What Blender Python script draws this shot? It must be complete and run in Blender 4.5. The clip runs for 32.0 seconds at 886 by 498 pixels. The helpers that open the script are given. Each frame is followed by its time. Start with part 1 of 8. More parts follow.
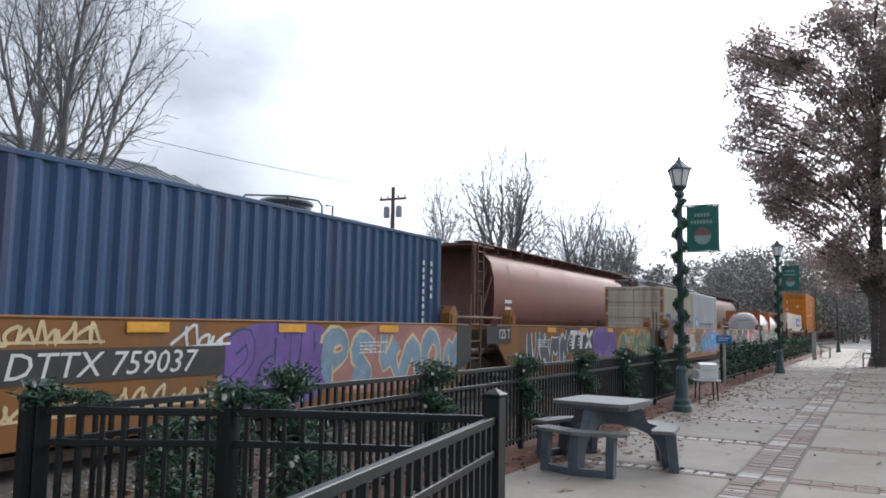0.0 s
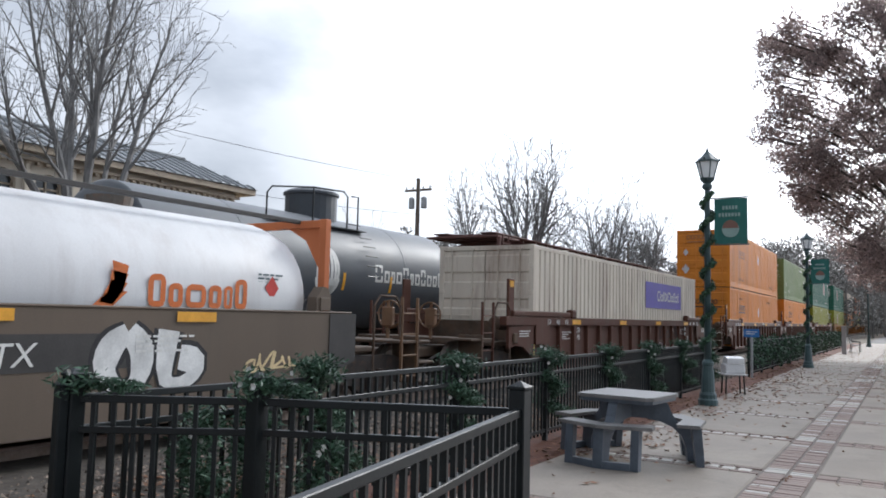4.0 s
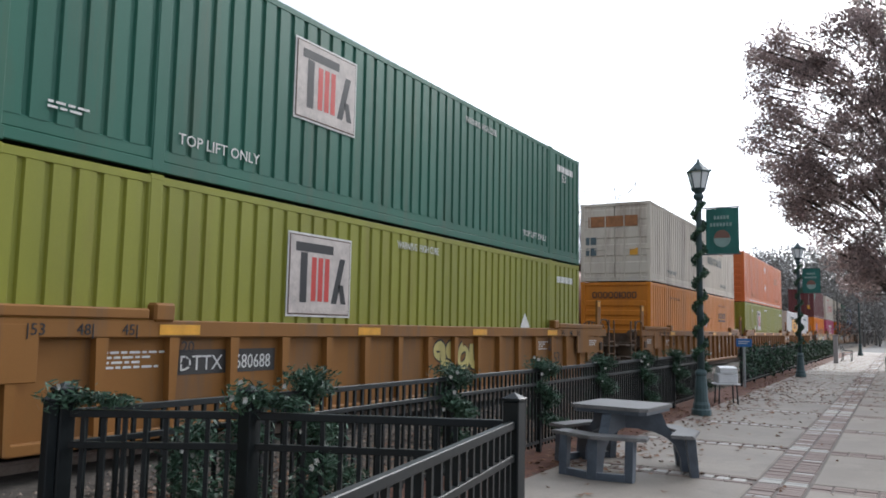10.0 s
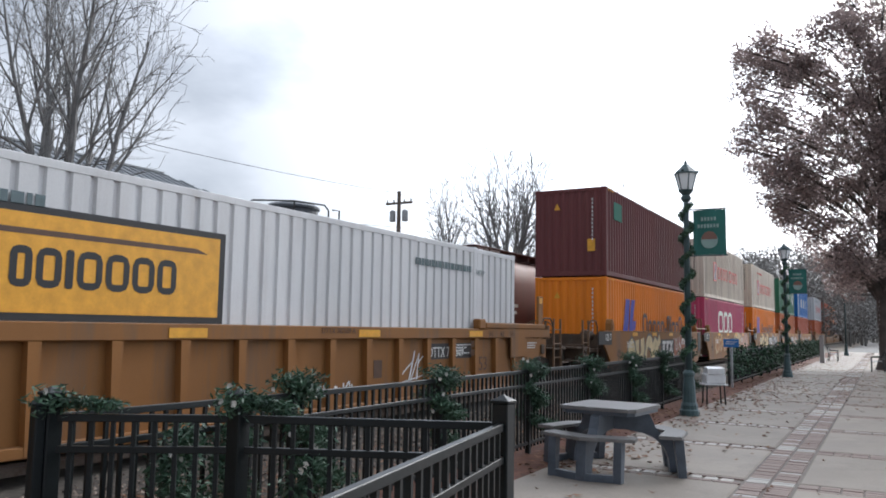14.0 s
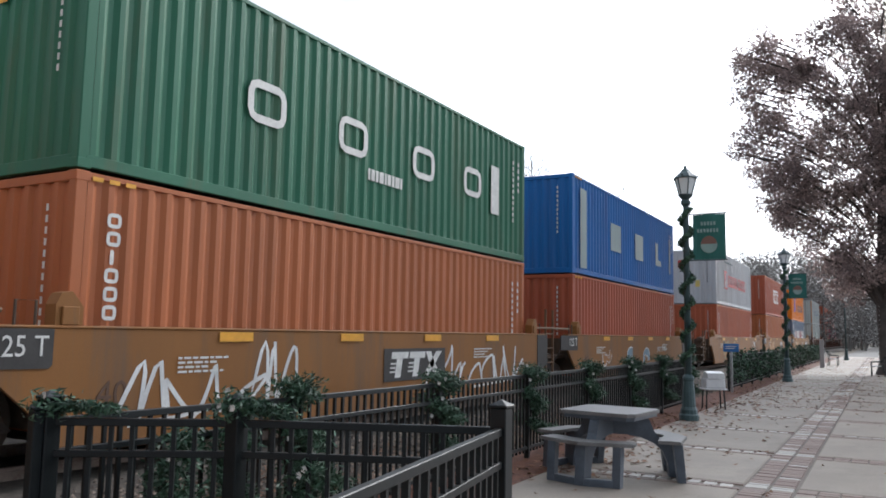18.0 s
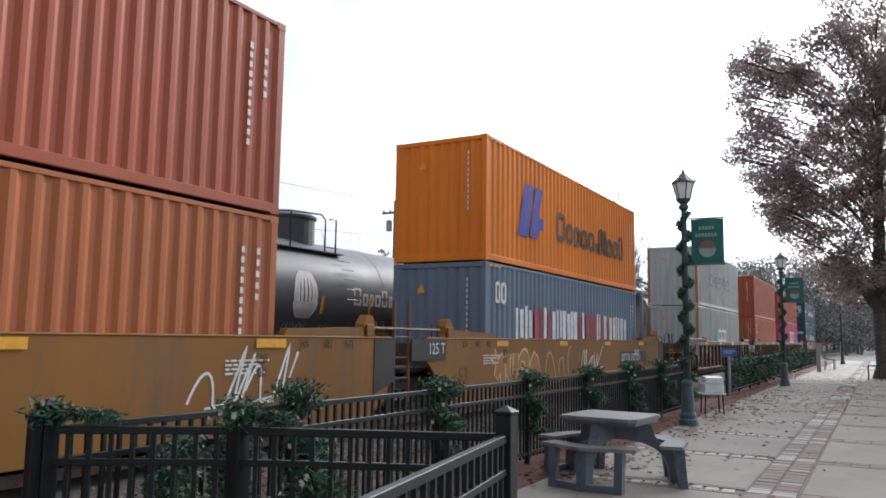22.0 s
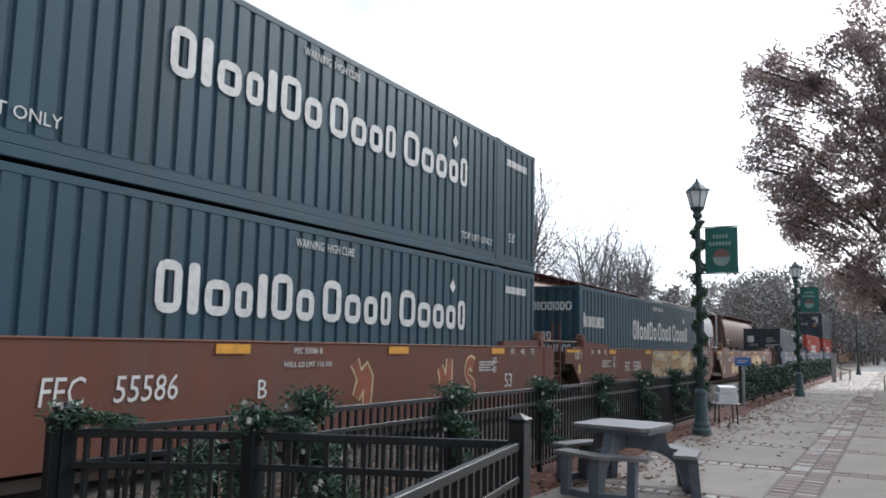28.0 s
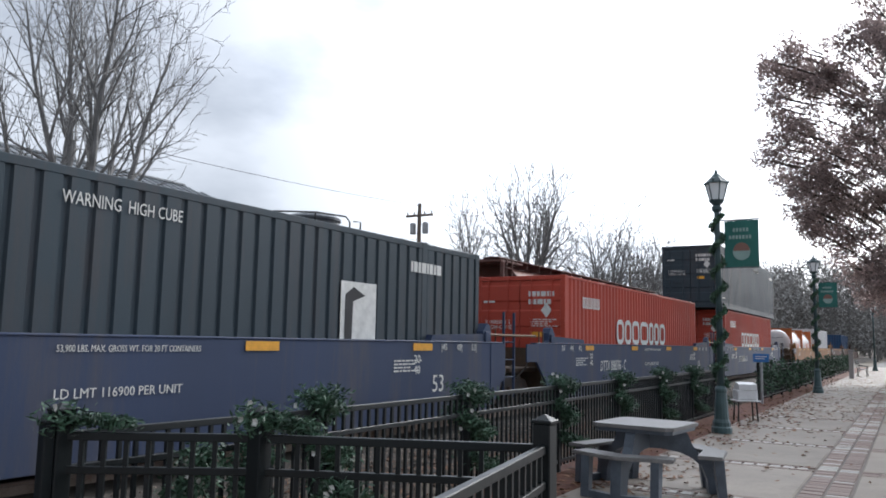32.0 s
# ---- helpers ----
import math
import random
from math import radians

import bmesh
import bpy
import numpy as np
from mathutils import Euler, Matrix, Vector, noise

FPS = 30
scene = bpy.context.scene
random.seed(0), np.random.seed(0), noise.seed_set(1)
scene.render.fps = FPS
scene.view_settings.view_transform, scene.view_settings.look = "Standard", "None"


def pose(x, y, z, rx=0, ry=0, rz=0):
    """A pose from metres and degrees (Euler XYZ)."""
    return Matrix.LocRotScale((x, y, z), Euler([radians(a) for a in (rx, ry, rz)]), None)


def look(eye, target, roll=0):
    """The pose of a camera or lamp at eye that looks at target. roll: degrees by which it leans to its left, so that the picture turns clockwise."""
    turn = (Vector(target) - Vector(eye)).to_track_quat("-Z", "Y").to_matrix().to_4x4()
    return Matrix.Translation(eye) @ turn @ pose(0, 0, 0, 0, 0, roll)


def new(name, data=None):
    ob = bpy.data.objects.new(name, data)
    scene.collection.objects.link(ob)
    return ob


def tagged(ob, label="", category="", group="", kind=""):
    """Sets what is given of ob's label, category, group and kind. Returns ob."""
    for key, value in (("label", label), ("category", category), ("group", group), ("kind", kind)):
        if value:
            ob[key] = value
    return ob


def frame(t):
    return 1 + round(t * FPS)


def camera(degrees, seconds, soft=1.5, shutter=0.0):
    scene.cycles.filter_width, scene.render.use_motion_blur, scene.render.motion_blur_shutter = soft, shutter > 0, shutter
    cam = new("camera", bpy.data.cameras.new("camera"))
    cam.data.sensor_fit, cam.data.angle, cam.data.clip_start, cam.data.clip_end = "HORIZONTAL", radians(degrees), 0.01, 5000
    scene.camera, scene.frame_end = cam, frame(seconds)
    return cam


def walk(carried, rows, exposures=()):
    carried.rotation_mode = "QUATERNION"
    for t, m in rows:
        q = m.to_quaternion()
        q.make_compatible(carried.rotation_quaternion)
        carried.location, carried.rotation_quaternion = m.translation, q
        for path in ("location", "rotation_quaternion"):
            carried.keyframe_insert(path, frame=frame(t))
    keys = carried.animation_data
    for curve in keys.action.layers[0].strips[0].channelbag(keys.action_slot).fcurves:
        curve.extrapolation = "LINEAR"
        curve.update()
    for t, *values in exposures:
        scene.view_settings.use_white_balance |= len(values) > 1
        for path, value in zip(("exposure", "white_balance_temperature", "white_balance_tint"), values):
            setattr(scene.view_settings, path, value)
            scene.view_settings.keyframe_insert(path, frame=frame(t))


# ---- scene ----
cam = camera(59.5, 32.0, soft=1.8)
PATH = [
    (0, (0.01, 0.024, 1.598), (-0.961, 1.761, 1.792), 1.0),
    (0.5, (0.023, 0.002, 1.603), (-0.954, 1.736, 1.796), 1.1),
    (1, (0.0, 0.031, 1.596), (-0.979, 1.765, 1.788), 1.1),
    (1.5, (0.007, 0.002, 1.602), (-0.975, 1.734, 1.791), 1.3),
    (2, (0.014, -0.008, 1.605), (-0.973, 1.721, 1.791), 1.5),
    (2.5, (0.019, -0.011, 1.605), (-0.978, 1.713, 1.791), 1.5),
    (3, (0.013, 0.013, 1.603), (-0.996, 1.731, 1.782), 1.4),
    (3.5, (0.018, 0.0, 1.605), (-1.001, 1.712, 1.779), 1.4),
    (5.5, (-0.006, 0.0, 1.611), (-1.045, 1.701, 1.772), 1.6),
    (6, (0.001, -0.005, 1.613), (-1.04, 1.695, 1.776), 1.6),
    (6.5, (0.002, -0.005, 1.612), (-1.04, 1.695, 1.78), 1.3),
    (7, (0.004, -0.007, 1.615), (-1.032, 1.695, 1.789), 1.0),
    (7.5, (0.017, -0.01, 1.612), (-1.016, 1.693, 1.797), 0.8),
    (8, (0.011, 0.002, 1.613), (-1.016, 1.708, 1.802), 0.7),
    (8.5, (0.011, -0.004, 1.613), (-1.011, 1.704, 1.806), 0.8),
    (9, (0.002, 0.0, 1.605), (-1.012, 1.713, 1.802), 0.8),
    (9.5, (0.007, 0.004, 1.61), (-1.004, 1.718, 1.808), 1.0),
    (10, (0.002, 0.012, 1.609), (-1.007, 1.727, 1.808), 1.1),
    (10.5, (0.014, 0.001, 1.605), (-0.992, 1.718, 1.806), 1.1),
    (11, (0.013, 0.003, 1.609), (-0.989, 1.722, 1.807), 1.3),
    (11.5, (0.016, 0.0, 1.612), (-0.982, 1.721, 1.812), 1.1),
    (12, (0.02, -0.005, 1.611), (-0.971, 1.72, 1.814), 1.0),
    (12.5, (0.012, 0.004, 1.616), (-0.976, 1.73, 1.818), 1.0),
    (13, (0.016, -0.003, 1.608), (-0.97, 1.725, 1.812), 0.8),
    (13.5, (0.007, 0.005, 1.61), (-0.977, 1.734, 1.814), 0.8),
    (14, (0.008, 0.001, 1.616), (-0.976, 1.73, 1.819), 0.9),
    (14.5, (0.017, -0.005, 1.615), (-0.969, 1.723, 1.82), 0.8),
    (16.5, (0.006, 0.002, 1.612), (-0.98, 1.728, 1.823), 1.1),
    (17, (0.012, 0.0, 1.619), (-0.975, 1.727, 1.83), 1.2),
    (17.5, (0.008, 0.006, 1.616), (-0.976, 1.734, 1.828), 1.1),
    (18, (0.018, 0.002, 1.62), (-0.966, 1.73, 1.833), 1.0),
    (18.5, (0.018, 0.003, 1.625), (-0.965, 1.731, 1.84), 0.9),
    (19, (0.027, -0.001, 1.62), (-0.954, 1.728, 1.838), 0.8),
    (19.5, (0.023, 0.004, 1.616), (-0.956, 1.734, 1.836), 0.7),
    (20, (0.014, 0.005, 1.618), (-0.963, 1.736, 1.839), 0.7),
    (20.5, (0.008, 0.007, 1.615), (-0.967, 1.739, 1.84), 0.6),
    (21, (0.006, 0.007, 1.616), (-0.968, 1.739, 1.842), 0.6),
    (21.5, (-0.036, 0.019, 1.616), (-1.007, 1.752, 1.842), 0.8),
    (22, (-0.041, 0.014, 1.62), (-1.015, 1.746, 1.847), 0.8),
    (22.5, (-0.004, -0.013, 1.619), (-0.98, 1.717, 1.852), 0.7),
    (23, (-0.007, -0.011, 1.619), (-0.987, 1.716, 1.854), 0.8),
    (23.5, (-0.006, -0.01, 1.621), (-0.99, 1.716, 1.853), 0.8),
    (24, (-0.006, -0.01, 1.624), (-0.994, 1.713, 1.856), 0.8),
    (24.5, (0.0, -0.01, 1.621), (-0.989, 1.712, 1.856), 0.7),
    (25, (-0.006, -0.012, 1.625), (-0.995, 1.71, 1.861), 0.8),
    (25.5, (-0.007, -0.01, 1.62), (-0.997, 1.711, 1.86), 0.9),
    (27.5, (-0.035, -0.021, 1.623), (-1.032, 1.696, 1.869), 1.2),
    (28, (-0.036, -0.017, 1.618), (-1.037, 1.697, 1.863), 1.2),
    (28.5, (-0.034, -0.018, 1.617), (-1.036, 1.695, 1.861), 1.2),
    (29, (-0.033, -0.019, 1.616), (-1.034, 1.695, 1.859), 1.1),
    (29.5, (-0.034, -0.017, 1.626), (-1.035, 1.697, 1.869), 1.0),
    (30, (-0.031, -0.02, 1.628), (-1.033, 1.694, 1.869), 1.0),
    (30.5, (-0.03, -0.02, 1.628), (-1.03, 1.695, 1.868), 0.8),
    (31, (-0.063, 0.063, 1.622), (-1.065, 1.777, 1.86), 0.6),
    (31.5, (-0.103, 0.232, 1.634), (-1.117, 1.939, 1.874), 0.9),
    (32, (-0.232, 0.234, 1.615), (-1.257, 1.935, 1.851), 1.1),
]
walk(cam, [(t, look(eye, target, roll)) for t, eye, target, roll in PATH], exposures=((0, 0.80, 6150, 9), (32, 0.80, 6150, 9)))

# ---------------------------------------------------------------- light
SUN_AZ, SUN_EL = radians(14), radians(30)      # azimuth from +Y towards +X
world = bpy.data.worlds.new("overcast_sky")
scene.world = world
world.use_nodes = True
wn, wl = world.node_tree.nodes, world.node_tree.links
wn.clear()
w_out = wn.new("ShaderNodeOutputWorld")
w_bg = wn.new("ShaderNodeBackground")
w_sky = wn.new("ShaderNodeTexSky")
w_sky.sky_type, w_sky.sun_disc = "NISHITA", False
w_sky.sun_elevation, w_sky.sun_rotation = SUN_EL, SUN_AZ
w_sky.dust_density, w_sky.air_density = 4.0, 1.2
w_scale = wn.new("ShaderNodeVectorMath")
w_scale.operation = "SCALE"
w_scale.inputs["Scale"].default_value = 0.10
w_tc = wn.new("ShaderNodeTexCoord")
w_map = wn.new("ShaderNodeMapping")
w_map.inputs["Scale"].default_value = (1.0, 1.0, 2.2)
w_map.inputs["Location"].default_value = (0.35, 0.0, 0.0)
w_noise = wn.new("ShaderNodeTexNoise")
w_noise.inputs["Scale"].default_value, w_noise.inputs["Detail"].default_value = 2.2, 6.0
w_noise.inputs["Roughness"].default_value = 0.52
w_ramp = wn.new("ShaderNodeValToRGB")
w_ramp.color_ramp.elements[0].position, w_ramp.color_ramp.elements[1].position = 0.33, 0.58
w_ramp.color_ramp.elements[0].color = (0.36, 0.41, 0.50, 1)
w_ramp.color_ramp.elements[1].color = (1.04, 1.08, 1.17, 1)
w_mix = wn.new("ShaderNodeMix")
w_mix.data_type = "RGBA"
w_mix.inputs["Factor"].default_value = 0.86
wl.new(w_tc.outputs["Generated"], w_map.inputs["Vector"])
wl.new(w_map.outputs["Vector"], w_noise.inputs["Vector"])
wl.new(w_noise.outputs["Fac"], w_ramp.inputs["Fac"])
wl.new(w_sky.outputs["Color"], w_scale.inputs[0])
wl.new(w_scale.outputs["Vector"], w_mix.inputs["A"])
wl.new(w_ramp.outputs["Color"], w_mix.inputs["B"])
# overcast brightens towards the veiled sun
w_dot = wn.new("ShaderNodeVectorMath")
w_dot.operation = "DOT_PRODUCT"
w_dot.inputs[1].default_value = (math.sin(SUN_AZ) * math.cos(SUN_EL), math.cos(SUN_AZ) * math.cos(SUN_EL), math.sin(SUN_EL))
wl.new(w_tc.outputs["Generated"], w_dot.inputs[0])
w_grade = wn.new("ShaderNodeMapRange")
w_grade.interpolation_type = "SMOOTHSTEP"
w_grade.inputs["From Min"].default_value, w_grade.inputs["From Max"].default_value = 0.50, 0.97
w_grade.inputs["To Min"].default_value, w_grade.inputs["To Max"].default_value = 0.50, 1.75
wl.new(w_dot.outputs["Value"], w_grade.inputs["Value"])
w_lit = wn.new("ShaderNodeVectorMath")
w_lit.operation = "SCALE"
wl.new(w_mix.outputs["Result"], w_lit.inputs[0])
wl.new(w_grade.outputs["Result"], w_lit.inputs["Scale"])
wl.new(w_lit.outputs["Vector"], w_bg.inputs["Color"])
wl.new(w_bg.outputs["Background"], w_out.inputs["Surface"])
w_bg.inputs["Strength"].default_value = 1.0

sun_data = bpy.data.lights.new("sun", "SUN")
sun_data.energy, sun_data.angle, sun_data.color = 1.5, radians(12), (1.0, 0.97, 0.93)
sun = new("sun", sun_data)
sun_from = Vector((math.sin(SUN_AZ) * math.cos(SUN_EL), math.cos(SUN_AZ) * math.cos(SUN_EL), math.sin(SUN_EL)))
sun.matrix_world = look(sun_from * 100, (0, 0, 0))

# ---------------------------------------------------------------- materials
def mat(name, rgb, rough=0.6, metal=0.0, var=0.12, scale=2.0, fine=40.0, dirt=None, dirt_amount=0.25, streak=False,
        bump=0.15, island=0.0, piece=0.0, spec=0.4, bump_scale=None, glare_sheen=0.0):
    """A painted or raw surface: base colour with broad and fine variation, dirt or rust in patches or streaks, fine relief."""
    m = bpy.data.materials.new(name)
    m.use_nodes = True
    n, l = m.node_tree.nodes, m.node_tree.links
    b = n["Principled BSDF"]
    tc = n.new("ShaderNodeTexCoord")
    mp = n.new("ShaderNodeMapping")
    l.new(tc.outputs["Object"], mp.inputs["Vector"])
    if streak:
        mp.inputs["Scale"].default_value = (1.0, 1.0, 0.12)
    def noise_node(s, detail=5.0, vec=mp.outputs["Vector"]):
        t = n.new("ShaderNodeTexNoise")
        t.inputs["Scale"].default_value, t.inputs["Detail"].default_value = s, detail
        l.new(vec, t.inputs["Vector"])
        return t
    broad, small = noise_node(scale), noise_node(fine, 3.0, tc.outputs["Object"])
    lo = tuple(c * (1 - var) for c in rgb)
    hi = tuple(min(1.0, c * (1 + var)) for c in rgb)
    ramp = n.new("ShaderNodeValToRGB")
    ramp.color_ramp.elements[0].position, ramp.color_ramp.elements[1].position = 0.32, 0.68
    ramp.color_ramp.elements[0].color, ramp.color_ramp.elements[1].color = (*lo, 1), (*hi, 1)
    l.new(broad.outputs["Fac"], ramp.inputs["Fac"])
    colour = ramp.outputs["Color"]
    def mixed(a, other, fac, blend="MIX"):
        x = n.new("ShaderNodeMix")
        x.data_type, x.blend_type = "RGBA", blend
        l.new(a, x.inputs["A"])
        if isinstance(other, tuple):
            x.inputs["B"].default_value = (*other, 1)
        else:
            l.new(other, x.inputs["B"])
        if isinstance(fac, float):
            x.inputs["Factor"].default_value = fac
        else:
            l.new(fac, x.inputs["Factor"])
        return x.outputs["Result"]
    if dirt:
        patch = noise_node(scale * 1.7, 8.0)
        patch.inputs["Roughness"].default_value = 0.7
        pr = n.new("ShaderNodeMapRange")
        pr.inputs["From Min"].default_value, pr.inputs["From Max"].default_value = 0.50, 0.74
        pr.inputs["To Max"].default_value = dirt_amount * 2
        pr.clamp = True
        l.new(patch.outputs["Fac"], pr.inputs["Value"])
        colour = mixed(colour, dirt, pr.outputs["Result"])
    grain = n.new("ShaderNodeMapRange")
    grain.inputs["To Min"].default_value, grain.inputs["To Max"].default_value = 1 - var * 0.9, 1 + var * 0.9
    l.new(small.outputs["Fac"], grain.inputs["Value"])
    g = n.new("ShaderNodeVectorMath")
    g.operation = "SCALE"
    l.new(colour, g.inputs[0])
    l.new(grain.outputs["Result"], g.inputs["Scale"])
    colour = g.outputs["Vector"]
    for amount, node, out in ((island, "ShaderNodeNewGeometry", "Random Per Island"), (piece, "ShaderNodeObjectInfo", "Random")):
        if amount:
            r = n.new(node)
            k = n.new("ShaderNodeMapRange")
            k.inputs["To Min"].default_value, k.inputs["To Max"].default_value = 1 - amount, 1 + amount
            l.new(r.outputs[out], k.inputs["Value"])
            s = n.new("ShaderNodeVectorMath")
            s.operation = "SCALE"
            l.new(colour, s.inputs[0])
            l.new(k.outputs["Result"], s.inputs["Scale"])
            colour = s.outputs["Vector"]
    l.new(colour, b.inputs["Base Color"])
    rr = n.new("ShaderNodeMapRange")
    rr.inputs["To Min"].default_value, rr.inputs["To Max"].default_value = max(0.03, rough - 0.12), min(1.0, rough + 0.12)
    l.new(broad.outputs["Fac"], rr.inputs["Value"])
    l.new(rr.outputs["Result"], b.inputs["Roughness"])
    b.inputs["Metallic"].default_value = metal
    b.inputs["Specular IOR Level"].default_value = spec
    # pale sheen at grazing angles, standing in for the sun's veiling glare
    b.inputs["Sheen Weight"].default_value, b.inputs["Sheen Roughness"].default_value = glare_sheen, 0.45
    b.inputs["Sheen Tint"].default_value = (0.92, 0.96, 1.0, 1)
    if bump:
        bn = n.new("ShaderNodeBump")
        bn.inputs["Strength"].default_value, bn.inputs["Distance"].default_value = bump, 0.01
        if bump_scale:
            src = noise_node(bump_scale, 4.0, tc.outputs["Object"]).outputs["Fac"]
        else:
            src = small.outputs["Fac"]
        l.new(src, bn.inputs["Height"])
        l.new(bn.outputs["Normal"], b.inputs["Normal"])
    return m


def leaf_mat(name, rgb, through_light):
    """A thin leaf that lets some light through."""
    m = mat(name, rgb, 0.6, var=0.2, scale=1.2, island=0.4, bump=0)
    n, l = m.node_tree.nodes, m.node_tree.links
    b, out = n["Principled BSDF"], n["Material Output"]
    tr = n.new("ShaderNodeBsdfTranslucent")
    l.new(b.inputs["Base Color"].links[0].from_socket, tr.inputs["Color"])
    mx = n.new("ShaderNodeMixShader")
    mx.inputs["Fac"].default_value = through_light
    l.new(b.outputs["BSDF"], mx.inputs[1])
    l.new(tr.outputs["BSDF"], mx.inputs[2])
    l.new(mx.outputs["Shader"], out.inputs["Surface"])
    return m


RUST = (0.16, 0.07, 0.035)
GRIME = (0.10, 0.085, 0.07)
paints = {}


def paint(rgb, rust=0.18, rough=0.5, dirt=RUST, var=0.10, glare_sheen=0.04):
    """Weathered sheet-metal paint, one material a colour."""
    key = (rgb, rust, rough, dirt)
    if key not in paints:
        paints[key] = mat("weathered_paint", rgb, rough, var=var, scale=1.1, fine=60, dirt=dirt, dirt_amount=rust, streak=True, bump=0.06, spec=0.3, glare_sheen=glare_sheen)
    return paints[key]


ORANGE = paint((0.60, 0.205, 0.018))
ORANGE_RED = paint((0.56, 0.135, 0.032), 0.12)
BRIGHT_ORANGE = paint((0.74, 0.205, 0.010), 0.10)
LIME = paint((0.225, 0.232, 0.026), 0.14)
GREEN = paint((0.14, 0.205, 0.075), 0.12)
DKGREEN = paint((0.022, 0.118, 0.078), 0.12)
DEEP_GREEN = paint((0.028, 0.14, 0.078), 0.16)
NAVY = paint((0.024, 0.064, 0.140), 0.12)
TEAL_NAVY = paint((0.026, 0.068, 0.092), 0.08)
BLACKBOX = paint((0.030, 0.046, 0.058), 0.10)
BLUE = paint((0.012, 0.125, 0.38), 0.12)
WHITE = paint((0.62, 0.555, 0.46), 0.36)
CLEAN_WHITE = paint((0.60, 0.60, 0.60), 0.10)
GREY = paint((0.50, 0.52, 0.54), 0.16)
GREYBLUE = paint((0.14, 0.18, 0.24), 0.12)
CREAM = paint((0.52, 0.47, 0.38), 0.30)
RED = paint((0.37, 0.088, 0.043), 0.14)
RUSTY_POST = paint((0.36, 0.17, 0.075), 0.45)
DKRED = paint((0.13, 0.035, 0.035), 0.12)
BROWNRED = paint((0.40, 0.125, 0.045), 0.16)
CORAL = paint((0.42, 0.11, 0.05), 0.12)
PINK = paint((0.50, 0.075, 0.16), 0.14)
SLATE_GREY = paint((0.40, 0.425, 0.405), 0.28)
SIGNAL_RED = paint((0.42, 0.06, 0.035), 0.10)
W_BROWN = paint((0.088, 0.035, 0.022), 0.24, 0.65, GRIME, glare_sheen=0.03)
W_TAN = paint((0.235, 0.102, 0.028), 0.36, 0.65, GRIME, glare_sheen=0.03)
W_GOLD = paint((0.235, 0.103, 0.022), 0.34, 0.65, GRIME, glare_sheen=0.03)
W_RED = paint((0.145, 0.055, 0.033), 0.34, 0.65, GRIME, glare_sheen=0.03)
W_BLUE = paint((0.034, 0.050, 0.098), 0.32, 0.6, GRIME)
W_GREYTAN = paint((0.13, 0.10, 0.075), 0.25, 0.7, GRIME)
FRAME_TAN = paint((0.30, 0.16, 0.06), 0.35, 0.7, GRIME)
DECK = mat("grimy_deck_steel", (0.085, 0.055, 0.036), 0.75, var=0.3, scale=3, dirt=GRIME, dirt_amount=0.45)
LADDER = mat("brown_handrail_steel", (0.15, 0.085, 0.045), 0.6, var=0.2, scale=3, dirt=RUST, dirt_amount=0.3)
UNDER = mat("undercarriage_grime", (0.035, 0.028, 0.024), 0.8, var=0.3, scale=4, dirt=RUST, dirt_amount=0.2)
DARKPANEL = mat("dark_panel", (0.045, 0.042, 0.04), 0.6, var=0.2, scale=3)
STEEL = mat("worn_steel", (0.13, 0.115, 0.10), 0.55, 0.5, var=0.15, scale=6, dirt=RUST, dirt_amount=0.3)
RAIL_TOP = mat("rail_steel", (0.24, 0.19, 0.16), 0.45, 0.7, var=0.2, scale=3, dirt=RUST, dirt_amount=0.5)
LETTER_W = mat("white_stencil", (0.66, 0.655, 0.62), 0.6, var=0.10, scale=6, dirt=GRIME, dirt_amount=0.12, bump=0)
LETTER_K = mat("black_stencil", (0.022, 0.022, 0.024), 0.55, var=0.15, scale=6, bump=0)
LETTER_BR = mat("brown_stencil", (0.10, 0.055, 0.035), 0.6, var=0.15, scale=6, bump=0)
LETTER_N = mat("navy_stencil", (0.02, 0.045, 0.16), 0.55, var=0.12, scale=6, bump=0)
LETTER_R = mat("red_stencil", (0.52, 0.05, 0.04), 0.55, var=0.12, scale=6, bump=0)
LETTER_V = mat("violet_stencil", (0.060, 0.065, 0.34), 0.55, var=0.12, scale=6, bump=0)
LETTER_G = mat("green_stencil", (0.02, 0.16, 0.11), 0.55, var=0.12, scale=6, bump=0)
LETTER_DG = mat("slate_stencil", (0.10, 0.14, 0.15), 0.55, var=0.12, scale=6, bump=0)
LETTER_DO = mat("worn_stencil", (0.30, 0.13, 0.05), 0.6, var=0.2, scale=8, bump=0)
LETTER_Y = mat("yellow_reflector", (0.70, 0.34, 0.03), 0.45, var=0.12, scale=6, bump=0)
STICKER = mat("pale_yellow_sticker", (0.62, 0.50, 0.16), 0.5, var=0.15, scale=8, bump=0)
TANK_FRAME = paint((0.46, 0.135, 0.045), 0.12)
LETTER_O = mat("orange_stencil", (0.56, 0.14, 0.03), 0.55, var=0.12, scale=6, bump=0)
BANNER_BOARD = mat("faded_white_board", (0.52, 0.46, 0.42), 0.6, var=0.15, scale=5, dirt=GRIME, dirt_amount=0.15, bump=0)
PATCH = paint((0.30, 0.37, 0.36), 0.12)
LETTER_PU = mat("purple_panel", (0.13, 0.11, 0.40), 0.55, var=0.12, scale=4, bump=0)
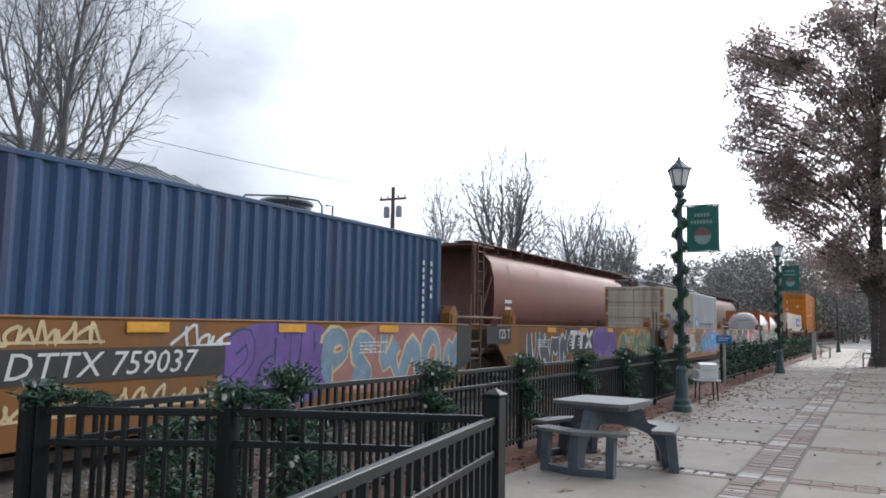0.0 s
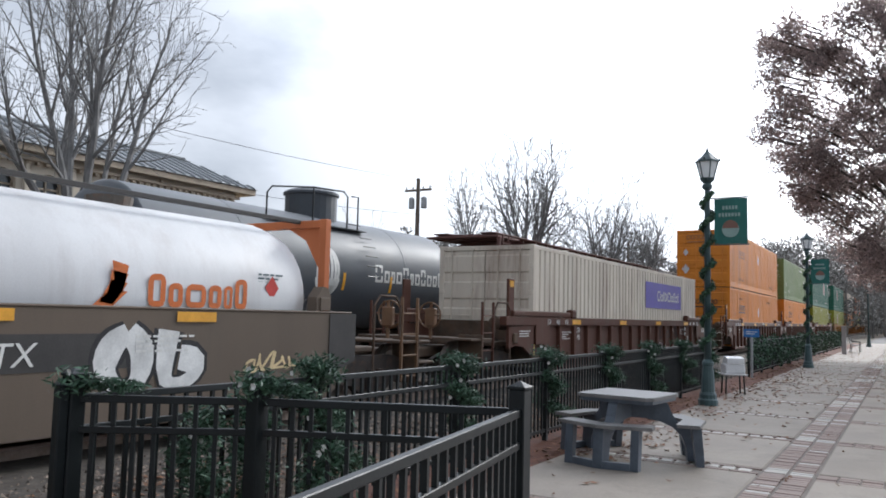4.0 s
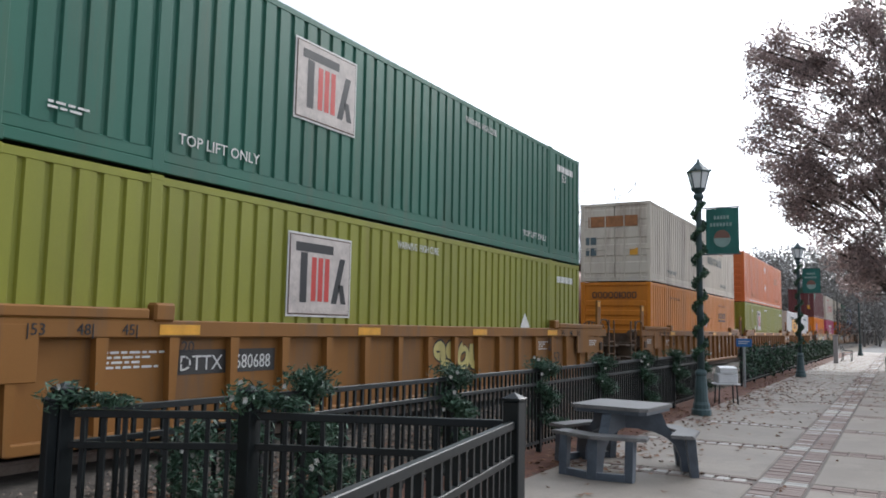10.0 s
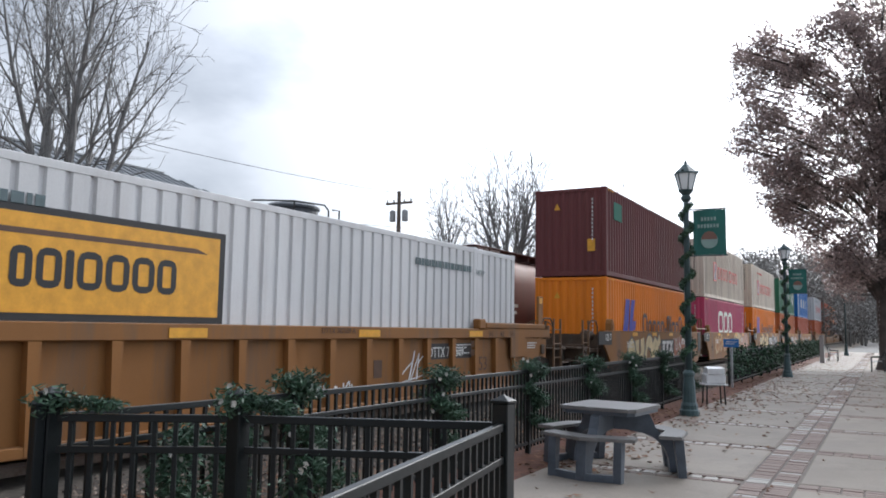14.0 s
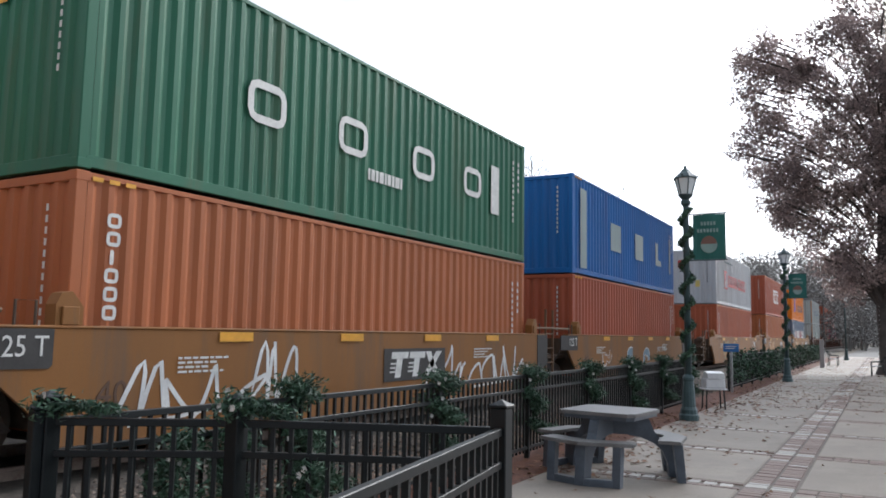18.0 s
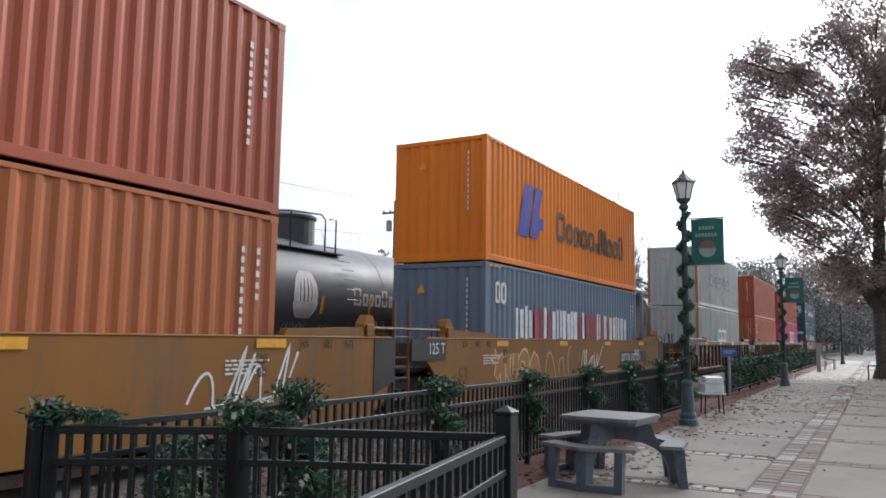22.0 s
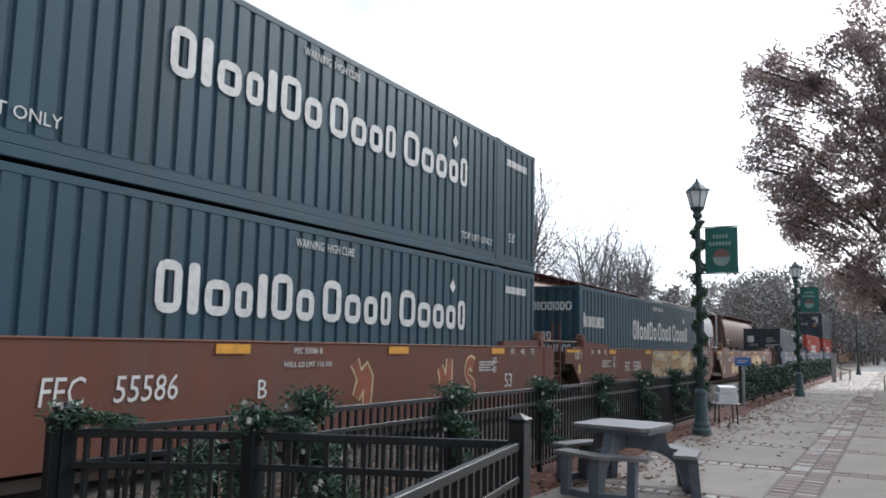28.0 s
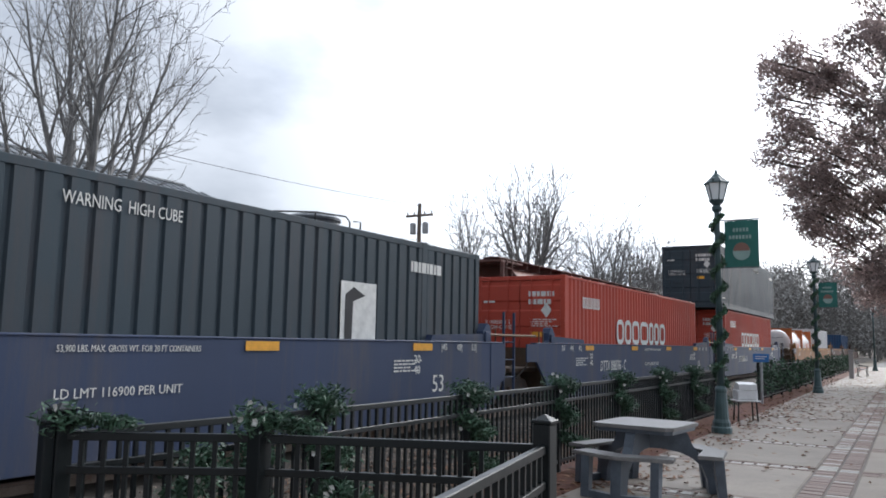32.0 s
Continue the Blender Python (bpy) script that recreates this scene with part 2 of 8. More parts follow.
SPRAY = {k: mat("spray_paint", c, 0.6, var=0.2, scale=3, dirt=GRIME, dirt_amount=0.08, bump=0) for k, c in {
    "purple": (0.16, 0.09, 0.30), "slate": (0.20, 0.29, 0.36), "white": (0.66, 0.66, 0.64), "black": (0.02, 0.02, 0.022),
    "blue": (0.03, 0.27, 0.60), "teal": (0.10, 0.42, 0.42), "grey": (0.34, 0.31, 0.31), "red": (0.36, 0.05, 0.06),
    "green": (0.13, 0.28, 0.15), "yellow": (0.55, 0.46, 0.16), "cream": (0.60, 0.47, 0.26), "tan": (0.36, 0.16, 0.05),
    "orange": (0.46, 0.20, 0.06), "pink": (0.36, 0.17, 0.14), "lime": (0.38, 0.42, 0.16), "navy": (0.04, 0.06, 0.14), "brick": (0.27, 0.08, 0.04), "ash": (0.10, 0.10, 0.105), "dusk": (0.030, 0.034, 0.062), "lilac": (0.20, 0.14, 0.34), "moss": (0.17, 0.22, 0.15), "blush": (0.42, 0.27, 0.21), "ochre": (0.42, 0.27, 0.12), "sand": (0.46, 0.35, 0.20)}.items()}

BLACK_METAL = mat("black_powder_coat", (0.007, 0.010, 0.011), 0.42, var=0.25, scale=5, spec=0.32, bump=0.05)
LAMP_METAL = mat("dark_green_cast_iron", (0.042, 0.075, 0.078), 0.45, var=0.2, scale=6, bump=0.08, glare_sheen=0.3)
LAMP_GLASS = mat("frosted_lamp_glass", (0.78, 0.80, 0.80), 0.25, var=0.04, scale=5, bump=0)
TABLE_DARK = mat("charcoal_composite", (0.068, 0.082, 0.102), 0.5, var=0.2, scale=7, bump=0.1, glare_sheen=0.3)
TABLE_TOP = mat("grey_composite_boards", (0.15, 0.145, 0.14), 0.5, var=0.18, scale=6, bump=0.12)
CONCRETE = mat("damp_concrete", (0.285, 0.246, 0.206), 0.62, var=0.16, scale=0.8, fine=30, dirt=(0.17, 0.15, 0.13), dirt_amount=0.3, piece=0.10, bump=0.12, spec=0.20)
BRICK = mat("red_brick_paver", (0.235, 0.172, 0.145), 0.62, var=0.18, scale=3, fine=50, dirt=(0.16, 0.12, 0.10), dirt_amount=0.25, piece=0.12, bump=0.2)
STONE = mat("pale_stone_paver", (0.37, 0.34, 0.30), 0.45, var=0.15, scale=4, fine=50, dirt=(0.25, 0.20, 0.17), dirt_amount=0.25, piece=0.16, bump=0.15)
MORTAR = mat("paving_bed", (0.16, 0.135, 0.115), 0.8, var=0.2, scale=3, bump=0.2)
MULCH = mat("red_mulch", (0.13, 0.055, 0.035), 0.85, var=0.35, scale=8, fine=90, bump=0.5, bump_scale=60)
EARTH = mat("leaf_strewn_earth", (0.12, 0.10, 0.075), 0.9, var=0.35, scale=0.6, fine=18, dirt=(0.16, 0.10, 0.05), dirt_amount=0.3, bump=0.4, bump_scale=20)
BALLAST = mat("track_ballast", (0.07, 0.06, 0.05), 0.85, var=0.4, scale=9, fine=45, bump=0.9, bump_scale=22)
STONES = mat("ballast_stone", (0.15, 0.12, 0.095), 0.8, var=0.2, scale=6, island=0.85, bump=0.2)
TIE = mat("creosoted_timber", (0.055, 0.042, 0.034), 0.85, var=0.3, scale=5, piece=0.3, bump=0.3)
LEAF_DRY = mat("dry_leaf", (0.17, 0.085, 0.045), 0.7, var=0.2, scale=5, island=0.5, bump=0)
# russet lifted towards pale grey: glare around the crown is put into the colour
LEAF_TREE = leaf_mat("autumn_leaf", (0.33, 0.26, 0.245), 0.70)
LEAF_GARLAND = mat("garland_needles", (0.040, 0.086, 0.050), 0.6, var=0.25, scale=4, island=0.5, bump=0, glare_sheen=0.04)
# base colour lightened and greyed to imitate distance haze
LEAF_WOODS = mat("far_woods", (0.20, 0.19, 0.175), 0.9, var=0.35, scale=0.15, fine=3, bump=0, glare_sheen=0.4)
BARK = mat("grey_bark", (0.21, 0.205, 0.20), 0.85, var=0.25, scale=3, fine=30, bump=0.4, bump_scale=18)
BARK_DARK = mat("dark_bark", (0.085, 0.075, 0.068), 0.85, var=0.25, scale=3, fine=30, bump=0.3)
BRUSH = mat("dry_brush", (0.115, 0.075, 0.05), 0.9, var=0.25, scale=1.5, island=0.4, bump=0)
WOODPOLE = mat("weathered_pole", (0.15, 0.12, 0.10), 0.85, var=0.2, scale=3, bump=0.2)
TANK = mat("black_tank_paint", (0.056, 0.064, 0.074), 0.5, var=0.18, scale=0.7, fine=25, dirt=(0.10, 0.09, 0.08), dirt_amount=0.2, bump=0.04, glare_sheen=0.3)
HOPPER = paint((0.21, 0.075, 0.052), 0.25, 0.6, GRIME)
HOPPER_END = mat("dark_brown_end_paint", (0.12, 0.055, 0.045), 0.7, var=0.2, scale=2, dirt=GRIME, dirt_amount=0.3)
HOPPER_GREY = paint((0.38, 0.38, 0.38), 0.2, 0.6, GRIME)
STUCCO = mat("cream_stucco", (0.58, 0.52, 0.43), 0.85, var=0.08, scale=1.5, bump=0.15)
TRIM_TAN = mat("tan_trim", (0.42, 0.35, 0.27), 0.7, var=0.1, scale=3)
ROOF_METAL = mat("grey_seam_roof", (0.27, 0.285, 0.295), 0.42, 0.35, var=0.12, scale=1.2, bump=0.05)
DARK_GLASS = mat("dark_window_glass", (0.025, 0.03, 0.035), 0.08, var=0.1, scale=2, bump=0, spec=0.6)
BANNER = mat("green_banner_cloth", (0.03, 0.135, 0.115), 0.75, var=0.12, scale=3, bump=0.05)
BANNER_PALE = mat("banner_print_pale", (0.24, 0.34, 0.31), 0.75, var=0.1, scale=5, bump=0)
BANNER_RED = mat("banner_print_red", (0.20, 0.11, 0.085), 0.75, var=0.1, scale=5, bump=0)
BOX_WHITE = mat("white_enamel", (0.66, 0.66, 0.66), 0.4, var=0.08, scale=4, dirt=GRIME, dirt_amount=0.1, bump=0.03)
SIGN_BLUE = mat("blue_sign_face", (0.03, 0.14, 0.38), 0.4, var=0.06, scale=4, bump=0)
GALV = mat("galvanised_post", (0.34, 0.35, 0.36), 0.45, 0.6, var=0.12, scale=5, bump=0.05)
WIRE = mat("cable_black", (0.03, 0.03, 0.03), 0.7, var=0.1, bump=0)

# ---------------------------------------------------------------- mesh helpers
class Shape:
    """Vertices and faces that become one mesh."""

    def __init__(self):
        self.v, self.f = [], []

    def add(self, verts, faces):
        k = len(self.v)
        self.v += verts
        self.f += [tuple(i + k for i in f) for f in faces]
        return self

    def box(self, x0, x1, y0, y1, z0, z1):
        return self.add([(x, y, z) for x in (x0, x1) for y in (y0, y1) for z in (z0, z1)],
                        [(0, 1, 3, 2), (4, 6, 7, 5), (0, 4, 5, 1), (2, 3, 7, 6), (0, 2, 6, 4), (1, 5, 7, 3)])

    def cbox(self, x0, x1, y0, y1, z0, z1, c=0.01):
        """A box with chamfered edges."""
        lo, hi = (x0, y0, z0), (x1, y1, z1)
        verts, key = [], {}
        for s in range(8):
            sg = [(s >> a) & 1 for a in range(3)]
            for a in range(3):
                p = []
                for b in range(3):
                    edge = hi[b] if sg[b] else lo[b]
                    p.append(edge if b == a else edge + (-c if sg[b] else c))
                key[(s, a)] = len(verts)
                verts.append(tuple(p))
        faces = []
        for a in range(3):
            b, d = (a + 1) % 3, (a + 2) % 3
            for sa in (0, 1):
                q = [(sa << a) | (i << b) | (j << d) for i, j in ((0, 0), (1, 0), (1, 1), (0, 1))]
                f = [key[(s, a)] for s in q]
                faces.append(tuple(f if sa else f[::-1]))
            for i in (0, 1):
                for j in (0, 1):
                    s0 = (i << b) | (j << d)
                    s1 = s0 | (1 << a)
                    f = (key[(s0, b)], key[(s1, b)], key[(s1, d)], key[(s0, d)])
                    faces.append(f if (i ^ j) else f[::-1])
        for s in range(8):
            f = (key[(s, 0)], key[(s, 1)], key[(s, 2)])
            faces.append(f if bin(s).count("1") % 2 else f[::-1])
        return self.add(verts, faces)

    def prism(self, poly, a0, a1, axis="y"):
        """Extrudes a polygon. axis y: points are (x, z); x: (y, z); z: (x, y)."""
        def at(p, a):
            return {"y": (p[0], a, p[1]), "x": (a, p[0], p[1]), "z": (p[0], p[1], a)}[axis]
        n = len(poly)
        return self.add([at(p, a0) for p in poly] + [at(p, a1) for p in poly],
                        [tuple(range(n))[::-1], tuple(range(n, 2 * n))] + [(i, (i + 1) % n, n + (i + 1) % n, n + i) for i in range(n)])

    def tube(self, p0, p1, r0, r1=None, n=8, caps=True):
        p0, p1 = Vector(p0), Vector(p1)
        r1 = r0 if r1 is None else r1
        d = (p1 - p0).normalized()
        u = d.cross((0, 0, 1) if abs(d.z) < 0.9 else (1, 0, 0)).normalized()
        w = d.cross(u)
        ring = [(u * math.cos(2 * math.pi * i / n) + w * math.sin(2 * math.pi * i / n)) for i in range(n)]
        faces = [(i, (i + 1) % n, n + (i + 1) % n, n + i) for i in range(n)]
        if caps:
            faces += [tuple(range(n))[::-1], tuple(range(n, 2 * n))]
        return self.add([tuple(p0 + q * r0) for q in ring] + [tuple(p1 + q * r1) for q in ring], faces)

    def pipe(self, points, r, n=6):
        """One bent tube through the points."""
        pts = [Vector(p) for p in points]
        verts, faces, u = [], [], None
        for i, p in enumerate(pts):
            a, b = pts[max(0, i - 1)], pts[min(len(pts) - 1, i + 1)]
            d = (b - a).normalized()
            if u is None:
                u = d.cross((0, 0, 1) if abs(d.z) < 0.9 else (1, 0, 0)).normalized()
            u = (u - d * u.dot(d)).normalized()
            w = d.cross(u)
            verts += [tuple(p + (u * math.cos(2 * math.pi * k / n) + w * math.sin(2 * math.pi * k / n)) * r) for k in range(n)]
        for i in range(len(pts) - 1):
            faces += [(i * n + k, i * n + (k + 1) % n, (i + 1) * n + (k + 1) % n, (i + 1) * n + k) for k in range(n)]
        faces += [tuple(range(n))[::-1], tuple(range((len(pts) - 1) * n, len(pts) * n))]
        return self.add(verts, faces)

    def lathe(self, profile, n=16, x=0.0, y=0.0, axis="z"):
        """Turns (radius, height) points round an axis."""
        verts = []
        for r, h in profile:
            for i in range(n):
                a = 2 * math.pi * i / n
                c, s = r * math.cos(a), r * math.sin(a)
                verts.append((x + c, y + s, h) if axis == "z" else ((x + c, h, y + s) if axis == "y" else (h, x + c, y + s)))
        m = len(profile)
        faces = [(j * n + i, j * n + (i + 1) % n, (j + 1) * n + (i + 1) % n, (j + 1) * n + i) for j in range(m - 1) for i in range(n)]
        faces += [tuple(range(n))[::-1], tuple(range((m - 1) * n, m * n))]
        return self.add(verts, faces)


def mesh_of(name, shape, material, smooth=False):
    me = bpy.data.meshes.new(name)
    me.from_pydata(shape.v, [], shape.f)
    if smooth:
        me.polygons.foreach_set("use_smooth", [True] * len(me.polygons))
    me.materials.append(material)
    me.validate()
    bm = bmesh.new()
    bm.from_mesh(me)
    bmesh.ops.recalc_face_normals(bm, faces=bm.faces)
    bm.to_mesh(me)
    bm.free()
    return me


def part(name, shape, material, parent=None, label="", smooth=False, kind=""):
    """Links a shape as one mesh object under a thing or a part."""
    data = shape if isinstance(shape, bpy.types.Mesh) else mesh_of(name, shape, material, smooth)
    ob = new(name, data)
    ob.parent = parent
    return tagged(ob, label, kind=kind)


def again(name, data, parent, m, label=""):
    """Another object on the same mesh, at a pose in its parent's space."""
    ob = new(name, data)
    ob.parent = parent
    ob.matrix_basis = m
    return tagged(ob, label)


def thing(name, m, label, category, group="", kind=""):
    ob = new(name)
    ob.empty_display_size = 0.2
    ob.matrix_world = m
    return tagged(ob, label, category, group, kind)


ON_SIDE = Matrix(((0, 0, 1, 0), (1, 0, 0, 0), (0, 1, 0, 0), (0, 0, 0, 1)))     # reads along +Y, faces +X
ON_END = Matrix(((1, 0, 0, 0), (0, 0, -1, 0), (0, 1, 0, 0), (0, 0, 0, 1)))     # reads along +X, faces -Y
text_cache = {}


def lettering(words, size, material, parent, place, facing=ON_SIDE, shear=0.0, name="lettering", width=1.0):
    """Stencilled words; place is their lower left corner in the parent's space."""
    key = (words, size, material.name_full, shear, width)
    if key not in text_cache:
        c = bpy.data.curves.new("lettering", "FONT")
        c.body, c.size, c.shear, c.resolution_u, c.extrude = words, size, shear, 2, 0.002
        c.space_line = 0.9
        ob = bpy.data.objects.new("lettering", c)
        scene.collection.objects.link(ob)
        me = bpy.data.meshes.new_from_object(ob.evaluated_get(bpy.context.evaluated_depsgraph_get()))
        bpy.data.objects.remove(ob)
        me.transform(Matrix.Diagonal((width, 1, 1, 1)))
        me.materials.clear()
        me.materials.append(material)
        text_cache[key] = me
    return again(name, text_cache[key], parent, Matrix.Translation(place) @ facing)


def flat_panel(name, parent, material, y0, y1, z0, z1, x, thick=0.004, facing="side"):
    s = Shape()
    if facing == "side":
        s.box(x, x + thick, y0, y1, z0, z1)
    else:
        s.box(y0, y1, x - thick, x, z0, z1)
    return part(name, s, material, parent)


def word_blocks(widths, height, material, parent, place, facing=ON_SIDE, gap=0.09, lean=0.0, name="wordmark", caps=None, span=None, stroke=0.19):
    """A wordmark as plain rounded rings and bars, one for each letter. widths in letter heights; span: the whole length."""
    total = sum(widths) + gap * (len(widths) - 1)
    k = (span / (total * height)) if span else 1.0
    x = 0.0
    turn = facing.to_3x3()
    for i, w in enumerate(widths):
        h, ww = height * (caps[i] if caps else 1.0), w * height * k
        st = min(stroke * height, 0.34 * ww)
        def rounded(d, c):
            return [(c, d), (ww - c, d), (ww - d - (c - d) * 0.3, d + (c - d) * 0.3), (ww - d, c), (ww - d, h - c), (ww - d - (c - d) * 0.3, h - d - (c - d) * 0.3), (ww - c, h - d), (c, h - d), (d + (c - d) * 0.3, h - d - (c - d) * 0.3), (d, h - c), (d, c), (d + (c - d) * 0.3, d + (c - d) * 0.3)]
        c = min(0.34 * ww, 0.30 * h)
        bar = ww < 0.36 * height or h < 0.45 * height
        pts = rounded(0, min(c, 0.12 * h) if bar else c)
        faces = [tuple(range(12))]
        if not bar:
            pts += rounded(st, max(c, st * 1.15))
            faces = [(j, (j + 1) % 12, 12 + (j + 1) % 12, 12 + j) for j in range(12)]
        s = Shape().add([tuple(turn @ Vector((x + a + lean * b, b, 0)) + Vector(place)) for a, b in pts], faces)
        part(name, s, material, parent)
        x += ww + gap * height * k


def blob(rng, cx, cy, rx, ry, n=18, rough=0.28):
    """A lumpy closed outline."""
    ph = [rng.uniform(0, 6.28) for _ in range(3)]
    out = []
    for i in range(n):
        a = 2 * math.pi * i / n
        k = 1 + rough * (0.5 * math.sin(2 * a + ph[0]) + 0.35 * math.sin(3 * a + ph[1]) + 0.3 * math.sin(5 * a + ph[2]))
        e = 0.65
        out.append((cx + rx * k * math.copysign(abs(math.cos(a)) ** e, math.cos(a)), cy + ry * k * math.copysign(abs(math.sin(a)) ** e, math.sin(a))))
    return out


def fan(shape, outline, x):
    cy = sum(p[0] for p in outline) / len(outline)
    cz = sum(p[1] for p in outline) / len(outline)
    n = len(outline)
    shape.add([(x, cy, cz)] + [(x, p[0], p[1]) for p in outline], [(0, 1 + i, 1 + (i + 1) % n) for i in range(n)])


def ribbon(shape, points, w, x):
    """One connected strip along a line."""
    v = []
    for i, (py, pz) in enumerate(points):
        a, b = points[max(0, i - 1)], points[min(len(points) - 1, i + 1)]
        dy, dz = b[0] - a[0], b[1] - a[1]
        k = math.hypot(dy, dz) or 1
        oy, oz = -dz / k * w / 2, dy / k * w / 2
        v += [(x + 0.00001 * i, py + oy, pz + oz), (x + 0.00001 * i, py - oy, pz - oz)]
    shape.add(v, [(2 * i, 2 * i + 1, 2 * i + 3, 2 * i + 2) for i in range(len(points) - 1)])


def graffiti(parent, y0, y1, z0, z1, x, cols, seed, letters=5, back=None, halo=None):
    """Sprayed bulging forms: background, outline and fill, nothing that can be read."""
    rng = random.Random(seed)
    if back:
        b = Shape()
        fan(b, blob(rng, (y0 + y1) / 2, (z0 + z1) / 2, (y1 - y0) / 2 + 0.1, (z1 - z0) / 2 + 0.04, 30, 0.07), x + 0.001)
        part("graffiti_background", b, SPRAY[back], parent)
    forms = [[(0.15, 0.05), (0.12, 0.95), (0.75, 0.9), (0.8, 0.55), (0.35, 0.45)], [(0.08, 0.0), (0.45, 1.0), (0.9, 0.05)],
             [(0.9, 0.85), (0.35, 0.98), (0.15, 0.65), (0.8, 0.4), (0.55, 0.05), (0.05, 0.15)], [(0.12, 1.0), (0.15, 0.15), (0.6, 0.05), (0.88, 0.4), (0.85, 1.0)],
             [(0.1, 0.0), (0.3, 1.0), (0.5, 0.35), (0.75, 0.95), (0.92, 0.0)], [(0.5, 0.95), (0.12, 0.7), (0.2, 0.2), (0.6, 0.05), (0.88, 0.35), (0.8, 0.8), (0.5, 0.95)],
             [(0.15, 1.0), (0.2, 0.0), (0.85, 0.95), (0.5, 0.5), (0.95, 0.0)]]
    w, h = (y1 - y0) / letters, z1 - z0
    fat = min(0.40 * h, 0.40 * w)
    layers = [("graffiti_outline", fat * 1.28, cols[0], 0.0022), ("graffiti_fill", fat * 0.92, cols[1], 0.0042)]
    if halo:
        layers.insert(0, ("graffiti_halo", fat * 1.55, halo, 0.0014))
    order = [rng.randrange(len(forms)) for _ in range(letters)]
    paths = []
    for i, f in enumerate(order):
        lift, lean = rng.uniform(-0.06, 0.06), rng.uniform(-0.1, 0.18)
        flip, over = rng.random() < 0.5, rng.random() < 0.5
        form = [(1 - a if flip else a, 1 - b if over else b) for a, b in forms[f]]
        pts = [(y0 + w * (i + 0.02 + 0.96 * (a + lean * b + rng.uniform(-0.07, 0.07))), z0 + fat * 0.5 + (h - fat) * min(1.0, max(0.0, b + lift + rng.uniform(-0.06, 0.06)))) for a, b in form]
        fine = []
        for p, q in zip(pts, pts[1:]):
            fine += [(p[0] + (q[0] - p[0]) * u, p[1] + (q[1] - p[1]) * u) for u in (0.0, 0.33, 0.67)]
        fine.append(pts[-1])
        for _ in range(2):
            fine = [fine[0]] + [((a[0] + 2 * b[0] + c[0]) / 4, (a[1] + 2 * b[1] + c[1]) / 4) for a, b, c in zip(fine, fine[1:], fine[2:])] + [fine[-1]]
        paths.append(fine)
    for name, wide, col, dx in layers:
        for i, fine in enumerate(paths):
            s, left, right = Shape(), [], []
            for k, p in enumerate(fine):
                a, b = fine[max(0, k - 1)], fine[min(len(fine) - 1, k + 1)]
                dy, dz = b[0] - a[0], b[1] - a[1]
                m = math.hypot(dy, dz) or 1
                ww = wide * (0.85 + 0.3 * math.sin(k * 0.55 + i * 2.1)) / 2
                left.append((p[0] - dz / m * ww, p[1] + dy / m * ww))
                right.append((p[0] + dz / m * ww, p[1] - dy / m * ww))
            v = [q for k in range(len(fine)) for q in ((x + dx + 0.0003 * (i % 3) + 0.00003 * k, *left[k]), (x + dx + 0.0003 * (i % 3) + 0.00003 * k, *right[k]))]
            s.add(v, [(2 * k, 2 * k + 1, 2 * k + 3, 2 * k + 2) for k in range(len(fine) - 1)])
            part(name, s, SPRAY[col], parent)


def scrawl(parent, y0, y1, z0, z1, x, col, seed, w=0.028):
    """A sprayed tag: one looping line."""
    rng = random.Random(seed)
    s = Shape()
    h = z1 - z0
    n = max(3, round((y1 - y0) / (h * 0.62)))
    adv = (y1 - y0) / n
    pts = []
    for i in range(n):
        tall, loop, ph, lean = rng.uniform(0.45, 1.0), rng.uniform(0.15, 0.5), rng.uniform(0, 6.28), rng.uniform(-0.1, 0.3)
        kind = rng.choice((1, 1, 2, 3))
        for q in range(12):
            u = q / 12
            zz = 0.5 - 0.5 * math.cos(2 * math.pi * u * kind * 0.5 + ph * 0.15)
            pts.append((y0 + adv * (i + u + loop * math.sin(2 * math.pi * u + ph) * 0.6) + lean * zz * h, z0 + h * zz * tall))
    ribbon(s, pts, w, x + 0.004)
    ribbon(s, [(y0 + (y1 - y0) * 0.1, z0 - 0.02), (y0 + (y1 - y0) * 0.55, z0 + 0.02), (y1 + 0.06, z0 + h * 0.12)], w * 0.8, x + 0.004)
    part("graffiti_tag", s, SPRAY[col], parent)


def mark_bars(parent, x, y, z, h, span):
    """A reporting mark as three leaning bar shapes with speed lines across the first two."""
    w = span / 3
    for i in range(3):
        s = Shape()
        y0 = y + i * w
        def bar(a, b, c, d, q):
            s.add([(x, y0 + a * w + 0.2 * c * h, z + c * h), (x, y0 + b * w + 0.2 * c * h, z + c * h), (x, y0 + (b + q) * w + 0.2 * d * h, z + d * h), (x, y0 + (a + q) * w + 0.2 * d * h, z + d * h)], [(0, 1, 2, 3)])
        if i < 2:
            bar(0.0, 0.92, 0.74, 1.0, 0)
            bar(0.30, 0.62, 0.0, 0.735, 0)
            for j in range(3):
                bar(0.0, 0.28, 0.2 + j * 0.16, 0.26 + j * 0.16, 0)
        else:
            bar(-0.05, 0.28, 0.0, 0.5, 0.30)
            bar(0.62, 0.98, 0.0, 0.5, -0.37)
            bar(0.25, 0.61, 0.504, 1.0, 0.34)
            bar(0.24, 0.56, 0.504, 1.0, -0.30)
        part("wordmark", s, LETTER_W, parent)


